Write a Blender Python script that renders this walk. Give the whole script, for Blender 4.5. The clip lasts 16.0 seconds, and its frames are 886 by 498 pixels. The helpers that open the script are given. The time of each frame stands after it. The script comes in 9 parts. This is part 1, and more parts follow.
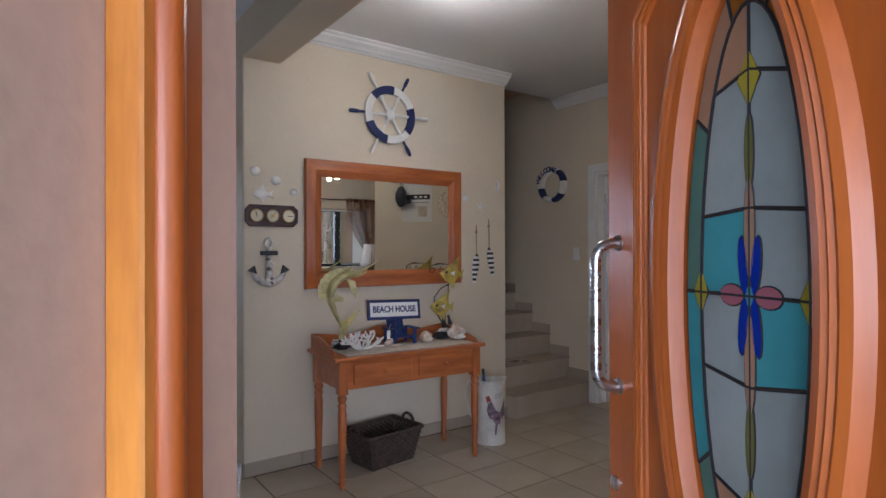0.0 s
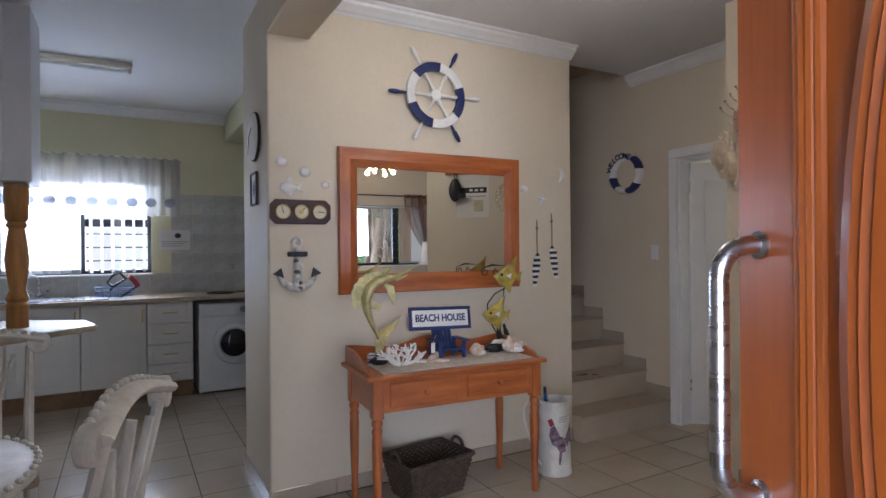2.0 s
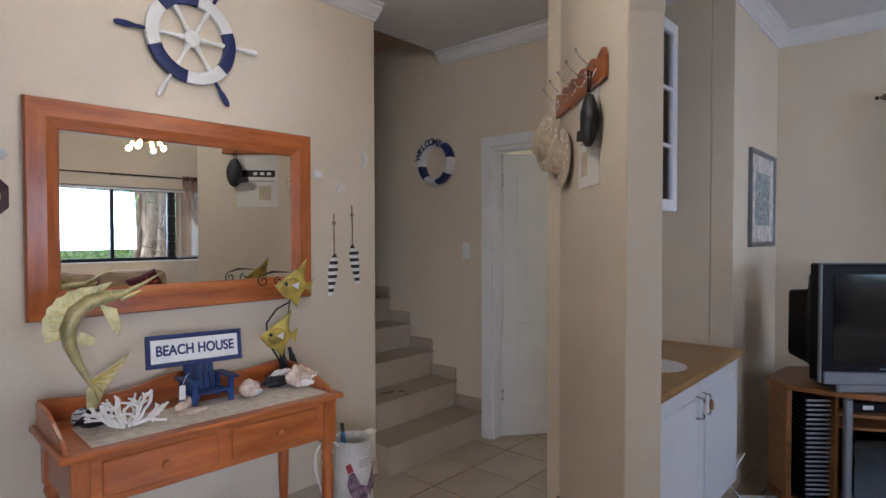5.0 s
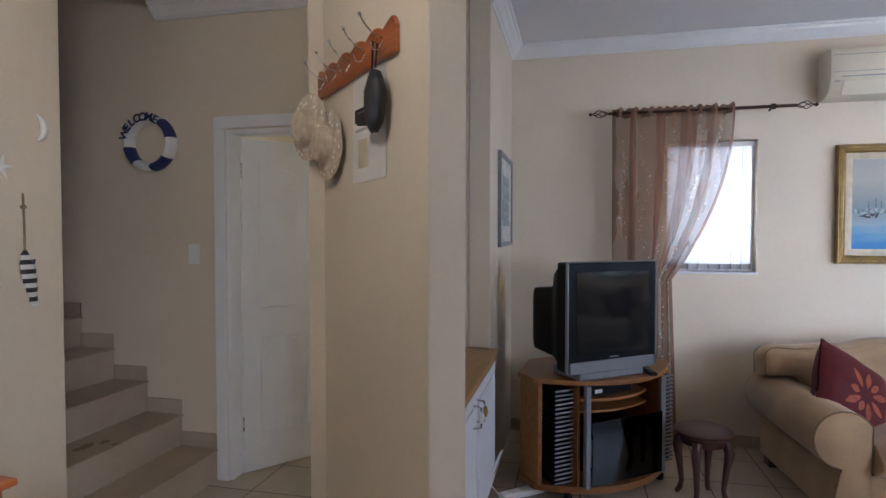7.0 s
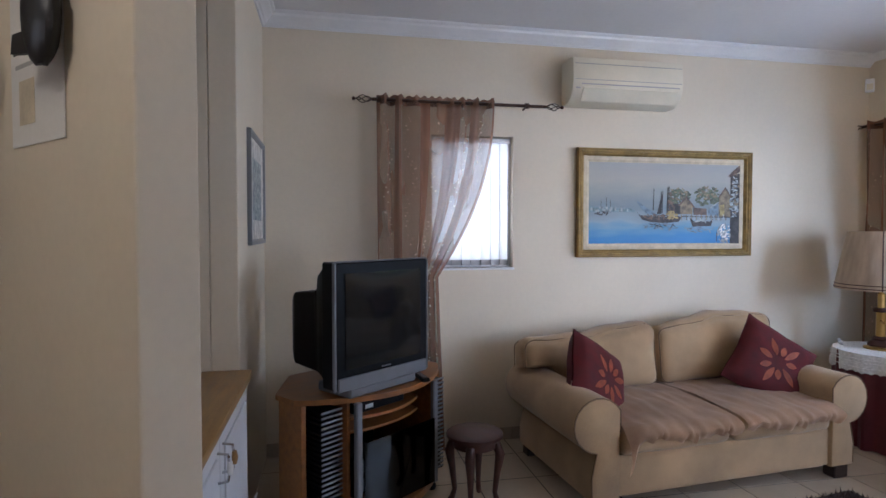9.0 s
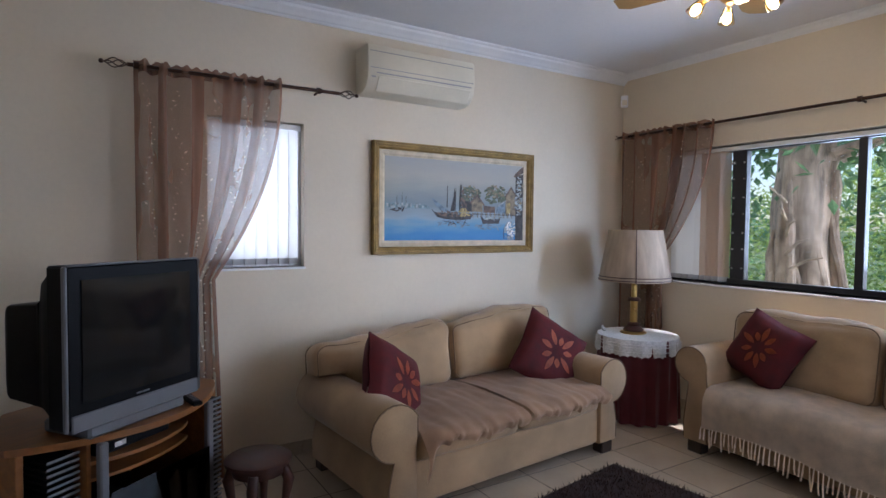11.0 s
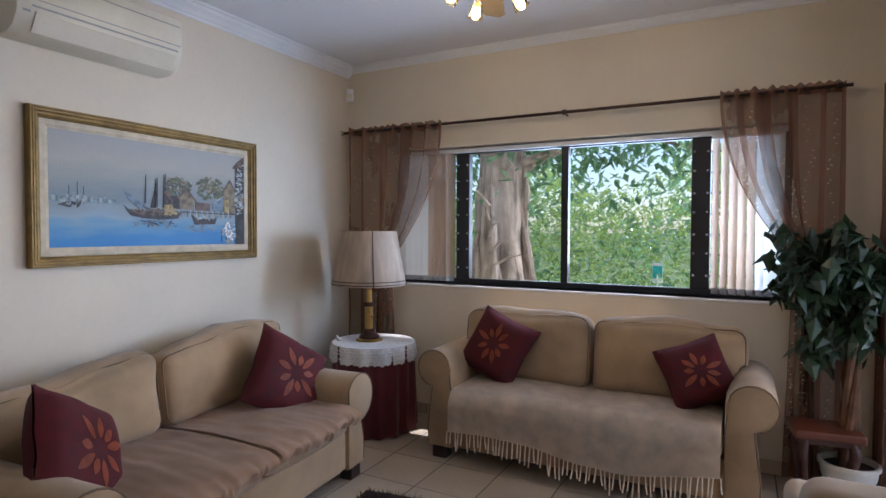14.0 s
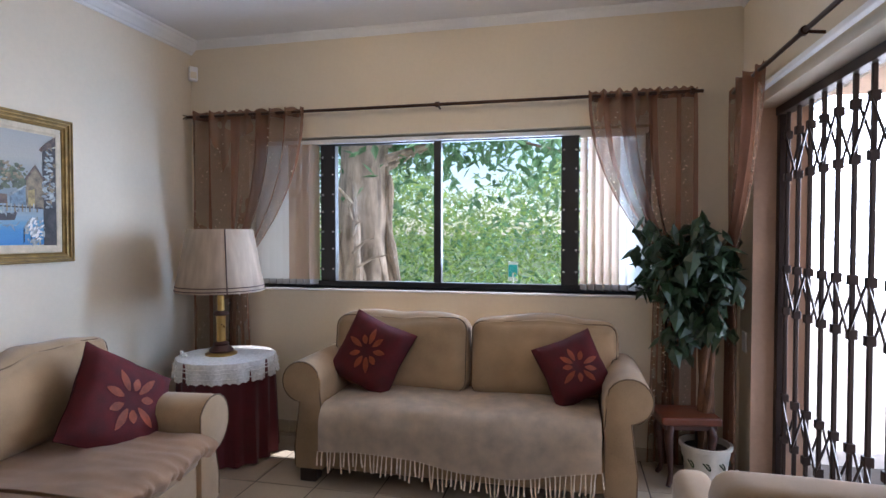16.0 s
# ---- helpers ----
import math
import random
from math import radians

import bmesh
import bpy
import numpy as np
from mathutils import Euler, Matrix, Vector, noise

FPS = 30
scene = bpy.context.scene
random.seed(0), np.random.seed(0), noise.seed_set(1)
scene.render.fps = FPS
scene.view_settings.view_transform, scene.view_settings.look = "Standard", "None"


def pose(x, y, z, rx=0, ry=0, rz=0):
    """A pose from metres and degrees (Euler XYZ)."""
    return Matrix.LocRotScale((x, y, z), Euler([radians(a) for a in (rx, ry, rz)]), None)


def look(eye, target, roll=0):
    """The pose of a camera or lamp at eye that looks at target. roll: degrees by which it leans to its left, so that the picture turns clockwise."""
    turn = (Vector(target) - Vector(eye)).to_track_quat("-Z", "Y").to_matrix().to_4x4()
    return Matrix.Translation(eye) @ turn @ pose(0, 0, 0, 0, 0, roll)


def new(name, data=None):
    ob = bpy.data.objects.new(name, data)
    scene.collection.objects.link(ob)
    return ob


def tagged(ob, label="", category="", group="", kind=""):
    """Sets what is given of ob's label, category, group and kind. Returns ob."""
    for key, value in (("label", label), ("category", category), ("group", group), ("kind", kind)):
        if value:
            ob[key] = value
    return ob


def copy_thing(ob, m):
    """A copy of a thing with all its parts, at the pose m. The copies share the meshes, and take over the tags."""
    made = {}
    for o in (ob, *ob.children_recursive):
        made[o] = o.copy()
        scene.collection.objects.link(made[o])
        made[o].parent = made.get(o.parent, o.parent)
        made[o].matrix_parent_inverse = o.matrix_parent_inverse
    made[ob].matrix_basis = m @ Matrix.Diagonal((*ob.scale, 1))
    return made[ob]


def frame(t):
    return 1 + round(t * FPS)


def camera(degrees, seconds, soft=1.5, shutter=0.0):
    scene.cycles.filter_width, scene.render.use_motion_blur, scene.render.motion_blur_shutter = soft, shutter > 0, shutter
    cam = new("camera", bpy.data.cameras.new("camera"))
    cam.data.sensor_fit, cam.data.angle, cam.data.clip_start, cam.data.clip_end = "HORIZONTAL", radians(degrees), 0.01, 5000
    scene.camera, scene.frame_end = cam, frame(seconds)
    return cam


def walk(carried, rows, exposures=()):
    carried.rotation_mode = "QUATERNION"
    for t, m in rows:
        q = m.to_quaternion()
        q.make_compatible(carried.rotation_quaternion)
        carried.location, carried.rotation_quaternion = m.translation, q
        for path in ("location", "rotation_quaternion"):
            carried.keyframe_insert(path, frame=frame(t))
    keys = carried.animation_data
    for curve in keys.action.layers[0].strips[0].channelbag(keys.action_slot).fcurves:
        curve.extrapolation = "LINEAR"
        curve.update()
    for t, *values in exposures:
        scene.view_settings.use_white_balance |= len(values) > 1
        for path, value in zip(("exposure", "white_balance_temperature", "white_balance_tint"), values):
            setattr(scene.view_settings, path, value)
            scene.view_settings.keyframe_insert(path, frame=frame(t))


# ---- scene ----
cam = camera(75.9, 16.0)
PATH = [
    (0, (0.529, 0.39, 1.351), (1.702, 2.009, 1.357), -0.2),
    (0.5, (0.65, 0.541, 1.379), (1.81, 2.171, 1.376), -0.3),
    (1, (0.762, 0.622, 1.364), (1.846, 2.302, 1.369), -0.6),
    (1.5, (0.804, 0.667, 1.369), (1.813, 2.394, 1.371), -0.6),
    (2, (0.892, 0.761, 1.367), (1.868, 2.507, 1.363), -0.5),
    (2.5, (1.022, 0.95, 1.371), (1.999, 2.694, 1.358), -0.7),
    (3, (1.149, 1.11, 1.391), (2.194, 2.815, 1.367), -0.7),
    (3.5, (1.2, 1.152, 1.381), (2.374, 2.771, 1.346), -0.7),
    (5.8, (1.488, 1.536, 1.444), (3.203, 2.564, 1.395), 0.1),
    (6, (1.507, 1.611, 1.443), (3.281, 2.534, 1.393), 0.1),
    (6.5, (1.559, 1.676, 1.439), (3.442, 2.348, 1.388), 0.2),
    (7, (1.66, 1.702, 1.444), (3.606, 2.158, 1.386), -0.0),
    (7.5, (1.81, 1.713, 1.439), (3.79, 1.983, 1.385), -0.0),
    (8, (1.924, 1.715, 1.422), (3.921, 1.813, 1.368), 0.1),
    (8.5, (2.016, 1.721, 1.424), (4.012, 1.607, 1.365), 0.0),
    (9, (2.102, 1.766, 1.428), (4.062, 1.372, 1.364), 0.0),
    (9.5, (2.157, 1.814, 1.431), (4.057, 1.194, 1.359), 0.3),
    (12, (2.514, 1.579, 1.439), (4.033, 0.279, 1.366), 0.3),
    (12.5, (2.63, 1.578, 1.442), (4.012, 0.134, 1.372), 0.2),
    (13, (2.756, 1.592, 1.437), (3.962, -0.003, 1.37), 0.2),
    (13.5, (2.827, 1.585, 1.429), (3.883, -0.112, 1.366), 0.2),
    (14, (2.872, 1.503, 1.422), (3.805, -0.265, 1.361), 0.2),
    (14.5, (2.923, 1.414, 1.42), (3.729, -0.415, 1.358), 0.1),
    (15, (2.956, 1.351, 1.408), (3.632, -0.53, 1.35), 0.0),
    (15.5, (3.004, 1.328, 1.393), (3.568, -0.591, 1.341), -0.0),
    (16, (3.1, 1.305, 1.393), (3.541, -0.645, 1.341), -0.0),
]
walk(cam, [(t, look(eye, target, roll)) for t, eye, target, roll in PATH], [(t, e, 5600, 17) for t, e in ((0, 0.34), (0.8, 0.64), (3.5, 0.66), (6.0, 0.86), (6.5, 0.82), (8.0, 0.66), (9.5, 0.50), (12.0, 0.30), (13.0, 0.26), (14.0, 0.38), (15.0, 0.56), (16.0, 0.62))])

# ---- light ----
world = bpy.data.worlds.new("sky_world")
scene.world = world
world.use_nodes = True
wn = world.node_tree
sky = wn.nodes.new("ShaderNodeTexSky")
sky.sky_type = "NISHITA"
sky.sun_disc = False
sky.sun_elevation = radians(71)
sky.sun_rotation = radians(204)
wn.links.new(sky.outputs[0], wn.nodes["Background"].inputs[0])
wn.nodes["Background"].inputs[1].default_value = 0.15


def lamp(name, kind, energy, colour, m, **sizes):
    data = bpy.data.lights.new(name, kind)
    data.energy, data.color = energy, colour
    for key, value in sizes.items():
        if key == "size":
            data.size = value
        elif key == "size_y":
            data.shape = "RECTANGLE"
            data.size_y = value
        elif key == "angle":
            data.angle = value
        elif key == "radius":
            data.shadow_soft_size = value
    if kind == "AREA":
        data.spread = radians(150)
    ob = new(name, data)
    ob.matrix_world = m
    return ob


lamp("sun", "SUN", 5.0, (1.0, 0.95, 0.87), look((0, 0, 20), (1.3, 2.9, 10.5)), angle=radians(0.5))
DAY = (0.80, 0.89, 1.0)
lamp("window_daylight", "AREA", 19, (0.64, 0.80, 1.0), look((3.75, -2.80, 1.60), (4.6, 0.0, 1.75)), size=1.5, size_y=0.85)
lamp("window_side_daylight", "AREA", 21, (0.56, 0.76, 1.0), look((2.80, -2.78, 1.60), (5.79, -0.9, 1.05)), size=0.36, size_y=0.9)
lamp("gate_daylight", "AREA", 12, DAY, look((1.66, -1.28, 1.05), (4.0, -0.6, 0.8)), size=1.5, size_y=1.7)
lamp("side_window_daylight", "AREA", 4.5, DAY, look((6.02, 0.80, 1.62), (3, 0.80, 1.3)), size=0.5, size_y=0.8)
lamp("kitchen_daylight", "AREA", 62, DAY, look((0.50, 7.36, 1.60), (0.50, 4, 1.2)), size=1.1, size_y=0.9)
lamp("back_room_daylight", "AREA", 9, (0.97, 1.0, 0.82), look((6.62, 3.30, 1.65), (4.9, 3.0, 1.2)), size=0.75, size_y=0.85)
lamp("entrance_daylight", "AREA", 3.4, (0.64, 0.80, 1.0), look((0.72, 0.32, 1.20), (1.9, 2.2, 0.75)), size=0.8, size_y=1.9)

# ---- materials ----


def mat(name, colour, rough=0.6, vary=0.06, scale=6.0, bump=0.05, fine=60.0, metal=0.0, stretch=(1, 1, 1), second=None, coat=0.0, per=0.0, sheen=0.0):
    """A surface with stains at one scale, grain and relief at another."""
    m = bpy.data.materials.new(name)
    m.use_nodes = True
    n, l = m.node_tree.nodes, m.node_tree.links
    b = n["Principled BSDF"]
    tc, mp = n.new("ShaderNodeTexCoord"), n.new("ShaderNodeMapping")
    mp.inputs["Scale"].default_value = stretch
    l.new(tc.outputs["Object"], mp.inputs[0])
    big, small = n.new("ShaderNodeTexNoise"), n.new("ShaderNodeTexNoise")
    for t, s, d in ((big, scale, 4), (small, fine, 5)):
        t.inputs["Scale"].default_value, t.inputs["Detail"].default_value = s, d
        l.new(mp.outputs[0], t.inputs["Vector"])
    add = n.new("ShaderNodeMath")
    add.operation = "MULTIPLY_ADD"
    add.inputs[1].default_value = 0.35
    l.new(small.outputs["Fac"], add.inputs[0])
    l.new(big.outputs["Fac"], add.inputs[2])
    ramp = n.new("ShaderNodeValToRGB")
    dark = second or tuple(c * (1 - 2.2 * vary) for c in colour)
    light = tuple(min(1, c * (1 + 1.2 * vary)) for c in colour)
    ramp.color_ramp.elements[0].position, ramp.color_ramp.elements[1].position = 0.42, 0.92
    ramp.color_ramp.elements[0].color, ramp.color_ramp.elements[1].color = (*dark, 1), (*light, 1)
    l.new(add.outputs[0], ramp.inputs[0])
    out = ramp.outputs[0]
    if per:
        info, hsv = n.new("ShaderNodeObjectInfo"), n.new("ShaderNodeHueSaturation")
        mr = n.new("ShaderNodeMapRange")
        mr.inputs["To Min"].default_value, mr.inputs["To Max"].default_value = 1 - per, 1 + per
        l.new(info.outputs["Random"], mr.inputs[0])
        l.new(mr.outputs[0], hsv.inputs["Value"])
        l.new(out, hsv.inputs["Color"])
        out = hsv.outputs[0]
    l.new(out, b.inputs["Base Color"])
    rr = n.new("ShaderNodeMapRange")
    rr.inputs["To Min"].default_value, rr.inputs["To Max"].default_value = max(0.02, rough - 0.08), min(1, rough + 0.08)
    l.new(big.outputs["Fac"], rr.inputs[0])
    l.new(rr.outputs[0], b.inputs["Roughness"])
    b.inputs["Metallic"].default_value = metal
    b.inputs["Coat Weight"].default_value = coat
    b.inputs["Coat Roughness"].default_value = 0.15
    b.inputs["Sheen Weight"].default_value = sheen
    if bump:
        bn = n.new("ShaderNodeBump")
        bn.inputs["Strength"].default_value, bn.inputs["Distance"].default_value = bump, 0.004
        l.new(small.outputs["Fac"], bn.inputs["Height"])
        l.new(bn.outputs[0], b.inputs["Normal"])
    return m


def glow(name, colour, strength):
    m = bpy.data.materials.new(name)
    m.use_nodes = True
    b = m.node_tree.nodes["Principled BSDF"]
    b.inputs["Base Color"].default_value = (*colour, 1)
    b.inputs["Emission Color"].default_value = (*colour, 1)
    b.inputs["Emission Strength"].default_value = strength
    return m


def glassy(name, tint=(1, 1, 1), rough=0.0, clear=0.92):
    """Thin pane: mostly see-through, with a glossy surface."""
    m = bpy.data.materials.new(name)
    m.use_nodes = True
    n, l = m.node_tree.nodes, m.node_tree.links
    n.remove(n["Principled BSDF"])
    tr, gl, mix = n.new("ShaderNodeBsdfTransparent"), n.new("ShaderNodeBsdfGlossy"), n.new("ShaderNodeMixShader")
    tr.inputs[0].default_value = (*tint, 1)
    gl.inputs["Roughness"].default_value = rough
    fr = n.new("ShaderNodeFresnel")
    fr.inputs[0].default_value = 1.45
    l.new(fr.outputs[0], mix.inputs[0])
    l.new(tr.outputs[0], mix.inputs[1])
    l.new(gl.outputs[0], mix.inputs[2])
    l.new(mix.outputs[0], n["Material Output"].inputs[0])
    return m


def sheer(name, colour, see=0.4):
    """Thin cloth: part see-through, part lit from behind."""
    m = bpy.data.materials.new(name)
    m.use_nodes = True
    n, l = m.node_tree.nodes, m.node_tree.links
    b = n["Principled BSDF"]
    b.inputs["Base Color"].default_value = (*colour, 1)
    b.inputs["Roughness"].default_value = 0.8
    tl, tr = n.new("ShaderNodeBsdfTranslucent"), n.new("ShaderNodeBsdfTransparent")
    tl.inputs[0].default_value = (*colour, 1)
    a, c = n.new("ShaderNodeMixShader"), n.new("ShaderNodeMixShader")
    a.inputs[0].default_value = 0.5
    l.new(b.outputs[0], a.inputs[1])
    l.new(tl.outputs[0], a.inputs[2])
    l.new(a.outputs[0], c.inputs[1])
    l.new(tr.outputs[0], c.inputs[2])
    tc, ns = n.new("ShaderNodeTexCoord"), n.new("ShaderNodeTexNoise")
    ns.inputs["Scale"].default_value = 2.5
    l.new(tc.outputs["Object"], ns.inputs["Vector"])
    mr = n.new("ShaderNodeMapRange")
    mr.inputs["From Min"].default_value, mr.inputs["From Max"].default_value = 0.3, 0.7
    mr.inputs["To Min"].default_value, mr.inputs["To Max"].default_value = max(0, see - 0.04), see + 0.04
    l.new(ns.outputs["Fac"], mr.inputs[0])
    l.new(mr.outputs[0], c.inputs[0])
    l.new(c.outputs[0], n["Material Output"].inputs[0])
    return m


M_WALL = mat("cream_wall_paint", (0.69, 0.605, 0.470), 0.7, 0.035, 1.2, 0.12, 45)
M_KWALL = mat("pale_yellow_wall_paint", (0.70, 0.66, 0.44), 0.7, 0.035, 1.2, 0.12, 45)
M_CEIL = mat("white_ceiling_paint", (0.76, 0.76, 0.77), 0.8, 0.03, 1.0, 0.06, 30)
M_TRIM = mat("white_gloss_paint", (0.78, 0.78, 0.78), 0.35, 0.03, 4, 0.03, 40)
M_TILE = mat("beige_floor_tile", (0.45, 0.375, 0.285), 0.20, 0.05, 3.0, 0.03, 30, per=0.05)
M_GROUT = mat("grey_grout", (0.11, 0.09, 0.075), 0.9, 0.1, 8, 0.2, 80)
M_PINE = mat("orange_pine", (0.42, 0.125, 0.030), 0.32, 0.16, 3.0, 0.05, 26, stretch=(1, 9, 9), second=(0.27, 0.066, 0.014), coat=0.3)
M_PINE_Y = mat("orange_pine_cross", (0.42, 0.125, 0.030), 0.32, 0.16, 3.0, 0.05, 26, stretch=(9, 9, 1), second=(0.27, 0.066, 0.014), coat=0.3)
M_DOOR = mat("varnished_door_wood", (0.38, 0.098, 0.013), 0.36, 0.16, 1.6, 0.05, 16, stretch=(7, 7, 0.5), second=(0.28, 0.062, 0.009), coat=0.08)
M_DOOR_PALE = mat("worn_yellow_varnish", (0.56, 0.23, 0.035), 0.36, 0.25, 2.0, 0.06, 18, stretch=(6, 6, 0.9), second=(0.34, 0.10, 0.015), coat=0.1)
M_STEEL = mat("brushed_steel", (0.55, 0.55, 0.56), 0.28, 0.05, 8, 0.03, 200, metal=1.0, stretch=(1, 1, 8))
M_SOFA = mat("beige_velour", (0.37, 0.245, 0.130), 0.9, 0.16, 4, 0.25, 260, sheen=0.25)
M_PATIO = mat("pale_paving", (0.55, 0.50, 0.44), 0.8, 0.1, 2, 0.2, 30)
M_PLASTER = mat("outside_plaster", (0.56, 0.39, 0.285), 0.85, 0.08, 2, 0.3, 40)
M_MIRROR = mat("silvered_glass", (0.86, 0.88, 0.87), 0.02, 0.0, 1, 0, 10, metal=1.0)
M_MIRROR.node_tree.nodes["Principled BSDF"].inputs["Roughness"].default_value = 0.0
for lk in list(M_MIRROR.node_tree.links):
    if lk.to_socket.name == "Roughness":
        M_MIRROR.node_tree.links.remove(lk)
M_GLASS = glassy("window_glass")
M_BLACK = mat("black_aluminium", (0.018, 0.018, 0.02), 0.4, 0.1, 6, 0.03, 60)

# ---- helpers of this scene ----


def part(name, bm, material, parent=None, label="", smooth=False):
    me = bpy.data.meshes.new(name)
    bmesh.ops.recalc_face_normals(bm, faces=bm.faces)
    bm.to_mesh(me)
    bm.free()
    me.materials.append(material)
    if smooth:
        me.polygons.foreach_set("use_smooth", [True] * len(me.polygons))
        me.set_sharp_from_angle(angle=radians(38))
    ob = new(name, me)
    if parent:
        ob.parent = parent
    if label:
        ob["label"] = label
    return ob


def thing(name, label, category, m=None, group=""):
    e = new(name)
    e.empty_display_size = 0.1
    if m is not None:
        e.matrix_world = m
    return tagged(e, label, category, group)


def box(x0, x1, y0, y1, z0, z1, bev=0.0, bm=None, seg=1, m=None):
    b = bmesh.new()
    bmesh.ops.create_cube(b, size=1)
    for v in b.verts:
        v.co = Vector((x0 + (v.co.x + 0.5) * (x1 - x0), y0 + (v.co.y + 0.5) * (y1 - y0), z0 + (v.co.z + 0.5) * (z1 - z0)))
    if bev:
        bmesh.ops.bevel(b, geom=b.edges[:], offset=bev, segments=seg, affect="EDGES", profile=0.5)
    if m is not None:
        bmesh.ops.transform(b, matrix=m, verts=b.verts)
    return join(bm, b)


def join(bm, b):
    if bm is None:
        return b
    me = bpy.data.meshes.new("tmp")
    b.to_mesh(me)
    b.free()
    bm.from_mesh(me)
    bpy.data.meshes.remove(me)
    return bm


def lathe(profile, seg=20, bm=None, m=None, caps=True):
    """Turned shape round z from (radius, height) pairs."""
    b = bmesh.new()
    rings = []
    for r, z in profile:
        rings.append([b.verts.new((max(r, 0.0005) * math.cos(2 * math.pi * i / seg), max(r, 0.0005) * math.sin(2 * math.pi * i / seg), z)) for i in range(seg)])
    for p, q in zip(rings, rings[1:]):
        for i in range(seg):
            b.faces.new((p[i], p[(i + 1) % seg], q[(i + 1) % seg], q[i]))
    if caps:
        b.faces.new(rings[0][::-1])
        b.faces.new(rings[-1])
    if m is not None:
        bmesh.ops.transform(b, matrix=m, verts=b.verts)
    return join(bm, b)


def tube(points, r, seg=8, bm=None, m=None, flat=1.0, closed=False):
    """A round bar along points; r may be a list of radii."""
    pts = [Vector(p) for p in points]
    n = len(pts)
    rs = r if isinstance(r, (list, tuple)) else [r] * n
    b = bmesh.new()
    rings, up = [], Vector((0, 0, 1))
    for i, p in enumerate(pts):
        d = (pts[(i + 1) % n] - pts[i - 1]) if closed else (pts[min(i + 1, n - 1)] - pts[max(i - 1, 0)])
        d.normalize()
        if abs(d.dot(up)) > 0.95:
            up = Vector((1, 0, 0)) if abs(d.x) < 0.9 else Vector((0, 1, 0))
        s = d.cross(up).normalized()
        u = s.cross(d)
        up = u
        rings.append([b.verts.new(p + rs[i] * (math.cos(2 * math.pi * k / seg) * s + flat * math.sin(2 * math.pi * k / seg) * u)) for k in range(seg)])
    for a, c in zip(rings, rings[1:] + ([rings[0]] if closed else [])):
        for k in range(seg):
            b.faces.new((a[k], a[(k + 1) % seg], c[(k + 1) % seg], c[k]))
    if not closed:
        b.faces.new(rings[0][::-1])
        b.faces.new(rings[-1])
    if m is not None:
        bmesh.ops.transform(b, matrix=m, verts=b.verts)
    return join(bm, b)


def plate(outline, depth, bm=None, m=None, bev=0.0):
    """A flat outline in xz, thick along y."""
    b = bmesh.new()
    f = b.faces.new([b.verts.new((x, 0, z)) for x, z in outline])
    ex = bmesh.ops.extrude_face_region(b, geom=[f])
    bmesh.ops.translate(b, vec=(0, depth, 0), verts=[v for v in ex["geom"] if isinstance(v, bmesh.types.BMVert)])
    bmesh.ops.recalc_face_normals(b, faces=b.faces)
    if bev:
        rim = [e for e in b.edges if sum(len(fc.verts) > 4 for fc in e.link_faces) == 1]
        bmesh.ops.bevel(b, geom=rim, offset=bev, segments=2, affect="EDGES", profile=0.5)
    if m is not None:
        bmesh.ops.transform(b, matrix=m, verts=b.verts)
    return join(bm, b)


def ellipsoid(a, b_, c, bm=None, m=None, seg=16, rings=10, wob=0.0, sq=1.0):
    b = bmesh.new()
    bmesh.ops.create_uvsphere(b, u_segments=seg, v_segments=rings, radius=1)
    for v in b.verts:
        p = v.co.copy()
        if sq != 1.0:
            p = Vector([math.copysign(abs(t) ** sq, t) for t in p])
        k = 1 + wob * noise.noise(p * 2.3)
        v.co = Vector((p.x * a * k, p.y * b_ * k, p.z * c * k))
    if m is not None:
        bmesh.ops.transform(b, matrix=m, verts=b.verts)
    return join(bm, b)


def structure(name, bm, material, label, category="wall", smooth=False):
    return tagged(part(name, bm, material, None, "", smooth), label, category, "", "structure")


def wall_with_holes(u0, u1, z0, z1, t, holes, m):
    """A wall along local x, thick from y=0 to t, with rectangular holes (u0, u1, z0, z1) cut through."""
    us = sorted({u0, u1, *[h[0] for h in holes], *[h[1] for h in holes]})
    zs = sorted({z0, z1, *[h[2] for h in holes], *[h[3] for h in holes]})
    solid = {(i, j): not any(h[0] <= (us[i] + us[i + 1]) / 2 <= h[1] and h[2] <= (zs[j] + zs[j + 1]) / 2 <= h[3] for h in holes)
             for i in range(len(us) - 1) for j in range(len(zs) - 1)}
    b, made = bmesh.new(), {}

    def v(i, y, j):
        if (i, y, j) not in made:
            made[i, y, j] = b.verts.new((us[i], y, zs[j]))
        return made[i, y, j]

    for (i, j), s in solid.items():
        if not s:
            continue
        b.faces.new((v(i, 0, j), v(i + 1, 0, j), v(i + 1, 0, j + 1), v(i, 0, j + 1)))
        b.faces.new((v(i, t, j), v(i, t, j + 1), v(i + 1, t, j + 1), v(i + 1, t, j)))
        for di, dj, q in ((-1, 0, ((i, j), (i, j + 1))), (1, 0, ((i + 1, j), (i + 1, j + 1))), (0, -1, ((i, j), (i + 1, j))), (0, 1, ((i, j + 1), (i + 1, j + 1)))):
            if not solid.get((i + di, j + dj), False):
                (a, c), (d, e) = q
                b.faces.new((v(a, 0, c), v(d, 0, e), v(d, t, e), v(a, t, c)))
    bmesh.ops.transform(b, matrix=m, verts=b.verts)
    return b


def along(x, y, x2, y2):
    """Pose with local x from one plan point to another."""
    return pose(x, y, 0, 0, 0, math.degrees(math.atan2(y2 - y, x2 - x)))


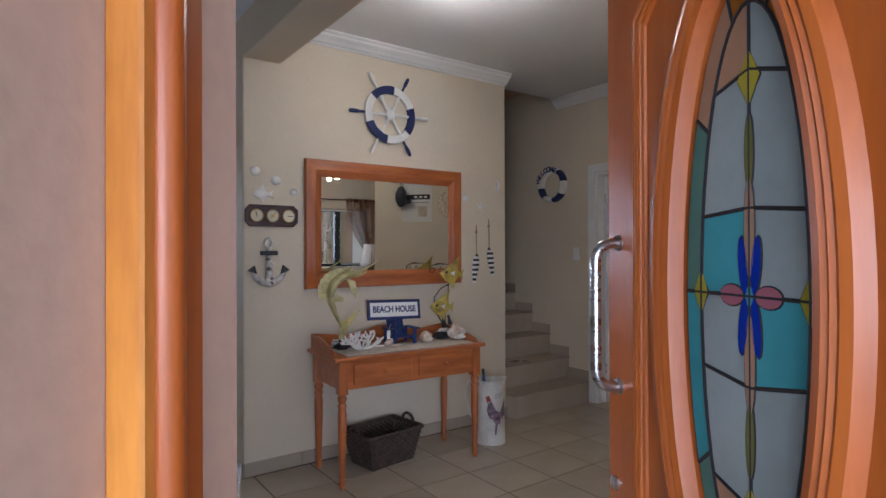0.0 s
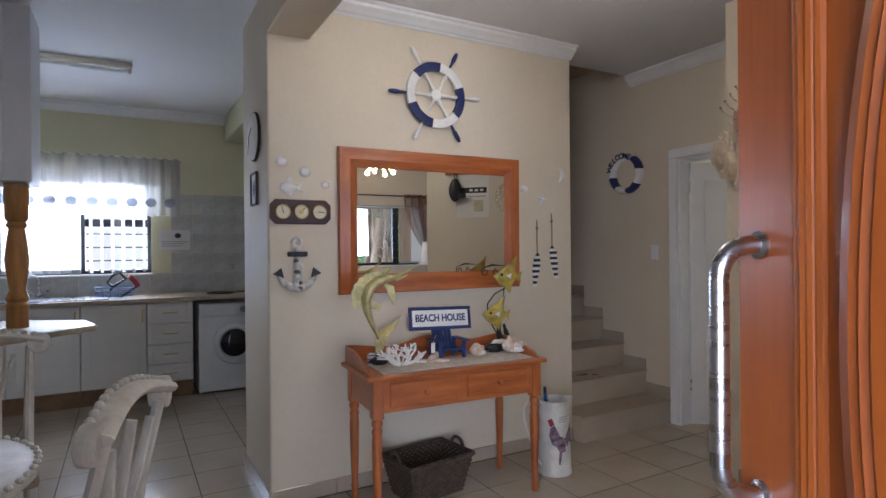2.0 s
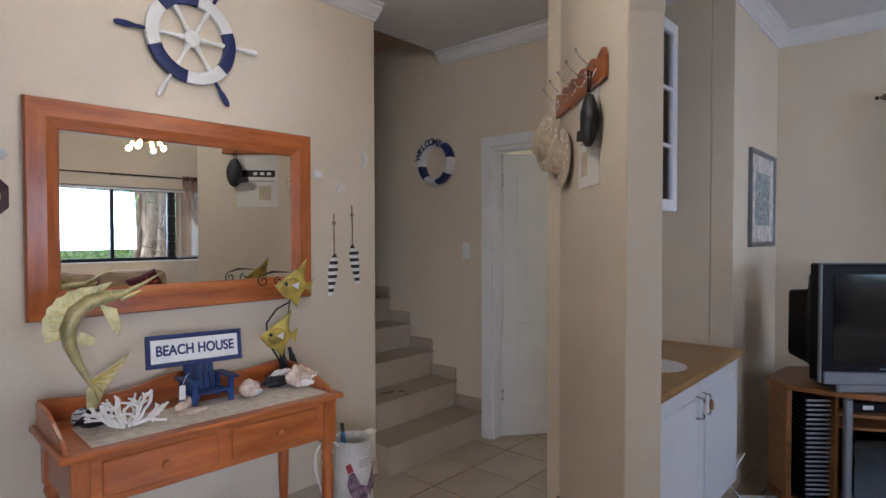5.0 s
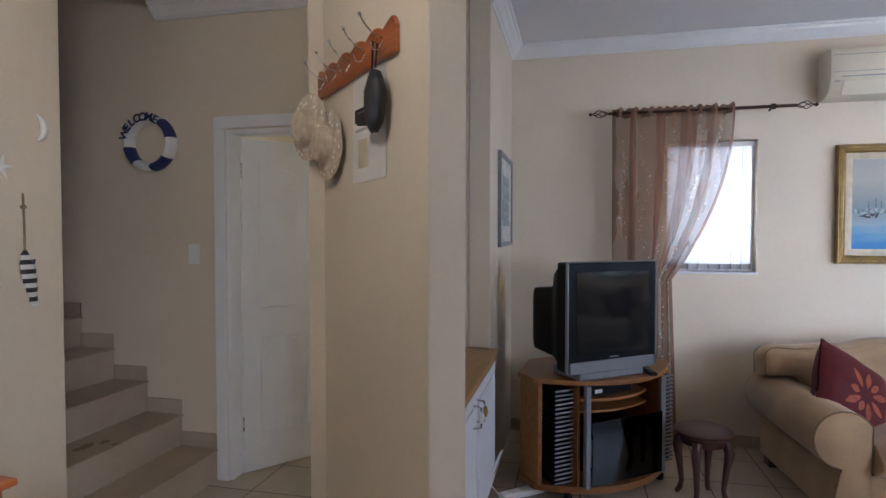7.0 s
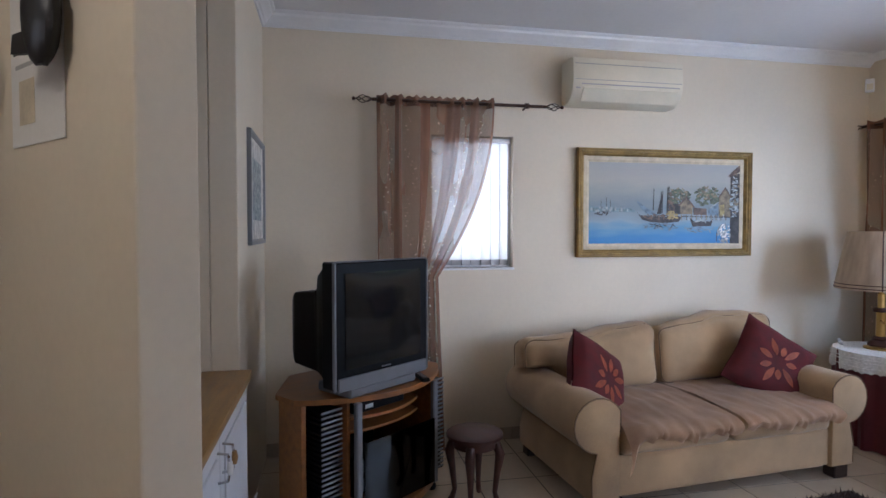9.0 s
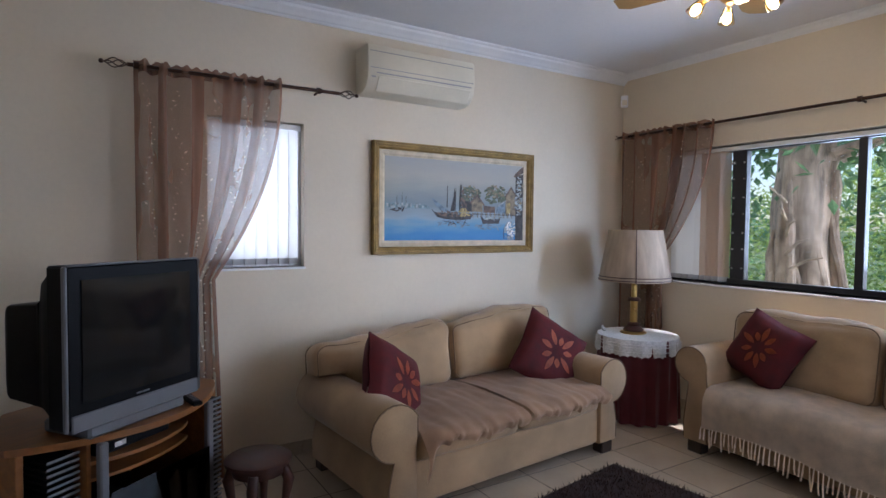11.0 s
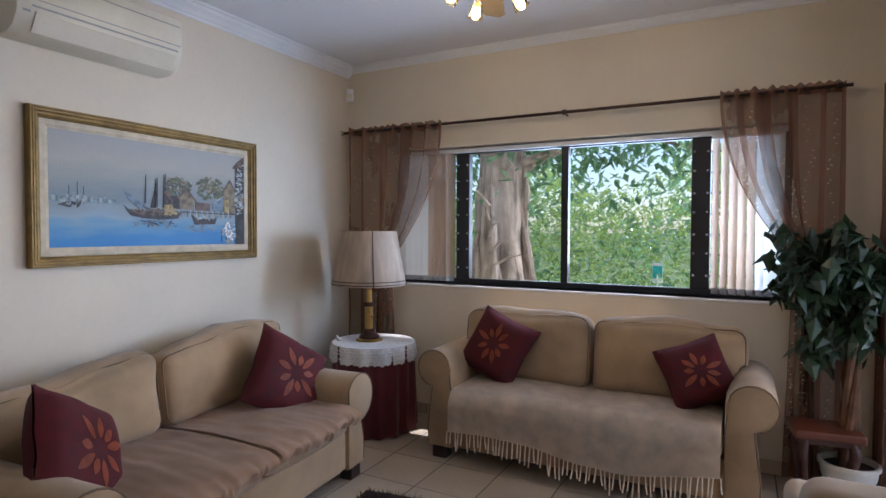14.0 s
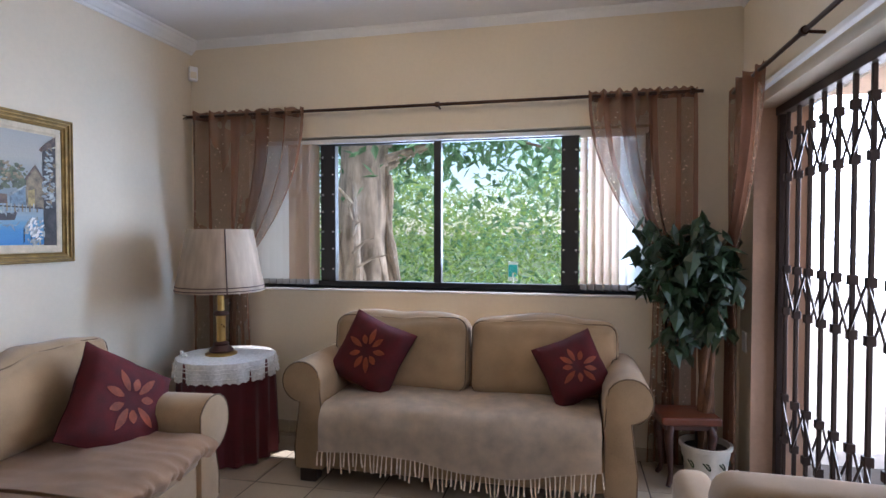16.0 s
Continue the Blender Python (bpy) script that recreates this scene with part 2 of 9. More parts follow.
def cornice(name, x, y, x2, y2, top=None, side=1, size=0.085):
    """Moulded strip along a wall; it stands out to the left of the line's way for side=1."""
    top = CEIL if top is None else top
    n = math.hypot(x2 - x, y2 - y)
    s = size
    prof = [(0, 0), (0, -s), (0.12 * s, -s), (0.2 * s, -0.86 * s), (0.32 * s, -0.8 * s), (0.5 * s, -0.6 * s), (0.75 * s, -0.38 * s), (0.8 * s, -0.2 * s), (0.95 * s, -0.14 * s), (s, -0.004), (s, 0)]
    b = bmesh.new()
    ends = [[b.verts.new((u, side * p, top - 0.002 + q)) for p, q in prof] for u in (0, n)]
    for i in range(len(prof)):
        j = (i + 1) % len(prof)
        b.faces.new((ends[0][i], ends[0][j], ends[1][j], ends[1][i]))
    b.faces.new(ends[0])
    b.faces.new(ends[1])
    bmesh.ops.transform(b, matrix=along(x, y, x2, y2), verts=b.verts)
    return structure(name, b, M_TRIM, "white moulded plaster cornice", "cornice")


def skirting(x, y, x2, y2, side=1, h=0.085):
    n = math.hypot(x2 - x, y2 - y)
    b = bmesh.new()
    u, k = 0.0, 0
    while u < n - 0.01:
        w = min(0.36, n - u)
        box(u + 0.0015, u + w - 0.0015, min(0, side * 0.011), max(0, side * 0.011), 0.004, h, 0.0015, b)
        u += w
    bmesh.ops.transform(b, matrix=along(x, y, x2, y2), verts=b.verts)
    return structure("skirting", b, M_TILE, "beige ceramic tile skirting", "skirting")


# ---- the large structure ----
CEIL = 2.77
JX, JY = 0.66, 0.957
front = along(JX, JY, JX + 0.75, JY - 0.66)  # local x along the entrance wall, local y into the hall


def F(u, v):
    p = front @ Vector((u, v, 0))
    return p.x, p.y


structure("wall_entrance", wall_with_holes(-3.2, 1.98, 0, CEIL, 0.13, [(-0.03, 0.93, 0.0, 2.10)], front @ pose(0, -0.06, 0)), M_WALL, "cream plastered wall round the entrance door")
structure("wall_entrance_outside", wall_with_holes(-3.2, 1.98, 0, CEIL, 0.138, [(-0.033, 0.933, 0.0, 2.10)], front @ pose(0, -0.20, 0)), M_PLASTER, "pinkish outside plaster round the entrance door")
structure("wall_mirror", box(1.55, 3.65, 3.83, 4.52, 0, CEIL, 0.012, seg=3), M_WALL, "cream wall behind the pine hall table")
structure("wall_stair_side", box(3.532, 3.65, 4.522, 6.6, 0, 5.2), M_WALL, "cream wall beside the stairs")
structure("wall_stair_upper", box(3.532, 3.65, 4.11, 4.52, CEIL + 0.002, 5.2), M_WALL, "cream wall above the stairs")
structure("wall_passage", wall_with_holes(2.72, 6.6, 0, 5.2, 0.12, [(2.86, 3.66, 0, 2.03)], Matrix(((0, -1, 0, 4.68), (1, 0, 0, 0), (0, 0, 1, 0), (0, 0, 0, 1)))), M_WALL, "cream wall with the white inner door")
structure("wall_stair_end", box(3.53, 4.68, 6.602, 6.72, 0, 5.2), M_WALL, "cream wall at the top of the stairs")
structure("wall_kitchen", wall_with_holes(-1.72, 3.53, 0, CEIL, 0.15, [(-0.10, 1.12, 1.14, 2.06)], pose(0, 7.15, 0)), M_KWALL, "pale yellow kitchen wall with a window")
structure("wall_dining", box(-1.84, -1.72, 2.4, 7.3, 0, CEIL), M_WALL, "cream dining room wall")
structure("wall_kitchen_side", box(3.41, 3.53, 4.522, 7.15, 0, CEIL), M_WALL, "cream kitchen wall")
# living room
structure("wall_sofa", wall_with_holes(-2.33, 2.28, 0, CEIL, 0.15, [(0.54, 1.10, 1.18, 2.06)], Matrix(((0, -1, 0, 5.94), (1, 0, 0, 0), (0, 0, 1, 0), (0, 0, 0, 1)))), M_WALL, "cream living room wall with a small window")
structure("wall_window", wall_with_holes(1.86, 5.94, 0, CEIL, 0.20, [(2.62, 5.33, 1.02, 2.06)], pose(0, -2.53, 0)), M_WALL, "cream living room wall with a wide window")
structure("wall_gate", wall_with_holes(-2.328, -0.20, 0, CEIL, 0.27, [(-2.10, -0.45, 0, 2.08)], Matrix(((0, -1, 0, 2.13), (1, 0, 0, 0), (0, 0, 1, 0), (0, 0, 0, 1)))), M_WALL, "cream living room wall with the gated sliding door")
structure("wall_picture", box(4.75, 5.79, 2.16, 2.28, 0, CEIL, 0.004), M_WALL, "cream wall with a small framed picture")
structure("wall_niche_side", box(4.75, 4.87, 2.282, 2.72, 0, CEIL), M_WALL, "cream side of the cupboard niche")
structure("wall_niche_back", box(3.95, 4.87, 2.722, 2.84, 0, CEIL), M_WALL, "cream back of the cupboard niche")
# slanting wall with the arch
AX, AY, BX, BY = 4.025, 2.838, 3.264, 2.121
slant = along(BX, BY, AX, AY)
SL = math.hypot(AX - BX, AY - BY)


def arch():
    """The slanting wall with a flat-topped, round-cornered opening."""
    u0, u1, top, r = -2.50, -0.0, 2.46, 0.34
    out = [(SL, 0), (SL, CEIL), (u0 - 0.10, CEIL), (u0 - 0.10, 0), (u0, 0)]
    for k in range(9):
        a = math.radians(180 - 90 * k / 8)
        out.append((u0 + r + r * math.cos(a), top - r + r * math.sin(a)))
    for k in range(9):
        a = math.radians(90 - 90 * k / 8)
        out.append((u1 - r + r * math.cos(a), top - r + r * math.sin(a)))
    out.append((u1, 0))
    return plate(out, -0.13, m=slant, bev=0.006)


structure("wall_arch", arch(), M_WALL, "cream slanting wall with a round-cornered archway")
structure("beam", box(1.55, 1.78, 0.3, 3.828, 2.51, CEIL - 0.002, 0.006), M_WALL, "cream plastered ceiling beam", "beam")
structure("beam_kitchen", box(1.82, 2.10, 4.522, 7.148, 2.51, CEIL - 0.002, 0.006), M_KWALL, "pale plastered kitchen ceiling beam", "beam")
structure("ceiling_hall", box(-1.72, 5.94, -2.53, 4.11, CEIL, CEIL + 0.16), M_CEIL, "plain white ceiling", "ceiling")
structure("ceiling_kitchen", box(-1.72, 3.53, 4.112, 7.3, CEIL, CEIL + 0.16), M_CEIL, "plain white kitchen ceiling", "ceiling")
structure("ceiling_back_room", box(4.682, 6.8, 4.112, 4.3, CEIL, CEIL + 0.16), M_CEIL, "plain white ceiling", "ceiling")
structure("ceiling_stair", box(3.53, 4.68, 4.11, 6.72, 5.2, 5.3), M_CEIL, "white ceiling over the stairs", "ceiling")
structure("wall_stair_front", box(3.652, 4.558, 3.99, 4.108, CEIL + 0.162, 5.2), M_WALL, "cream wall over the stair opening")
# back room seen past the inner door
structure("wall_back_room", wall_with_holes(2.30, 4.3, 0, CEIL, 0.12, [(2.9, 3.7, 1.2, 2.1)], Matrix(((0, -1, 0, 6.6), (1, 0, 0, 0), (0, 0, 1, 0), (0, 0, 0, 1)))), M_WALL, "plain wall of the back room")
structure("wall_back_room_end", box(4.682, 6.48, 4.2, 4.3, 0, CEIL), M_WALL, "plain wall of the back room")
structure("wall_back_room_side", box(5.942, 6.48, 2.17, 2.29, 0, CEIL), M_WALL, "plain wall of the back room")

cornice("cornice", 3.65, 3.83, 1.78, 3.83, side=1)
cornice("cornice", 4.56, 4.11, 4.56, 2.85, side=-1)
cornice("cornice", 5.79, -2.33, 5.79, 2.16, side=1)
cornice("cornice", 5.79, 2.16, 4.75, 2.16, side=1)
cornice("cornice", 2.13, -2.33, 5.79, -2.33, side=1, size=0.05)
cornice("cornice", 2.13, -2.33, 2.13, -0.25, side=-1, size=0.06)
cornice("cornice", -1.72, 7.15, 3.4, 7.15, side=-1)
skirting(1.55, 3.83, 3.65, 3.83, -1)
skirting(1.55, 4.52, 1.55, 3.83, -1)
skirting(2.15, -2.33, 5.79, -2.33, 1)
skirting(5.79, -2.33, 5.79, 2.16, 1)
skirting(AX, AY, BX, BY, -1)

# stairs
M_TREAD = mat("brown_beige_tread_tile", (0.34, 0.265, 0.19), 0.3, 0.08, 4, 0.05, 30)
stairs = tagged(new("stairs"), "beige tiled stairs rising behind the hall wall", "stairs", "", "structure")
RISE, GOING, Y1 = 0.185, 0.236, 3.735
for i in range(11):
    part("step", box(3.652, 4.558, Y1 + GOING * i, 6.6, RISE * i + 0.001, RISE * (i + 1) - 0.012), M_TILE, stairs)
    part("tread", box(3.652, 4.558, Y1 + GOING * i - 0.015, Y1 + GOING * (i + 1) + 0.01, RISE * (i + 1) - 0.012, RISE * (i + 1), 0.004), M_TREAD, stairs)
    part("skirting_tile", box(4.548, 4.5585, Y1 + GOING * i, Y1 + GOING * (i + 1) - 0.002, RISE * (i + 1), RISE * (i + 1) + 0.085), M_TILE, stairs)

structure("floor_slab", box(-1.84, 6.6, -2.53, 7.3, -0.12, -0.003), M_GROUT, "dark grout under the floor tiles", "floor")
# ---- hall: entrance door ----
M_LEAD = mat("black_lead", (0.012, 0.012, 0.013), 0.5, 0.1, 20, 0.05, 80)


def stained(name, colour, see=0.12):
    m = mat(name, colour, 0.12, 0.10, 7, 0.10, 45)
    n, l = m.node_tree.nodes, m.node_tree.links
    b = n["Principled BSDF"]
    tl, a = n.new("ShaderNodeBsdfTranslucent"), n.new("ShaderNodeMixShader")
    tl.inputs[0].default_value = (*colour, 1)
    a.inputs[0].default_value = 0.45
    l.new(b.outputs[0], a.inputs[1])
    l.new(tl.outputs[0], a.inputs[2])
    l.new(a.outputs[0], n["Material Output"].inputs[0])
    return m


G_PALE = stained("pale_grey_glass", (0.42, 0.47, 0.45))
G_TEAL = stained("teal_glass", (0.10, 0.42, 0.46))
G_PEACH = stained("peach_glass", (0.55, 0.33, 0.20))
G_OLIVE = stained("olive_glass", (0.22, 0.21, 0.05))
G_YELL = stained("yellow_glass", (0.55, 0.46, 0.05))
G_BLUE = stained("blue_glass", (0.01, 0.04, 0.42))
G_PINK = stained("pink_glass", (0.50, 0.17, 0.20))
G_SEA = stained("sea_green_glass", (0.16, 0.30, 0.24))
G_AMBER = stained("amber_glass", (0.42, 0.17, 0.03))

LEAF_W, LEAF_H, LT = 0.912, 2.06, 0.045
OU, OZ = 0.505, 1.26  # centre of the oval
hx, hy = F(0.88, 0.02)
leaf = tagged(thing("front_door", "varnished orange wooden front door with an oval stained glass, standing open", "door", pose(hx, hy, 0.012, 0, 0, 69.07)), kind="structure")


def ring_band(a0, c0, a1, c1, y0, y1, seg=64):
    """Oval band between two ellipses, domed outwards."""
    b = bmesh.new()
    rows = []
    for k in range(seg):
        t = 2 * math.pi * k / seg
        row = []
        for f, h in ((0, y0), (0.12, y1 - 0.004), (0.3, y1), (0.38, y1 - 0.005), (0.46, y1), (0.54, y1 - 0.005), (0.62, y1 - 0.001), (0.8, y1 - 0.006), (1, y0)):
            a, c = a0 + (a1 - a0) * f, c0 + (c1 - c0) * f
            row.append(b.verts.new((OU + a * math.cos(t), h, OZ + c * math.sin(t))))
        rows.append(row)
    for k in range(seg):
        p, q = rows[k], rows[(k + 1) % seg]
        for i in range(len(p) - 1):
            b.faces.new((p[i], p[i + 1], q[i + 1], q[i]))
    return b


def leaf_slab():
    """Door slab with an oval hole."""
    b = bmesh.new()
    seg = 64
    rows = []
    for k in range(seg):
        t = 2 * math.pi * k / seg
        cx, cz = math.cos(t), math.sin(t)
        sx = min((LEAF_W - OU) / cx if cx > 1e-6 else (-OU / cx if cx < -1e-6 else 9), (LEAF_H - OZ) / cz if cz > 1e-6 else (-OZ / cz if cz < -1e-6 else 9))
        ix, iz = OU + 0.17 * cx, OZ + 0.56 * cz
        ox, oz = OU + sx * cx, OZ + sx * cz
        rows.append([b.verts.new((x, y, z)) for y in (LT / 2, -LT / 2) for x, z in ((ix, iz), (ox, oz))])
    for k in range(seg):
        p, q = rows[k], rows[(k + 1) % seg]
        b.faces.new((p[0], p[1], q[1], q[0]))
        b.faces.new((p[2], q[2], q[3], p[3]))
        b.faces.new((p[0], q[0], q[2], p[2]))
        b.faces.new((p[1], p[3], q[3], q[1]))
    for x, z in ((0, 0), (LEAF_W, 0), (0, LEAF_H), (LEAF_W, LEAF_H)):
        v = [b.verts.new((x, y, z)) for y in (LT / 2, -LT / 2)]
        near = sorted(range(seg), key=lambda k: (rows[k][1].co - v[0].co).length)
        e1 = [k for k in near if abs(rows[k][1].co.x - x) < 1e-4][0]
        e2 = [k for k in near if abs(rows[k][1].co.z - z) < 1e-4][0]
        b.faces.new((v[0], rows[e1][1], rows[e2][1]))
        b.faces.new((v[1], rows[e1][3], rows[e2][3]))
    return b


part("slab", leaf_slab(), M_DOOR, leaf)
part("oval_moulding", ring_band(0.148, 0.545, 0.235, 0.64, LT / 2 - 0.004, LT / 2 + 0.028), M_DOOR, leaf, "ribbed oval wooden moulding", True)
part("oval_moulding", ring_band(0.148, 0.545, 0.235, 0.64, -LT / 2 + 0.004, -LT / 2 - 0.028), M_DOOR, leaf, "", True)


def bead(face):
    """Straight ribbed panel moulding with cut corners."""
    c = 0.09
    u0, u1, z0, z1 = 0.14, 0.80, 0.28, 1.93
    pts = [(u0, z0 + c), (u0, z1 - c), (u0 + c, z1), (u1 - c, z1), (u1, z1 - c), (u1, z0 + c), (u1 - c, z0), (u0 + c, z0)]
    b = bmesh.new()
    for k, off in enumerate((0, 0.012, 0.024, 0.036)):
        sc = [(OU - 0.035 + (x - OU + 0.035) * (1 - off / 0.36), OZ + (z - OZ) * (1 - off / 0.84)) for x, z in pts]
        tube([(x, face * (LT / 2 + (0.004 if k in (1, 2) else 0.001)), z) for x, z in sc], 0.0075, 8, b, closed=True)
    return b


part("panel_moulding", bead(1), M_DOOR, leaf, "", True)
part("panel_moulding", bead(-1), M_DOOR, leaf, "", True)

# stained glass
IA, IH = 0.117, 0.50


def pane(pts, material, name="pane", th=0.004, y=0.0):
    part(name, plate([(OU + x, OZ + z) for x, z in pts], th, m=pose(0, y - th / 2, 0)), material, leaf)


def lead(pts, r=0.0042):
    part("lead_line", tube([(OU + x, 0.001, OZ + z) for x, z in pts], r, 6), M_LEAD, leaf)


def inner(z):
    return IA * math.sqrt(max(0, 1 - (z / IH) ** 2))


def half_pane(s, z0, z1, material, k=8):
    """A piece of the inner oval on side s between two heights, slanting at its ends."""
    (a0, a1), (b0, b1) = z0, z1
    side = [(s * inner(a1 + (b1 - a1) * i / k), a1 + (b1 - a1) * i / k) for i in range(k + 1)]
    pane([(0, a0)] + side + [(0, b0)], material)


rows_l = [((-0.5, -0.5), (-0.36, -0.33)), ((-0.36, -0.33), (-0.155, -0.135)), ((-0.155, -0.135), (0, 0)), ((0, 0), (0.15, 0.14)), ((0.15, 0.14), (0.385, 0.36)), ((0.385, 0.36), (0.5, 0.5))]
for s, cols in ((1, (G_PEACH, G_PALE, G_PALE, G_TEAL, G_PALE, G_PEACH)), (-1, (G_PALE, G_PALE, G_TEAL, G_PALE, G_PALE, G_PALE))):
    for (z0, z1), col in zip(rows_l, cols):
        half_pane(s, z0, z1, col)
    for (z0, z1) in rows_l[1:]:
        lead([(0, z0[0]), (s * inner(z0[1]), z0[1])])
cols = [G_SEA, G_PEACH, G_AMBER, G_AMBER, G_PEACH, G_SEA, G_TEAL, G_PEACH, G_SEA, G_TEAL]
for k in range(10):
    ang = [math.pi * 2 * (k + i / 8) / 10 for i in range(9)]
    outer = [(0.156 * math.cos(t), 0.552 * math.sin(t)) for t in ang]
    inn = [(IA * math.cos(t), IH * math.sin(t)) for t in ang]
    pane(outer + inn[::-1], cols[k])
    lead([outer[0], inn[0]])
lead([(IA * math.cos(2 * math.pi * k / 48), IH * math.sin(2 * math.pi * k / 48)) for k in range(49)], 0.0045)
lead([(0, -IH), (0, IH)])


def petal(cx, cz, a, c, material, tilt=0, n=16, sharp=1.0):
    pts = []
    for k in range(n):
        t = 2 * math.pi * k / n
        x, z = a * math.copysign(abs(math.cos(t)) ** sharp, math.cos(t)), c * math.copysign(abs(math.sin(t)) ** sharp, math.sin(t))
        r = math.radians(tilt)
        pts.append((cx + x * math.cos(r) - z * math.sin(r), cz + x * math.sin(r) + z * math.cos(r)))
    pane(pts, material, "petal", 0.008)
    lead(pts + [pts[0]], 0.003)


for s in (-1, 1):
    petal(s * 0.014, 0.052, 0.010, 0.050, G_BLUE, -s * 5)
    petal(s * 0.014, -0.052, 0.010, 0.050, G_BLUE, s * 5)
    petal(s * 0.040, 0, 0.027, 0.018, G_PINK)
    petal(s * IA, 0, 0.018, 0.042, G_YELL, 0, 4)
petal(0, 0.115, 0.011, 0.085, G_PEACH)
petal(0, -0.115, 0.011, 0.085, G_PEACH)
petal(0, 0.245, 0.009, 0.065, G_OLIVE)
petal(0, -0.245, 0.009, 0.065, G_OLIVE)
petal(0, 0.37, 0.024, 0.048, G_YELL, 0, 4)
petal(0, -0.37, 0.024, 0.048, G_YELL, 0, 4)
petal(0, 0, 0.009, 0.017, G_TEAL)


def pull(face):
    pts = [(0.87, face * LT / 2, 1.355)]
    for k in range(7):
        a = math.radians(90 * k / 6)
        pts.append((0.87, face * (LT / 2 + 0.018 + 0.042 * math.sin(a)), 1.313 + 0.042 * math.cos(a)))
    for k in range(7):
        a = math.radians(90 * k / 6)
        pts.append((0.87, face * (LT / 2 + 0.018 + 0.042 * math.cos(a)), 1.068 - 0.042 * math.sin(a)))
    pts.append((0.87, face * LT / 2, 1.026))
    b = tube(pts, 0.0125, 14)
    for z in (1.355, 1.026):
        lathe([(0.0185, 0), (0.0185, 0.004), (0.014, 0.007)], 18, b, pose(0.87, face * LT / 2, z, -90 * face))
    return b


part("pull_handle", pull(1), M_STEEL, leaf, "curved brushed steel pull handle", True)
part("lock_cylinder", lathe([(0.016, 0), (0.016, 0.006), (0.012, 0.008), (0.004, 0.008), (0.004, 0.003)], 18, m=pose(0.885, LT / 2, 0.80, -90)), M_STEEL, leaf, "round steel lock", True)

structure("door_reveal", box(-0.0295, -0.008, 0.0035, 0.092, 0.0, 2.09, 0.006, m=front), M_PLASTER, "pinkish plastered door reveal", "trim")
M_WORN = mat("worn_dark_steel", (0.11, 0.085, 0.075), 0.5, 0.3, 25, 0.2, 90, metal=0.7)
# wooden frame of the entrance
dframe = tagged(thing("door_frame", "orange varnished entrance door frame with a rounded stop", "door frame", front), kind="structure")
for u0, u1 in ((-0.030, 0.0), (0.90, 0.93)):
    part("jamb", box(u0, u1, -0.072, 0.002, 0, 2.09, 0.003), M_DOOR, dframe)
    part("jamb_outer", box(u0 - 0.003 if u0 < 0.5 else u0, u1 if u0 < 0.5 else u1 + 0.003, -0.092, -0.0725, 0, 2.09, 0.003), M_DOOR_PALE, dframe, "worn yellow varnished edge")
    s = 1 if u0 < 0.5 else -1
    part("door_stop", tube([((u1 if s > 0 else u0), -0.060, 0), ((u1 if s > 0 else u0), -0.060, 2.06)], 0.016, 12), M_DOOR, dframe, "", True)
part("head", box(0.0, 0.90, -0.13, 0.002, 2.06, 2.09, 0.003), M_DOOR, dframe)
part("strike_plate", box(-0.031, -0.004, -0.108, -0.0925, 0.98, 1.118, 0.006, seg=2), M_WORN, dframe, "worn dark steel strike plate")
part("strike_screw", lathe([(0.006, 0), (0.004, 0.004)], 10, m=pose(-0.017, -0.108, 1.095, 90)), M_WORN, dframe)

# ---- hall: things on the wall ----
WY = 3.83  # face of the hall wall
M_NAVY = mat("navy_paint", (0.012, 0.022, 0.11), 0.5, 0.15, 12, 0.1, 60)
M_WHITE = mat("chalky_white_paint", (0.78, 0.77, 0.74), 0.6, 0.05, 10, 0.12, 60)
M_OLDWHITE = mat("worn_white_paint", (0.68, 0.65, 0.60), 0.7, 0.22, 18, 0.25, 70)
M_DARKWOOD = mat("dark_stained_wood", (0.050, 0.014, 0.008), 0.48, 0.2, 5, 0.06, 40, stretch=(1, 8, 8), coat=0.05)
M_BRASS = mat("brass", (0.62, 0.42, 0.14), 0.3, 0.08, 8, 0.03, 60, metal=1.0)
M_CREAM = mat("cream_dial", (0.72, 0.66, 0.46), 0.45, 0.05, 10, 0.02, 60)
M_ROPE = mat("hemp_rope", (0.30, 0.22, 0.13), 0.9, 0.2, 40, 0.4, 180)
M_BLACKP = mat("black_paint", (0.013, 0.013, 0.015), 0.45, 0.1, 8, 0.05, 60)
M_GOLDFISH = mat("gilded_resin", (0.52, 0.45, 0.22), 0.38, 0.25, 14, 0.25, 90, metal=0.35, second=(0.24, 0.22, 0.09))


def on_wall(name, label, category, x, z, tilt=0, group=""):
    return thing(name, label, category, pose(x, WY - 0.001, z, 0, tilt, 0), group)


def lettering(word, size, material, parent, m, name="lettering", depth=0.0015, width=1.0):
    cu = bpy.data.curves.new(name, "FONT")
    cu.body, cu.size, cu.extrude, cu.align_x, cu.align_y = word, size, depth, "CENTER", "CENTER"
    cu.offset = size * 0.03
    tmp = bpy.data.objects.new(name, cu)
    scene.collection.objects.link(tmp)
    bpy.context.view_layer.update()
    me = bpy.data.meshes.new_from_object(tmp.evaluated_get(bpy.context.evaluated_depsgraph_get()))
    bpy.data.objects.remove(tmp)
    me.materials.clear()
    me.materials.append(material)
    o = new(name, me)
    o.parent = parent
    o.matrix_basis = m @ Matrix.Diagonal((width, 1, 1, 1))
    return o


# mirror
mir = thing("wall_mirror", "large mirror in a wide orange pine frame above the hall table", "mirror", pose(2.541, WY - 0.018, 1.525, 0.25, 0, -1.3))
MW, MH, MB = 1.222, 0.83, 0.112


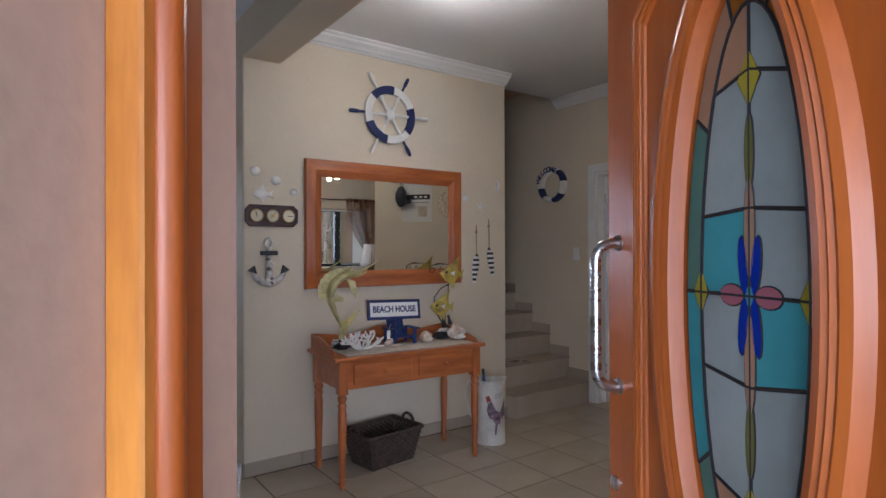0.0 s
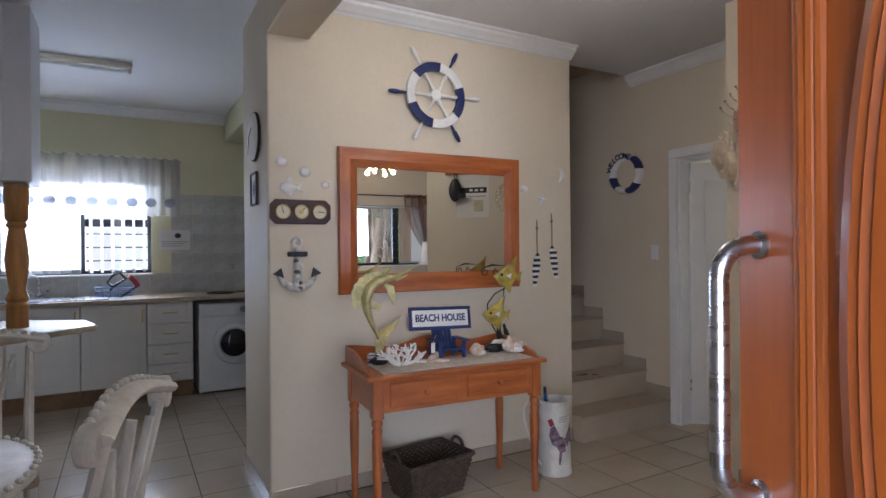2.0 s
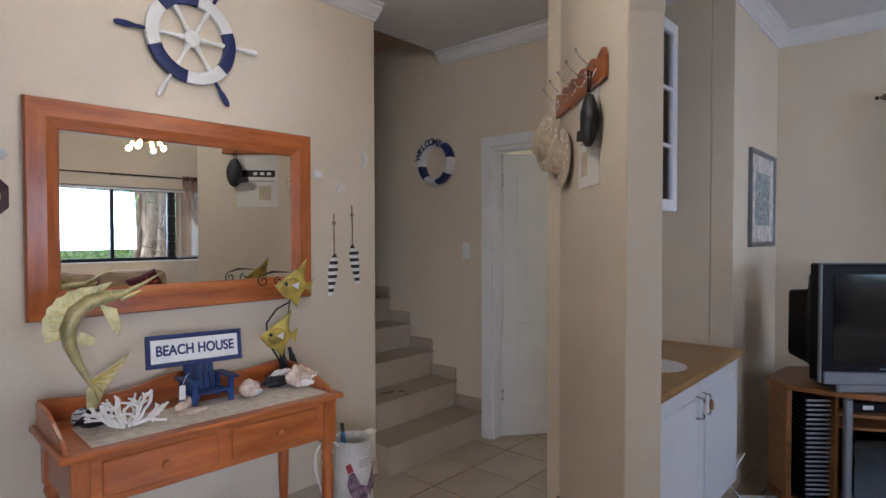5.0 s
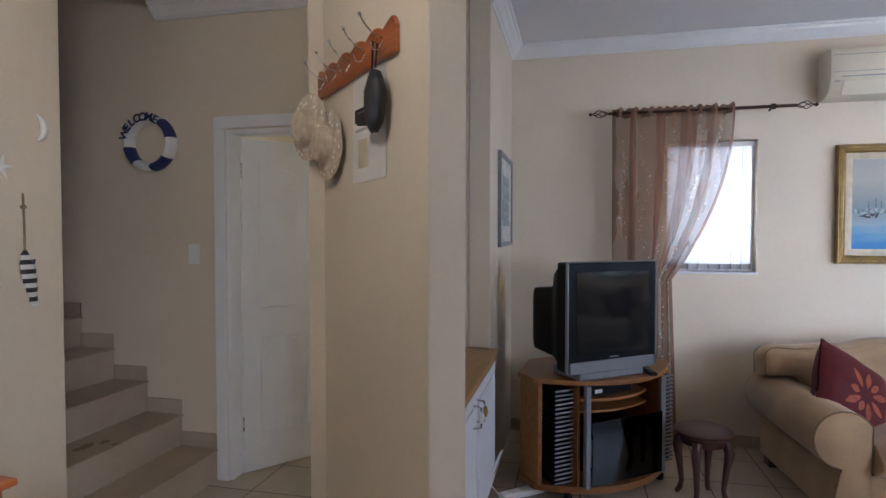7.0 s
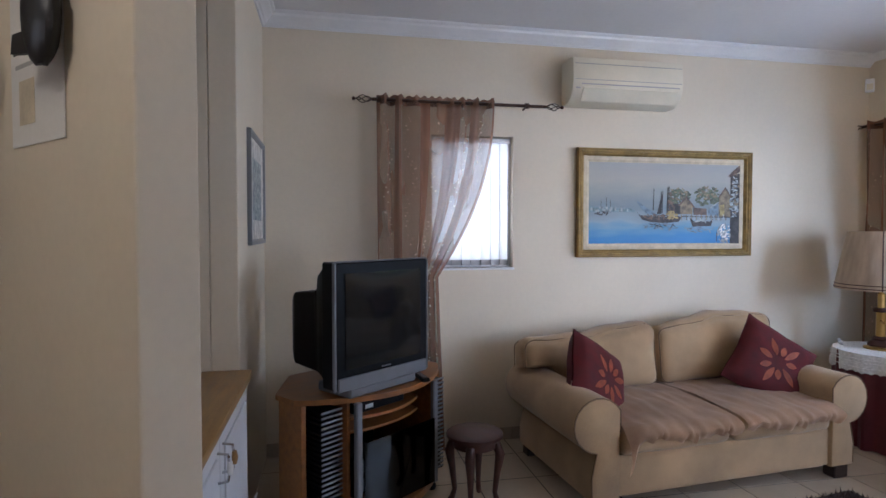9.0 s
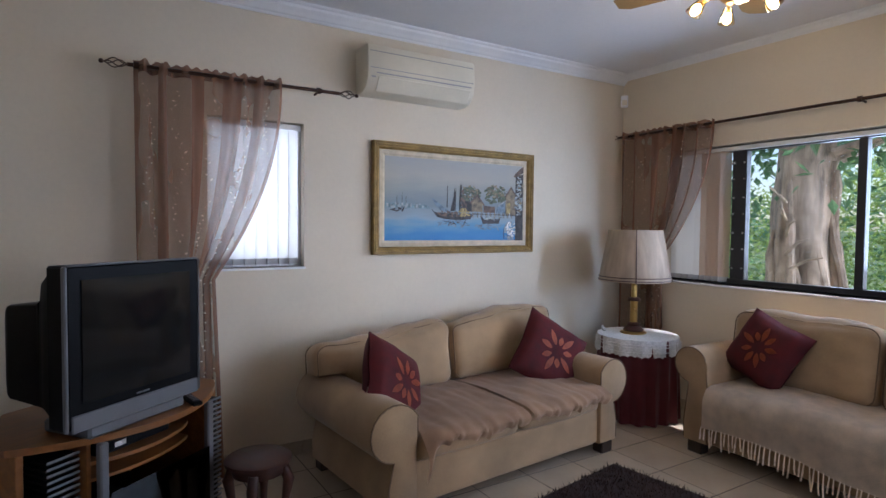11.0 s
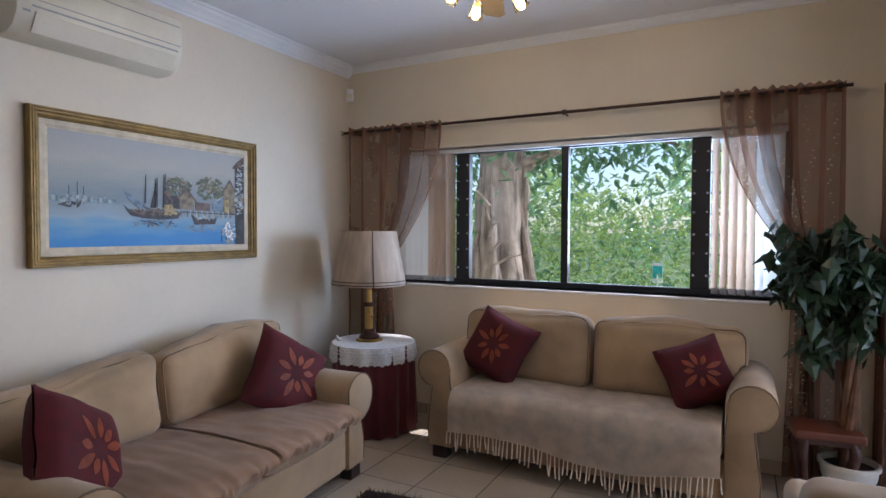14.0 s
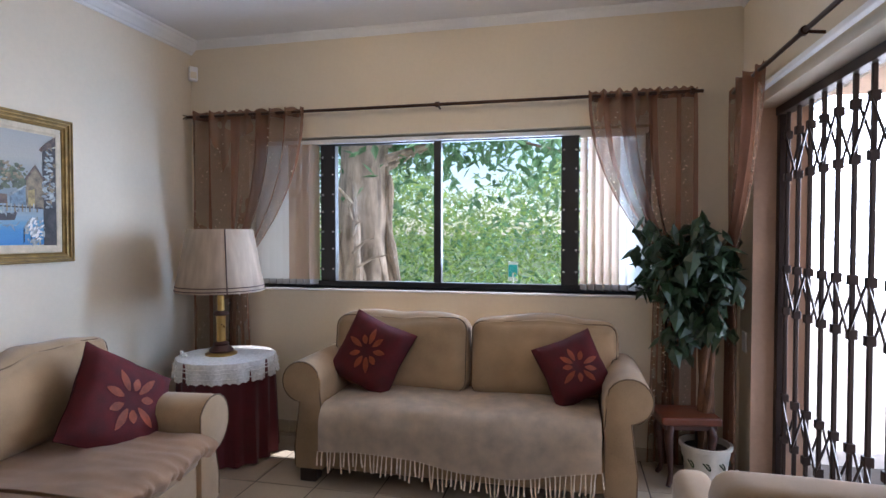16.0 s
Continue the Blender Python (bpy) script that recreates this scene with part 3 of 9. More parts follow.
def mitred(w, h, b_, d, side, prof=None):
    """One side of a mitred frame: 0 top, 1 right, 2 bottom, 3 left."""
    o = [(-w / 2, h / 2), (w / 2, h / 2), (w / 2, -h / 2), (-w / 2, -h / 2)]
    i = [(-w / 2 + b_, h / 2 - b_), (w / 2 - b_, h / 2 - b_), (w / 2 - b_, -h / 2 + b_), (-w / 2 + b_, -h / 2 + b_)]
    k = (side + 1) % 4
    prof = prof or [(0, 0.0), (0, 0.7), (0.05, 1.0), (0.6, 0.95), (0.8, 0.72), (0.96, 0.62), (1, 0.4), (1, 0)]
    b = bmesh.new()
    ends = [[b.verts.new((p[0] + (q[0] - p[0]) * f, -d * e, p[1] + (q[1] - p[1]) * f)) for f, e in prof] for p, q in ((o[side], i[side]), (o[k], i[k]))]
    n = len(prof)
    for j in range(n):
        b.faces.new((ends[0][j], ends[0][(j + 1) % n], ends[1][(j + 1) % n], ends[1][j]))
    b.faces.new(ends[0])
    b.faces.new(ends[1])
    return b


for k in range(4):
    part("frame_side", mitred(MW, MH, MB, 0.032, k), M_PINE if k % 2 == 0 else M_PINE_Y, mir)
part("mirror_glass", box(-MW / 2 + MB - 0.01, MW / 2 - MB + 0.01, -0.012, -0.004, -MH / 2 + MB - 0.01, MH / 2 - MB + 0.01), M_MIRROR, mir, "clear mirror glass")

# ship's wheel
wheel = on_wall("ship_wheel", "navy and white wooden ship's wheel hung above the mirror", "ship wheel", 2.553, 2.297, 0)


def sector(r0, r1, a0, a1, d, n=10):
    out = [(r1 * math.cos(a0 + (a1 - a0) * k / n), r1 * math.sin(a0 + (a1 - a0) * k / n)) for k in range(n + 1)]
    out += [(r0 * math.cos(a1 + (a0 - a1) * k / n), r0 * math.sin(a1 + (a0 - a1) * k / n)) for k in range(n + 1)]
    return plate(out, -d, bev=0.004, m=pose(0, -0.012, 0))


for k in range(6):
    a = radians(81 + 60 * k)
    part("rim_segment", sector(0.146, 0.200, a, a + radians(60), 0.026), (M_NAVY, M_WHITE)[k % 2], wheel, "", True)
for k in range(6):
    a = 1.5 + 60 * k
    m = pose(0, -0.026, 0) @ pose(0, 0, 0, 0, -a, 0) @ pose(0, 0, 0, 0, 90, 0)
    part("spoke", lathe([(0.010, 0.03), (0.013, 0.05), (0.008, 0.07), (0.008, 0.11), (0.012, 0.13), (0.010, 0.150)], 10, m=m), M_WHITE, wheel, "", True)
    part("handle", lathe([(0.006, 0.197), (0.009, 0.22), (0.008, 0.235), (0.013, 0.26), (0.014, 0.285), (0.011, 0.31), (0.004, 0.318)], 10, m=m), (M_WHITE, M_NAVY)[k % 2 == 1], wheel, "", True)
part("hub", lathe([(0.036, 0), (0.036, 0.022), (0.026, 0.03), (0.012, 0.034)], 20, m=pose(0, -0.01, 0, 90)), M_WHITE, wheel, "", True)

# barometer board
baro = on_wall("barometer", "dark wooden board with three brass weather dials", "barometer", 1.722, 1.568)
w_, h_, c_ = 0.165, 0.066, 0.028
part("board", plate([(-w_ + c_, h_), (w_ - c_, h_), (w_, h_ - c_), (w_, -h_ + c_), (w_ - c_, -h_), (-w_ + c_, -h_), (-w_, -h_ + c_), (-w_, h_ - c_)], -0.018, bev=0.005), M_DARKWOOD, baro)
for k in (-1, 0, 1):
    d = part("dial", lathe([(0.041, 0), (0.041, 0.010), (0.038, 0.014), (0.035, 0.012), (0.035, 0.009)], 28, m=pose(k * 0.099, -0.017, 0, 90)), M_BRASS, baro, "round brass dial", True)
    part("face", lathe([(0.0348, 0), (0.0348, 0.0105)], 28, m=pose(k * 0.099, -0.017, 0, 90)), M_CREAM, d)
    part("pointer", box(-0.002, 0.002, -0.0295, -0.0285, -0.008, 0.027, m=pose(k * 0.099, 0, 0, 0, 40 + 55 * k, 0)), M_BLACKP, d)
    if k == 0:
        part("boss", lathe([(0.013, 0), (0.012, 0.004)], 16, m=pose(0, -0.0275, 0, 90)), M_BRASS, d)

# anchor
anch = on_wall("wall_anchor", "worn white wooden anchor with dark tips and glued shells", "anchor ornament", 1.700, 1.275)
part("shank", tube([(0, -0.012, 0.10), (0.003, -0.012, -0.02), (0, -0.012, -0.10)], [0.016, 0.020, 0.026], 10), M_OLDWHITE, anch, "", True)
part("arm", tube([(0.10 * math.sin(radians(a)), -0.012, -0.02 - 0.098 * math.cos(radians(a))) for a in range(-75, 76, 15)], [0.012, 0.015, 0.018, 0.021, 0.024, 0.026, 0.024, 0.021, 0.018, 0.015, 0.012], 10), M_OLDWHITE, anch, "", True)
part("ring", tube([(0.022 * math.cos(radians(a)), -0.012, 0.126 + 0.025 * math.sin(radians(a))) for a in range(0, 360, 20)], 0.011, 8, closed=True), M_OLDWHITE, anch, "", True)
part("stock", box(-0.052, 0.052, -0.034, -0.003, 0.052, 0.078, 0.004), M_BLACKP, anch, "navy cross bar")
for s in (-1, 1):
    part("fluke", plate([(s * 0.075, -0.062), (s * 0.128, -0.040), (s * 0.088, -0.010)], -0.024, m=pose(0, -0.004, 0), bev=0.004), M_BLACKP, anch, "dark fluke")
M_PEBBLE = mat("brown_grey_shell", (0.20, 0.15, 0.12), 0.5, 0.3, 20, 0.2, 90)
for k, z in enumerate((-0.125, -0.118, -0.10, -0.088, -0.055, -0.03, 0.005, 0.03)):
    part("shell", ellipsoid(0.011 + 0.003 * (k % 3), 0.009, 0.010, m=pose(0.014 * math.sin(2.4 * k), -0.036, z), wob=0.4), M_PEBBLE if k % 2 else M_WHITE, anch, "", True)

# small white wall ornaments


def starfish(r, name, x, z, turn=0, thick=0.012, points=5):
    e = on_wall(name, "small white plaster starfish on the wall", "wall ornament", x, z, turn, "white sea ornaments")
    b = bmesh.new()
    c = b.verts.new((0, -thick, 0))
    ring = []
    for k in range(points * 4):
        a = 2 * math.pi * k / (points * 4)
        f = 0.5 + 0.5 * math.cos(points * a)
        rr = r * (0.36 + 0.64 * f ** 2)
        ring.append((b.verts.new((rr * math.sin(a), -0.003, rr * math.cos(a))), b.verts.new((rr * math.sin(a), -0.0005, rr * math.cos(a)))))
    n = len(ring)
    for k in range(n):
        p, q = ring[k], ring[(k + 1) % n]
        b.faces.new((c, p[0], q[0]))
        b.faces.new((p[0], p[1], q[1], q[0]))
    part("body", b, M_WHITE, e)


def shell_disc(r, x, z, turn=0, label="small white plaster shell on the wall"):
    e = on_wall("wall_shell", label, "wall ornament", x, z, turn, "white sea ornaments")
    b = bmesh.new()
    n, rows = 24, 5
    grid = []
    for i in range(rows + 1):
        f = i / rows
        row = []
        for k in range(n):
            a = 2 * math.pi * k / n
            rr = r * f * (1 + 0.07 * math.cos(8 * a))
            row.append(b.verts.new((rr * math.cos(a), -0.002 - 0.45 * r * math.sqrt(max(0, 1 - f * f)) * (1 + 0.12 * math.cos(8 * a) * f), rr * math.sin(a) * 0.85)))
        grid.append(row)
    for p, q in zip(grid, grid[1:]):
        for k in range(n):
            if (p[k].co - p[(k + 1) % n].co).length < 1e-7:
                b.faces.new((p[k], q[k], q[(k + 1) % n]))
            else:
                b.faces.new((p[k], q[k], q[(k + 1) % n], p[(k + 1) % n]))
    bmesh.ops.remove_doubles(b, verts=b.verts, dist=1e-6)
    part("body", b, M_WHITE, e, "", True)


def wall_fish(x, z):
    e = on_wall("wall_fish", "white plaster angelfish on the wall", "wall ornament", x, z, 0, "white sea ornaments")
    part("body", ellipsoid(0.045, 0.010, 0.030, m=pose(0, -0.006, 0), wob=0.2), M_WHITE, e, "", True)
    part("tail", plate([(0.035, 0.0), (0.078, 0.028), (0.066, 0.0), (0.078, -0.024)], -0.007, m=pose(0, -0.002, 0), bev=0.002), M_WHITE, e)
    part("fin", plate([(-0.02, 0.02), (0.012, 0.058), (0.03, 0.018)], -0.006, m=pose(0, -0.002, 0), bev=0.002), M_WHITE, e)
    part("fin", plate([(-0.02, -0.02), (0.012, -0.052), (0.03, -0.018)], -0.006, m=pose(0, -0.002, 0), bev=0.002), M_WHITE, e)


shell_disc(0.032, 1.622, 1.838)
shell_disc(0.033, 1.748, 1.786)
shell_disc(0.026, 1.862, 1.722)
wall_fish(1.655, 1.700)
shell_disc(0.032, 3.235, 1.755)
starfish(0.048, "wall_starfish", 3.385, 1.692, 10)
sea = on_wall("wall_seahorse", "white plaster crescent ornament on the wall", "wall ornament", 3.545, 1.865, 0, "white sea ornaments")
part("body", tube([(-0.035 + 0.05 * math.cos(radians(a)), -0.01, 0.055 * math.sin(radians(a))) for a in range(-70, 71, 14)], [0.004, 0.008, 0.012, 0.014, 0.015, 0.016, 0.015, 0.014, 0.012, 0.008, 0.004], 10), M_WHITE, sea, "", True)


def hanging_fish(x, top, low, flip):
    e = on_wall("hanging_fish", "striped black and white wooden fish hung on a rope", "wall ornament", x, top, 0, "striped rope fish")
    L = top - low
    part("rope", tube([(0, -0.008, 0), (0.003 * flip, -0.010, -0.3 * L), (0, -0.012, -0.52 * L)], 0.0045, 7), M_ROPE, e)
    part("knot", ellipsoid(0.012, 0.009, 0.009, m=pose(0, -0.01, -0.12 * L), wob=0.3), M_ROPE, e, "", True)
    n = 12
    for k in range(n):
        z0, z1 = -0.50 * L - k * 0.5 * L / n, -0.50 * L - (k + 1) * 0.5 * L / n
        prof = lambda f: 0.008 + 0.024 * math.sin(math.pi * min(1, max(0, f)) ** 0.75) + (0.012 * (f - 0.85) / 0.15 if f > 0.85 else 0)
        b = lathe([(prof(k / n), z0), (prof((k + 1) / n), z1)], 10, m=pose(0.004 * flip * k, -0.013, 0) @ Matrix.Diagonal((1, 0.5, 1, 1)))
        part("stripe", b, (M_BLACKP, M_WHITE)[k % 2], e, "", True)
    part("fin", plate([(0.012 * flip, -0.60 * L), (0.034 * flip, -0.58 * L), (0.022 * flip, -0.68 * L)], -0.006, m=pose(0.02 * flip, -0.01, 0)), M_NAVY, e)


hanging_fish(3.335, 1.55, 1.10, -0.6)
hanging_fish(3.462, 1.598, 1.15, 0.8)

# clock and small picture on the side face
clk = thing("wall_clock", "round white wall clock with a dark rim", "clock", pose(1.548, 4.12, 2.01, 0, 0, -90))
part("rim", lathe([(0.14, 0), (0.142, 0.010), (0.138, 0.016), (0.132, 0.016)], 32, m=pose(0, 0, 0, 90)), M_BLACKP, clk, "dark rim", True)
part("face", lathe([(0.133, 0.0), (0.133, 0.017), (0.10, 0.030), (0.02, 0.036)], 32, m=pose(0, 0, 0, 90)), M_WHITE, clk)
for a, r in ((60, 0.075), (200, 0.105)):
    part("clock_hand", box(-0.003, 0.003, -0.0390, -0.0365, 0, r, m=pose(0, 0, 0, 0, a, 0)), M_BLACKP, clk)
pic = thing("small_picture", "small picture in a thin dark frame", "picture", pose(1.548, 4.15, 1.715, 0, 0, -90))
for k in range(4):
    part("frame_side", mitred(0.16, 0.19, 0.014, 0.014, k), M_BLACKP, pic)
part("print", box(-0.068, 0.068, -0.006, -0.002, -0.083, 0.083), M_OLDWHITE, pic)
part("motif", ellipsoid(0.03, 0.001, 0.05, m=pose(0.0, -0.0065, 0)), M_NAVY, pic)

# ---- hall table and what stands on it ----
TBL = pose(2.432, 3.505, 0, 0, 0, -3.0)
tbl = thing("hall_table", "orange pine console table with two drawers and turned legs", "table", TBL)
TZ, TW, TD = 0.745, 1.05, 0.46


def turned_leg(x, y):
    b = box(x - 0.028, x + 0.028, y - 0.028, y + 0.028, 0.535, TZ - 0.022, 0.003)
    lathe([(0.014, 0), (0.019, 0.02), (0.021, 0.04), (0.016, 0.055), (0.021, 0.07), (0.021, 0.08), (0.016, 0.09), (0.018, 0.11), (0.024, 0.30), (0.026, 0.42), (0.021, 0.455), (0.026, 0.465), (0.026, 0.475), (0.019, 0.485), (0.027, 0.505), (0.027, 0.518), (0.022, 0.527), (0.026, 0.536)], 16, b, pose(x, y, 0))
    return b


for x in (-0.465, 0.465):
    for y in (-0.185, 0.185):
        part("leg", turned_leg(x, y), M_PINE_Y, tbl, "", True)
part("tabletop", box(-TW / 2, TW / 2, -TD / 2, TD / 2, TZ - 0.022, TZ, 0.006, seg=2), M_PINE, tbl)
part("apron", box(-0.437, 0.437, -0.205, -0.187, 0.56, 0.7225, 0.002), M_PINE, tbl)
part("apron", box(-0.437, 0.437, 0.187, 0.205, 0.56, 0.7225, 0.002), M_PINE, tbl)
for s in (-1, 1):
    part("side_apron", box(s * 0.475 - 0.009, s * 0.475 + 0.009, -0.157, 0.157, 0.56, 0.7225, 0.002), M_PINE, tbl)
    dr = part("drawer", box(s * 0.215 - 0.19, s * 0.215 + 0.19, -0.216, -0.2055, 0.585, 0.705, 0.004), M_PINE, tbl)
    part("knob", lathe([(0.008, 0), (0.007, 0.010), (0.015, 0.020), (0.014, 0.026), (0.006, 0.029)], 16, m=pose(s * 0.215, -0.216, 0.645, 90)), M_PINE, dr, "", True)
back = [(-0.5, 0)]
for k in range(25):
    f = k / 24
    back.append((-0.5 + f, 0.078 + 0.022 * math.exp(-((f - 0.5) / 0.16) ** 2) + 0.012 * math.cos(2 * math.pi * f * 2)))
back.append((0.5, 0))
part("upstand", plate(back, 0.016, m=pose(0, 0.205, TZ), bev=0.003), M_PINE, tbl)
for s in (-1, 1):
    part("side_upstand", plate([(-0.20, 0), (0.20, 0), (0.20, 0.085), (0.05, 0.085), (-0.06, 0.06), (-0.16, 0.03)], 0.014, m=pose(s * 0.493, 0.003, TZ) @ pose(0, 0, 0, 0, 0, 90), bev=0.002), M_PINE, tbl)

M_LACE = mat("cream_runner_cloth", (0.62, 0.57, 0.48), 0.9, 0.12, 30, 0.5, 200)
cloth = thing("table_runner", "cream woven runner lying on the hall table", "table runner", TBL @ pose(0.02, -0.055, TZ))
part("cloth", box(-0.44, 0.44, -0.125, 0.125, 0.0005, 0.003), M_LACE, cloth)
for s in (-1, 1):
    part("hem", box(s * 0.44 - 0.006, s * 0.44 + 0.006, -0.125, 0.125, 0.0005, 0.0045, 0.001), M_LACE, cloth)

# ---- living room: sofas ----
M_PIPING = mat("dark_piping", (0.15, 0.095, 0.05), 0.8, 0.1, 20, 0.1, 100)
M_FOOT = mat("black_brown_foot", (0.025, 0.014, 0.010), 0.5, 0.1, 10, 0.05, 50)
M_THROW = mat("pale_woven_throw", (0.80, 0.66, 0.51), 0.95, 0.10, 12, 0.6, 240)
M_COVER = mat("tan_seat_cover", (0.56, 0.365, 0.225), 0.92, 0.10, 6, 0.3, 200, sheen=0.2)
M_RED = mat("dark_red_cloth", (0.080, 0.003, 0.005), 0.88, 0.2, 12, 0.3, 200)
M_PETAL = mat("rust_leather_petal", (0.40, 0.085, 0.025), 0.55, 0.2, 20, 0.15, 120)


def soft_box(x0, x1, y0, y1, z0, z1, r=0.05, wob=0.006, cuts=5, puff=0.0, seed=0):
    """An upholstered block: rounded edges, slightly bulging and uneven."""
    b = bmesh.new()
    bmesh.ops.create_cube(b, size=2)
    bmesh.ops.subdivide_edges(b, edges=b.edges[:], cuts=cuts * 2 + 1, use_grid_fill=True)
    c = Vector(((x0 + x1) / 2, (y0 + y1) / 2, (z0 + z1) / 2))
    h = Vector(((x1 - x0) / 2, (y1 - y0) / 2, (z1 - z0) / 2))
    for v in b.verts:
        p = Vector([math.copysign(abs(t) ** 0.6, t) for t in v.co])
        q = Vector((p.x * h.x, p.y * h.y, p.z * h.z))
        core = Vector([max(-(hh - r), min(hh - r, t)) for t, hh in zip(q, h)])
        d = q - core
        if d.length > 1e-9:
            q = core + d.normalized() * r if sum(abs(t) > 1e-6 for t in d) > 1 else core + d.normalized() * r
        f = (1 - (q.x / h.x) ** 2) * (1 - (q.z / h.z) ** 2)
        g = (1 - (q.x / h.x) ** 2) * (1 - (q.y / h.y) ** 2)
        q.y += math.copysign(puff * max(0, f), v.co.y) if abs(v.co.y) > 0.99 else 0
        q.z += puff * max(0, g) if v.co.z > 0.99 else 0
        k = noise.noise_vector((q + c) * 5 + Vector((seed, 0, 0)))
        v.co = c + q + k * wob
    return b


def rolled_arm(x, side, y0, y1, top, r, base):
    """Arm with a rolled top; side: way that the roll leans out."""
    pts = []
    w = 0.085
    pts.append((x - side * w, base))
    pts.append((x - side * w, top - r * 0.9))
    for k in range(15):
        a = math.radians(150 - 235 * k / 14)
        pts.append((x + side * (0.035 + r * math.cos(a)), top - r + r * math.sin(a)))
    pts.append((x + side * 0.075, base + 0.12))
    pts.append((x + side * 0.072, base))
    return plate(pts, y1 - y0, m=pose(0, y0, 0), bev=0.012)


def back_cushion(x0, x1, inner, over, seat, drop, seed):
    """Slumped cushion whose ends lap over the arms; drop(x): how far its top has sunk."""
    b = soft_box(x0, x1, -0.105, 0.105, -0.23, 0.23, 0.075, 0.010, 9, 0.040, seed)

    def shape(p):
        d = drop(p.x)
        h = (p.z + 0.23) / 0.46
        p.z -= d * max(0, h) ** 1.3
        p.y += -0.25 * d * max(0, h) * 0.5
        lap = max(0.0, min(1.0, (abs(p.x) - inner) / 0.07))
        if lap and p.z < over - seat:
            p.z += (over - seat - p.z) * lap * 0.92
        return p

    for v in b.verts:
        q = v.co
        crease = 0.010 * noise.noise((q.x * 4 + seed, q.z * 9, 2)) + 0.006 * noise.noise((q.x * 14, q.z * 5 + seed, 7))
        v.co.y += math.copysign(crease, q.y)
        shape(v.co)
    return b, shape


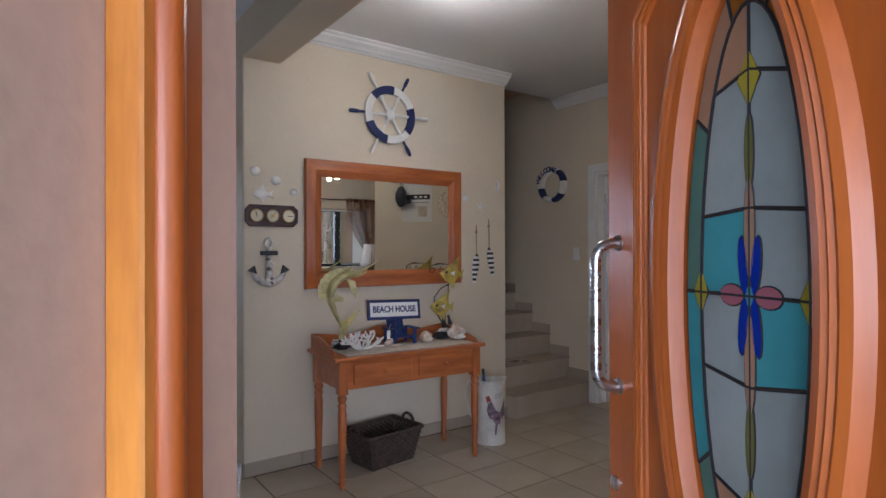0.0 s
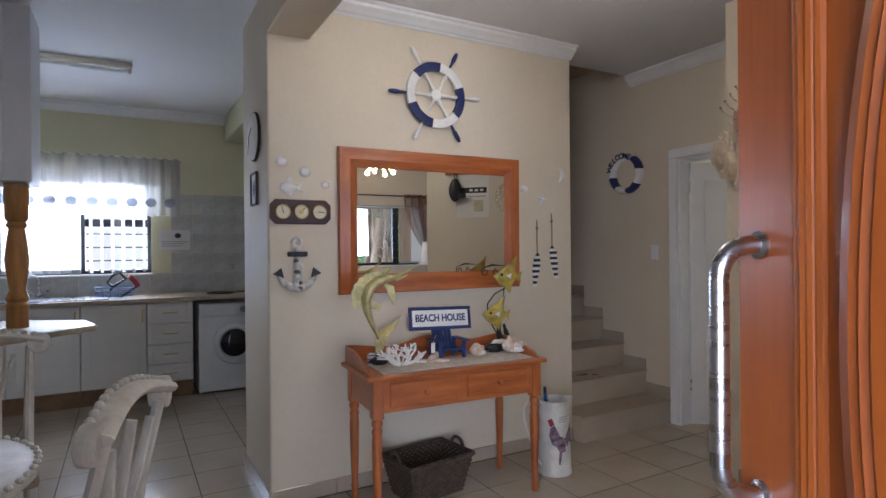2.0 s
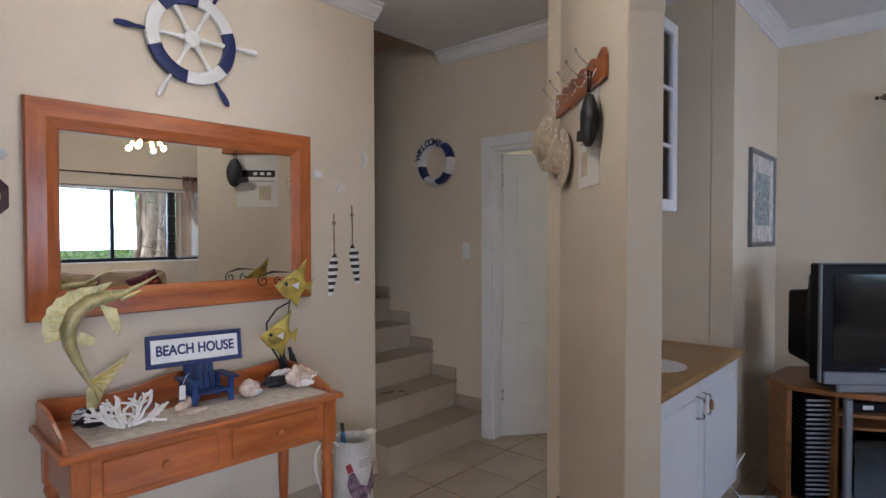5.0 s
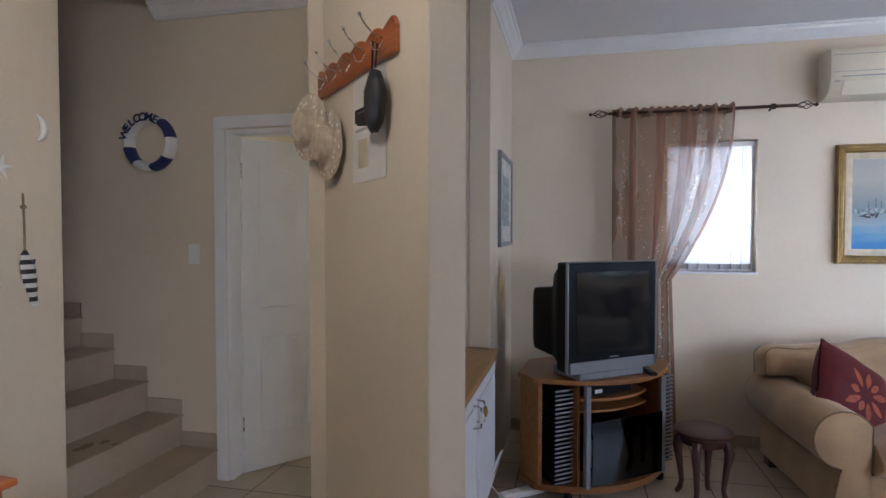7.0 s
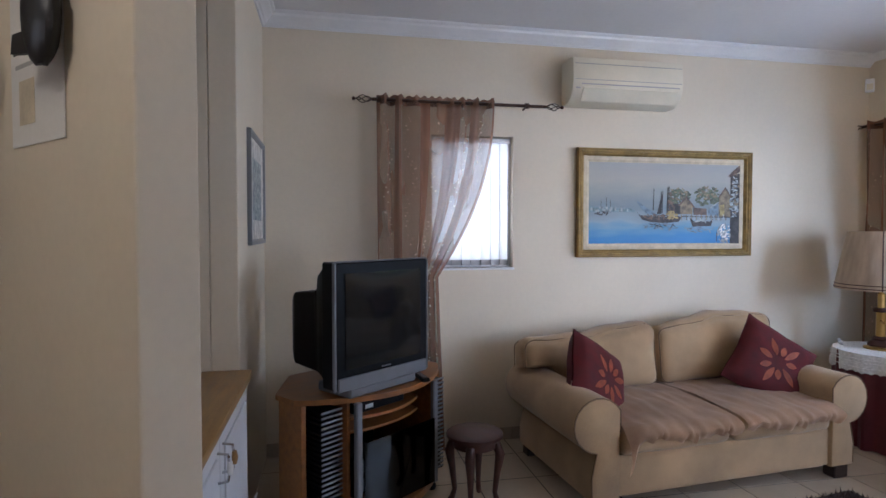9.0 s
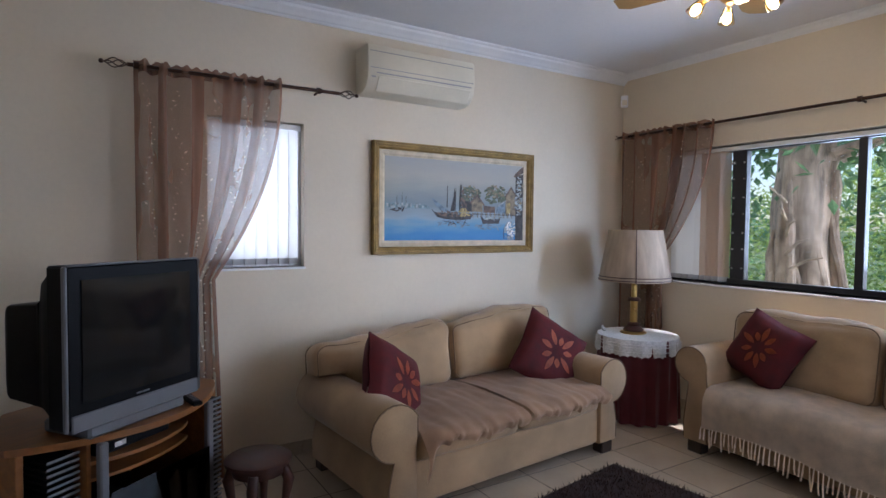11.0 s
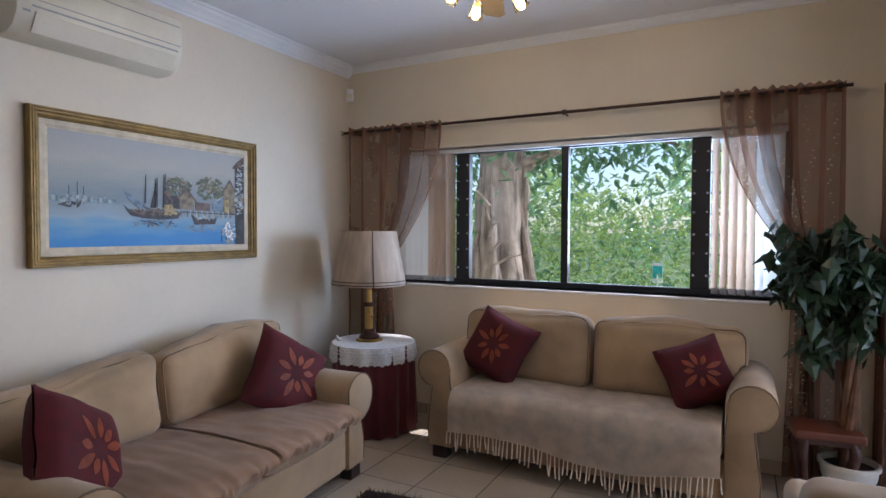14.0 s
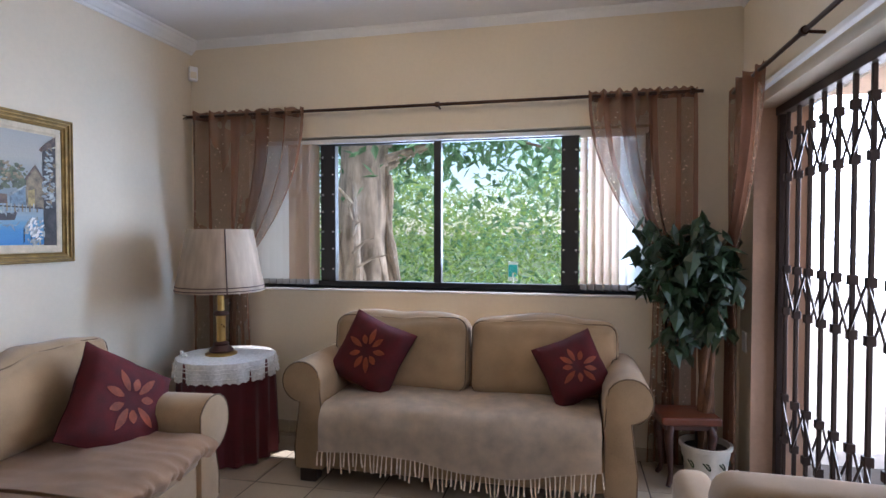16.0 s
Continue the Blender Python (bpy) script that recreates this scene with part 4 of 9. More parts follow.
def sofa(m, W, D, label, seat_mat, seat_label, covered, seed, arm=0.63, lap=0.09, drop=None, roll=0.115):
    s = thing("sofa", label, "sofa", m, "sofas of the living room")
    f, bk = -D / 2, D / 2
    for sx in (-1, 1):
        part("arm", rolled_arm(sx * (W / 2 - 0.13), sx, f + 0.03, bk - 0.06, arm, roll, 0.075), M_SOFA, s, "", True)
        pts = [(sx * (W / 2 - 0.13) + sx * (0.035 + (roll - 0.002) * math.cos(radians(150 - 235 * k / 14))), f + 0.034, arm - roll + (roll - 0.002) * math.sin(radians(150 - 235 * k / 14))) for k in range(15)]
        pts = [(sx * (W / 2 - 0.215), f + 0.034, 0.42)] + pts + [(sx * (W / 2 - 0.055), f + 0.034, 0.2), (sx * (W / 2 - 0.058), f + 0.034, 0.09)]
        part("piping", tube(pts, 0.0042, 6), M_PIPING, s, "dark piping")
        for y in (f + 0.08, bk - 0.10):
            part("foot", box(sx * (W / 2 - 0.13) - 0.05, sx * (W / 2 - 0.13) + 0.05, y - 0.04, y + 0.04, 0, 0.077, 0.006), M_FOOT, s, "dark wooden foot")
    iw = W / 2 - 0.215
    part("base", soft_box(-iw - 0.02, iw + 0.02, f + 0.05, bk - 0.03, 0.07, 0.30, 0.03, 0.003, 4, 0, seed), M_SOFA, s, "", True)
    part("back", soft_box(-iw - 0.06, iw + 0.06, bk - 0.15, bk, 0.08, 0.70, 0.06, 0.004, 5, 0, seed + 3), M_SOFA, s, "", True)
    for k, (a, c) in enumerate(((-iw, -0.006), (0.006, iw))):
        part("seat_cushion", soft_box(a, c, f + 0.02, bk - 0.20, 0.285, 0.435, 0.05, 0.009, 6, 0.022, seed + 7 * k), seat_mat, s, seat_label, True)
        x0, x1 = a - (lap if k == 0 else 0), c + (lap if k == 1 else 0)
        bm_, shape = back_cushion(x0, x1, iw - 0.005, arm + 0.01, 0.655, drop or (lambda x: 0.0), seed + 11 * k)
        bc = part("back_cushion", bm_, M_SOFA, s, "", True)
        bc.matrix_basis = pose(0, bk - 0.21, 0.655, -9)
        for yy in (-0.082, 0.082):
            z0, z1, r = -0.22, 0.222, 0.065
            corners = ((x1 - 0.012 - r, z1 - r, 90), (x1 - 0.012 - r, z0 + r, 0), (x0 + 0.012 + r, z0 + r, -90), (x0 + 0.012 + r, z1 - r, -180))
            loop = []
            for q in range(4):
                cx, cz, a0 = corners[q]
                for j in range(5):
                    t = math.radians(a0 - 90 * j / 4)
                    loop.append(Vector((cx + r * math.cos(t), yy, cz + r * math.sin(t))))
                nx, nz, n0 = corners[(q + 1) % 4]
                far_ = Vector((nx + r * math.cos(math.radians(n0)), yy, nz + r * math.sin(math.radians(n0))))
                for j in range(1, 8):
                    loop.append(loop[-1].lerp(far_, 1 / (9 - j)))
            part("piping", tube([shape(p) for p in loop], 0.0036, 6, closed=True), M_PIPING, bc, "dark piping")
    if covered:
        # loose cover folded over the front edge
        for k, (a, c) in enumerate(((-iw, -0.004), (0.004, iw))):
            b = bmesh.new()
            n, rows = 56, 22
            grid = []
            for i in range(rows):
                g = i / (rows - 1)
                row = []
                for j in range(n + 1):
                    x = a + 0.01 + (c - a - 0.02) * j / n
                    if g < 0.62:
                        y, z = bk - 0.24 - (bk - 0.24 - f - 0.03) * g / 0.62, 0.450 + 0.018 * math.sin(math.pi * j / n) * math.sin(math.pi * g / 0.62)
                    else:
                        e = (g - 0.62) / 0.38
                        y, z = f + 0.03 - 0.075 * math.sin(min(1, e * 2) * math.pi / 2), 0.452 - 0.085 * e ** 1.4
                        y += 0.007 * e * math.sin(j * 1.3 + 3 * math.sin(j * 0.37 + seed)) + 0.03 * e * noise.noise((x * 6, seed, 1)) + 0.012 * math.sin(7 * e)
                        z -= 0.15 * e * math.exp(-(j / 2.5) ** 2) if k == 0 else 0
                        z += 0.008 * e * math.sin(j * 0.9 + seed) + 0.035 * e * noise.noise((x * 5, seed, 0)) + 0.015 * e * noise.noise((x * 18, seed, 0))
                    z += 0.012 * noise.noise((x * 7, y * 7, seed)) + 0.006 * noise.noise((x * 19, y * 11, seed + 4))
                    z += 0.02 * max(0, 1 - abs(x) / 0.12) * math.sin(math.pi * min(1, g / 0.62))
                    row.append(b.verts.new((x, y, z)))
                grid.append(row)
            for p, q in zip(grid, grid[1:]):
                for j in range(n):
                    b.faces.new((p[j], p[j + 1], q[j + 1], q[j]))
            bmesh.ops.solidify(b, geom=b.faces[:], thickness=0.006)
            part("seat_cover", b, M_COVER, s, "loose tan seat cover", True)
    return s


S1 = pose(5.20, -0.315, 0, 0, 0, -85)
S2 = pose(3.695, -1.945, 0, 0, 0, 180)
sofa(S1, 1.82, 0.97, "beige two-seat sofa with rolled arms and loose tan covers", M_SOFA, "", True, 1, 0.60, 0.24, lambda x: (0.065 - 0.085 * x if x < 0 else 0.085 - 0.075 * x) + 0.012 * math.sin(9 * x) + 0.006 * math.sin(23 * x), 0.14)
sofa(S2, 1.95, 0.74, "beige two-seat sofa with rolled arms below the window", M_SOFA, "", False, 5, 0.68, 0.10, lambda x: 0.008 + 0.008 * math.sin(11 * x))

# throw with fringe
throw = thing("throw_blanket", "pale woven throw with a knotted fringe over the sofa seat", "blanket", S2)
tb_ = bmesh.new()
grid, n, rows = [], 60, 22
FR = -0.37
for i in range(rows):
    g = i / (rows - 1)
    row = []
    for j in range(n + 1):
        u = j / n
        x = -0.745 + 1.49 * u
        if g < 0.5:
            y, z = 0.17 - (0.17 - FR - 0.01) * g / 0.5, 0.459 + 0.022 * math.sin(math.pi * ((u * 2) % 1)) * math.sin(math.pi * min(1, g / 0.5) * 0.95)
        else:
            e = (g - 0.5) / 0.5
            y = FR + 0.01 - 0.05 * math.sin(min(1, 3 * e) * math.pi / 2) + 0.012 * e * math.sin(u * 21) * math.sin(u * 5)
            z = 0.459 - 0.245 * e - 0.02 * math.sin(min(1, 3 * e) * math.pi / 2) + 0.035 * e * math.sin(u * 6.5 + 0.6) * (0.5 + u)
        z += 0.006 * noise.noise((x * 8, y * 8, 3))
        row.append(tb_.verts.new((x, y, z)))
    grid.append(row)
low = [v.co.copy() for v in grid[-1]]
for p, q in zip(grid, grid[1:]):
    for j in range(n):
        tb_.faces.new((p[j], p[j + 1], q[j + 1], q[j]))
bmesh.ops.solidify(tb_, geom=tb_.faces[:], thickness=0.006)
part("cloth", tb_, M_THROW, throw, "", True)
rt = random.Random(4)
for j in range(0, n + 1):
    p = low[j] + Vector((rt.uniform(-.004, .004), -0.002, 0.004))
    L = rt.uniform(0.07, 0.125)
    dx = rt.uniform(-0.012, 0.012)
    part("tassel", tube([p, p + Vector((dx * 0.3, -0.003, -L * 0.35)), p + Vector((dx * 0.5, -0.004, -L * 0.65)), p + Vector((dx * 0.6, -0.004, -L * 0.72)), p + Vector((dx, -0.003, -L))], [0.0035, 0.0035, 0.0055, 0.004, 0.005], 5), M_THROW, throw)


def cushion(m, size, label, seed):
    """Square cushion, upright in local xz, with a flower of petals on its face."""
    c = thing("cushion", label, "cushion", m, "red cushions")
    h, T = size / 2, 0.088
    b = bmesh.new()
    n = 16

    def th(x, z):
        return T * max(0, (1 - x ** 4) * (1 - z ** 4)) ** 0.55 + 0.004

    def at(x, z, s):
        pin = 1 - 0.07 * (1 - abs(x * z)) * max(abs(x), abs(z)) ** 2
        w = 0.008 * noise.noise((x * 2.2, z * 2.2, seed))
        return Vector((x * h * pin, s * th(x, z) + w, z * h * pin))

    for s in (-1, 1):
        g = [[b.verts.new(at(-1 + 2 * i / n, -1 + 2 * j / n, s)) for j in range(n + 1)] for i in range(n + 1)]
        for i in range(n):
            for j in range(n):
                b.faces.new((g[i][j], g[i + 1][j], g[i + 1][j + 1], g[i][j + 1]))
    bmesh.ops.remove_doubles(b, verts=b.verts, dist=0.0002)
    bmesh.ops.holes_fill(b, edges=[e for e in b.edges if len(e.link_faces) == 1], sides=4)
    part("cover", b, M_RED, c, "", True)
    for k in range(9):
        a = 2 * math.pi * (k + 0.3) / 9 + 0.12 * math.sin(5 * k + seed)
        reach = 0.42 + 0.13 * math.sin(3.7 * k + 2 * seed)
        pb = bmesh.new()
        left, right, mid = [], [], []
        for i in range(7):
            f = i / 6
            r = (0.19 + 0.92 * reach * f)
            w = 0.082 * math.sin(math.pi * (0.06 + 0.9 * f)) ** 0.9
            for lst, s in ((left, -1), (mid, 0), (right, 1)):
                x, z = r * math.cos(a) - s * w * math.sin(a), r * math.sin(a) + s * w * math.cos(a)
                p = at(x, z, -1)
                p.y -= 0.003
                lst.append(pb.verts.new(p))
        for i in range(6):
            pb.faces.new((left[i], mid[i], mid[i + 1], left[i + 1]))
            pb.faces.new((mid[i], right[i], right[i + 1], mid[i + 1]))
        bmesh.ops.solidify(pb, geom=pb.faces[:], thickness=0.002)
        part("petal", pb, M_PETAL, c, "rust leather petal", True)
    return c


cushion(pose(5.06, 0.29, 0.572, 0, 0, -68) @ pose(0, 0, 0, -24, 32, 0), 0.46, "dark red cushion with rust petals leaning on the sofa arm", 1)
cushion(pose(5.17, -0.94, 0.585, 0, 0, -112) @ pose(0, 0, 0, -28, 33, 0), 0.48, "dark red cushion with rust petals set on its corner", 2)
cushion(pose(4.27, -1.92, 0.675, 0, 0, 172) @ pose(0, 0, 0, -24, 20, 0), 0.42, "dark red cushion with rust petals leaning on the sofa back", 3)
cushion(pose(3.085, -1.91, 0.645, 0, 0, 205) @ pose(0, 0, 0, -24, -18, 0), 0.36, "dark red cushion with rust petals in the sofa corner", 4)

# armchair by the gate, seen from behind its arm
ac_ = thing("armchair", "beige upholstered armchair near the security gate", "armchair", pose(2.43, -0.66, 0))
for sx in (-1, 1):
    part("arm", soft_box(sx * 0.22 - 0.07, sx * 0.22 + 0.07, -0.36, 0.24, 0.06, 0.50, 0.05, 0.003, 4, 0, sx), M_SOFA, ac_, "", True)
    for y in (-0.30, 0.30):
        part("foot", box(sx * 0.22 - 0.03, sx * 0.22 + 0.03, y - 0.03, y + 0.03, 0, 0.065, 0.005), M_FOOT, ac_)
part("base", soft_box(-0.16, 0.16, -0.34, 0.27, 0.06, 0.30, 0.03, 0.003, 3), M_SOFA, ac_, "", True)
part("seat_cushion", soft_box(-0.15, 0.15, -0.36, 0.16, 0.29, 0.44, 0.05, 0.005, 4, 0.02), M_SOFA, ac_, "", True)
part("back", soft_box(-0.285, 0.285, 0.18, 0.40, 0.08, 0.725, 0.07, 0.005, 5), M_SOFA, ac_, "", True)

# ---- side table with cloths and lamp ----
M_SKIRT = mat("burgundy_cloth", (0.105, 0.008, 0.014), 0.7, 0.15, 8, 0.2, 160, sheen=0.1)
M_LACEW = mat("white_lace", (0.74, 0.73, 0.72), 0.85, 0.10, 60, 0.5, 160)
st = thing("side_table", "round side table under a floor-length burgundy cloth", "table", pose(5.235, -1.90, 0))
part("top", lathe([(0.285, 0.60), (0.29, 0.605), (0.29, 0.617), (0.28, 0.62)], 40), M_DARKWOOD, st, "", True)
b = bmesh.new()
rows = []
for i in range(9):
    f = i / 8
    rows.append([b.verts.new(((0.292 + (0.004 + 0.018 * f) * math.sin(k * 2 * math.pi / 96 * 17) + 0.006 * f * math.sin(k * 0.37)) * math.cos(2 * math.pi * k / 96) * (1 + 0.02 * f), (0.292 + (0.004 + 0.018 * f) * math.sin(k * 2 * math.pi / 96 * 17)) * math.sin(2 * math.pi * k / 96) * (1 + 0.02 * f), 0.622 - f * 0.612)) for k in range(96)])
for p, q in zip(rows, rows[1:]):
    for k in range(96):
        b.faces.new((p[k], p[(k + 1) % 96], q[(k + 1) % 96], q[k]))
b.faces.new(rows[0])
part("floor_cloth", b, M_SKIRT, st, "pleated burgundy cloth", True)
lc = thing("lace_cloth", "white lace-edged cloth over the side table", "tablecloth", pose(5.235, -1.90, 0.624))
b = bmesh.new()
rows = []
for i in range(7):
    f = i / 6
    row = []
    for k in range(120):
        a = 2 * math.pi * k / 120
        r = 0.298 + (0.003 + 0.012 * f) * math.sin(k * 2 * math.pi / 120 * 14) + 0.010 * f
        row.append(b.verts.new((r * math.cos(a), r * math.sin(a), 0.004 - f * (0.118 + 0.006 * math.cos(k * 2 * math.pi / 120 * 40)))))
    rows.append(row)
for p, q in zip(rows, rows[1:]):
    for k in range(120):
        b.faces.new((p[k], p[(k + 1) % 120], q[(k + 1) % 120], q[k]))
b.faces.new(rows[0])
part("cloth", b, M_LACEW, lc, "", True)
for i, z in enumerate((-0.03, -0.05, -0.085)):
    part("lace_band", tube([((0.303 + 0.010 * math.sin(a * 14) + 0.010 * -z / 0.118) * math.cos(a), (0.303 + 0.010 * math.sin(a * 14) + 0.010 * -z / 0.118) * math.sin(a), z) for a in [2 * math.pi * k / 120 for k in range(120)]], 0.003, 5, closed=True), M_LACEW, lc)
lampt = thing("table_lamp", "table lamp with a brass column and a pleated cream shade", "lamp", pose(5.275, -1.90, 0.629))
part("foot", lathe([(0.095, 0), (0.098, 0.008), (0.09, 0.014), (0.06, 0.02)], 28), M_BRASS, lampt, "brass foot plate", True)
part("plinth", lathe([(0.07, 0.016), (0.075, 0.03), (0.06, 0.045), (0.045, 0.06), (0.05, 0.07), (0.03, 0.085)], 24), M_DARKWOOD, lampt, "turned dark wooden plinth", True)
part("column", lathe([(0.028, 0.08), (0.028, 0.24), (0.03, 0.25), (0.03, 0.26)], 20), M_BRASS, lampt, "", True)
part("collar", lathe([(0.045, 0.25), (0.048, 0.262), (0.04, 0.275), (0.02, 0.28)], 20), M_DARKWOOD, lampt, "", True)
part("stem", lathe([(0.022, 0.275), (0.022, 0.37), (0.012, 0.38), (0.010, 0.50)], 16), M_BRASS, lampt, "", True)
M_SHADE = mat("cream_shade_cloth", (0.46, 0.36, 0.27), 0.9, 0.12, 4, 0.4, 120, stretch=(6, 6, 0.6))
b = lathe([(0.268, 0.405), (0.270, 0.41), (0.200, 0.795), (0.195, 0.795), (0.264, 0.41)], 64, caps=False)
part("shade", b, M_SHADE, lampt, "cream lampshade", True)
for z, r in ((0.418, 0.2695), (0.44, 0.2655)):
    part("shade_band", tube([(r * math.cos(2 * math.pi * k / 64), r * math.sin(2 * math.pi * k / 64), z) for k in range(64)], 0.0035, 6, closed=True), M_DARKWOOD, lampt, "dark brown trim")
part("shade_seam", tube([(0.270 * math.cos(2.3), 0.270 * math.sin(2.3), 0.405), (0.201 * math.cos(2.3), 0.201 * math.sin(2.3), 0.795)], 0.004, 6), M_DARKWOOD, lampt)
orn = thing("small_ornament", "tiny white ornament on the lace cloth", "ornament", pose(5.44, -1.76, 0.629))
part("body", ellipsoid(0.022, 0.016, 0.014, m=pose(0, 0, 0.0135), wob=0.5), M_WHITE, orn, "", True)
part("knob", ellipsoid(0.011, 0.011, 0.012, m=pose(0.016, 0, 0.030), wob=0.5), M_WHITE, orn, "", True)

# ---- television ----
M_TVB = mat("black_tv_plastic", (0.005, 0.005, 0.006), 0.45, 0.1, 8, 0.04, 120)
M_TVB.node_tree.nodes["Principled BSDF"].inputs["Specular IOR Level"].default_value = 0.12
M_SILVER = mat("silver_plastic", (0.20, 0.205, 0.22), 0.4, 0.04, 10, 0.03, 90, metal=0.4)
M_SCREEN = mat("dark_screen_glass", (0.012, 0.013, 0.014), 0.06, 0.0, 4, 0, 10)
M_OAK = mat("tv_stand_veneer", (0.26, 0.105, 0.028), 0.4, 0.16, 4, 0.05, 30, stretch=(1, 8, 8))
M_SMOKE = glassy("smoked_glass", (0.10, 0.09, 0.08), 0.02)
stand = thing("tv_stand", "bow-fronted wooden TV stand with side racks and smoked glass", "tv stand", pose(5.11, 1.60, 0, 0, 0, -52))


def bow(w, d0, bulge, back, z0, z1, n=16):
    """Slab with a curved front and cut back corners."""
    out = [(-w / 2 + w * k / n, -d0 - bulge * math.sin(math.pi * k / n) ** 0.8) for k in range(n + 1)]
    out += [(w / 2, 0.05), (w / 4, back), (-w / 4, back), (-w / 2, 0.05)]
    b = bmesh.new()
    lo, hi = [b.verts.new((x, y, z0)) for x, y in out], [b.verts.new((x, y, z1)) for x, y in out]
    b.faces.new(lo[::-1])
    b.faces.new(hi)
    for k in range(len(out)):
        q = (k + 1) % len(out)
        b.faces.new((lo[k], lo[q], hi[q], hi[k]))
    return b


part("top", bow(0.98, 0.10, 0.24, 0.30, 0.635, 0.66), M_OAK, stand)
part("base", bow(0.96, 0.10, 0.22, 0.30, 0.05, 0.085), M_OAK, stand)
part("shelf", bow(0.52, 0.16, 0.08, 0.22, 0.52, 0.535), M_OAK, stand)
part("shelf", bow(0.52, 0.16, 0.06, 0.22, 0.455, 0.468), M_OAK, stand)
part("back_panel", box(-0.32, 0.32, 0.24, 0.255, 0.086, 0.634), M_TVB, stand)
for s in (-1, 1):
    part("side_panel", box(s * 0.46 - 0.014, s * 0.46 + 0.014, -0.13, 0.05, 0.086, 0.634, 0.003), M_OAK, stand)
    part("inner_panel", box(s * 0.29 - 0.009, s * 0.29 + 0.009, -0.24, 0.22, 0.086, 0.634, 0.002), M_OAK, stand)
    part("post", box(s * 0.265 - 0.018, s * 0.265 + 0.018, -0.292, -0.262, 0.086, 0.634, 0.006), M_SILVER, stand, "silver upright")
    part("rack_back", box(min(s * 0.30, s * 0.46), max(s * 0.30, s * 0.46), -0.02, -0.01, 0.086, 0.634), M_TVB, stand)
    for k in range(22):
        part("rack_slat", box(min(s * 0.302, s * 0.42), max(s * 0.302, s * 0.42), -0.205, -0.03, 0.10 + k * 0.0235, 0.108 + k * 0.0235), M_TVB, stand)
        part("rack_lip", box(min(s * 0.302, s * 0.42), max(s * 0.302, s * 0.42), -0.210, -0.2055, 0.106 + k * 0.0235, 0.115 + k * 0.0235), M_SILVER, stand)
    for y in (-0.2, 0.2):
        part("castor", lathe([(0.02, 0), (0.024, 0.01), (0.024, 0.03), (0.012, 0.05)], 12, m=pose(s * 0.33, y, 0)), M_TVB, stand, "", True)
part("glass_door", box(-0.245, 0.245, -0.300, -0.296, 0.10, 0.44), M_SMOKE, stand, "smoked glass door")
dec = thing("set_top_box", "black set-top box on the TV stand shelf", "set-top box", pose(5.09, 1.62, 0.536, 0, 0, -52))
part("case", box(-0.17, 0.17, -0.17, 0.05, 0, 0.05, 0.004), M_TVB, dec)
part("label", box(-0.10, -0.05, -0.1715, -0.17, 0.015, 0.035), M_WHITE, dec, "white sticker")
rad = thing("stereo", "small silver and black stereo in the TV stand", "stereo", pose(5.09, 1.62, 0.086, 0, 0, -52))
part("case", box(-0.12, 0.08, -0.10, 0.1, 0, 0.20, 0.006), M_TVB, rad)
part("front", box(-0.095, 0.02, -0.112, -0.1005, 0.02, 0.18, 0.004), M_SILVER, rad, "silver front")
part("dial", lathe([(0.026, 0), (0.022, 0.008), (0.008, 0.009)], 20, m=pose(-0.038, -0.112, 0.10, 90)), M_TVB, rad, "", True)
tv = thing("television", "bulky silver and black tube television", "television", pose(4.635, 1.74, 0.662, 0, 0, -52))
TVW, TVH = 0.60, 0.575
part("bezel", box(0.001, TVW - 0.001, 0, 0.10, 0.05, 0.05 + TVH, 0.008), M_TVB, tv)
for x0, x1 in ((-0.008, 0.005), (TVW - 0.005, TVW + 0.004)):
    part("silver_side", box(x0, x1, -0.004, 0.016, 0.05, 0.05 + TVH, 0.004), M_SILVER, tv, "silver edge")
part("silver_top", box(0.006, TVW - 0.006, -0.003, 0.016, 0.048 + TVH, 0.055 + TVH, 0.003), M_SILVER, tv)
part("speaker_bar", box(0.0125, TVW - 0.0125, -0.008, 0.05, 0.045, 0.105, 0.004), M_SILVER, tv, "silver lower bar")
part("maker_mark", box(0.27, 0.33, -0.010, -0.0082, 0.118, 0.124), M_SILVER, tv)
scr = bmesh.new()
gr = [[scr.verts.new((0.055 + (TVW - 0.11) * i / 10, -0.004 - 0.003 * (1 - (i / 5 - 1) ** 2) * (1 - (j / 5 - 1) ** 2), 0.14 + 0.435 * j / 10)) for j in range(11)] for i in range(11)]
for i in range(10):
    for j in range(10):
        scr.faces.new((gr[i][j], gr[i + 1][j], gr[i + 1][j + 1], gr[i][j + 1]))
part("screen", scr, M_SCREEN, tv, "dark curved screen", True)
tub = bmesh.new()
secs = [(0.10, 0.02, TVW - 0.02, 0.07, 0.06 + TVH - 0.02), (0.20, 0.05, TVW - 0.05, 0.10, TVH - 0.02), (0.21, 0.05, TVW - 0.05, 0.10, TVH - 0.09), (0.40, 0.06, TVW - 0.06, 0.11, TVH - 0.11), (0.47, 0.10, TVW - 0.10, 0.16, TVH - 0.16)]
rows = [[tub.verts.new((x, y, z)) for x, z in ((a, c), (e, c), (e, d), (a, d))] for y, a, e, c, d in secs]
for p, q in zip(rows, rows[1:]):
    for k in range(4):
        tub.faces.new((p[k], p[(k + 1) % 4], q[(k + 1) % 4], q[k]))
tub.faces.new(rows[-1])
tub.faces.new(rows[0])
bmesh.ops.bevel(tub, geom=tub.edges[:], offset=0.012, segments=2, affect="EDGES", profile=0.5)
part("tube_housing", tub, M_TVB, tv, "deep black back", True)
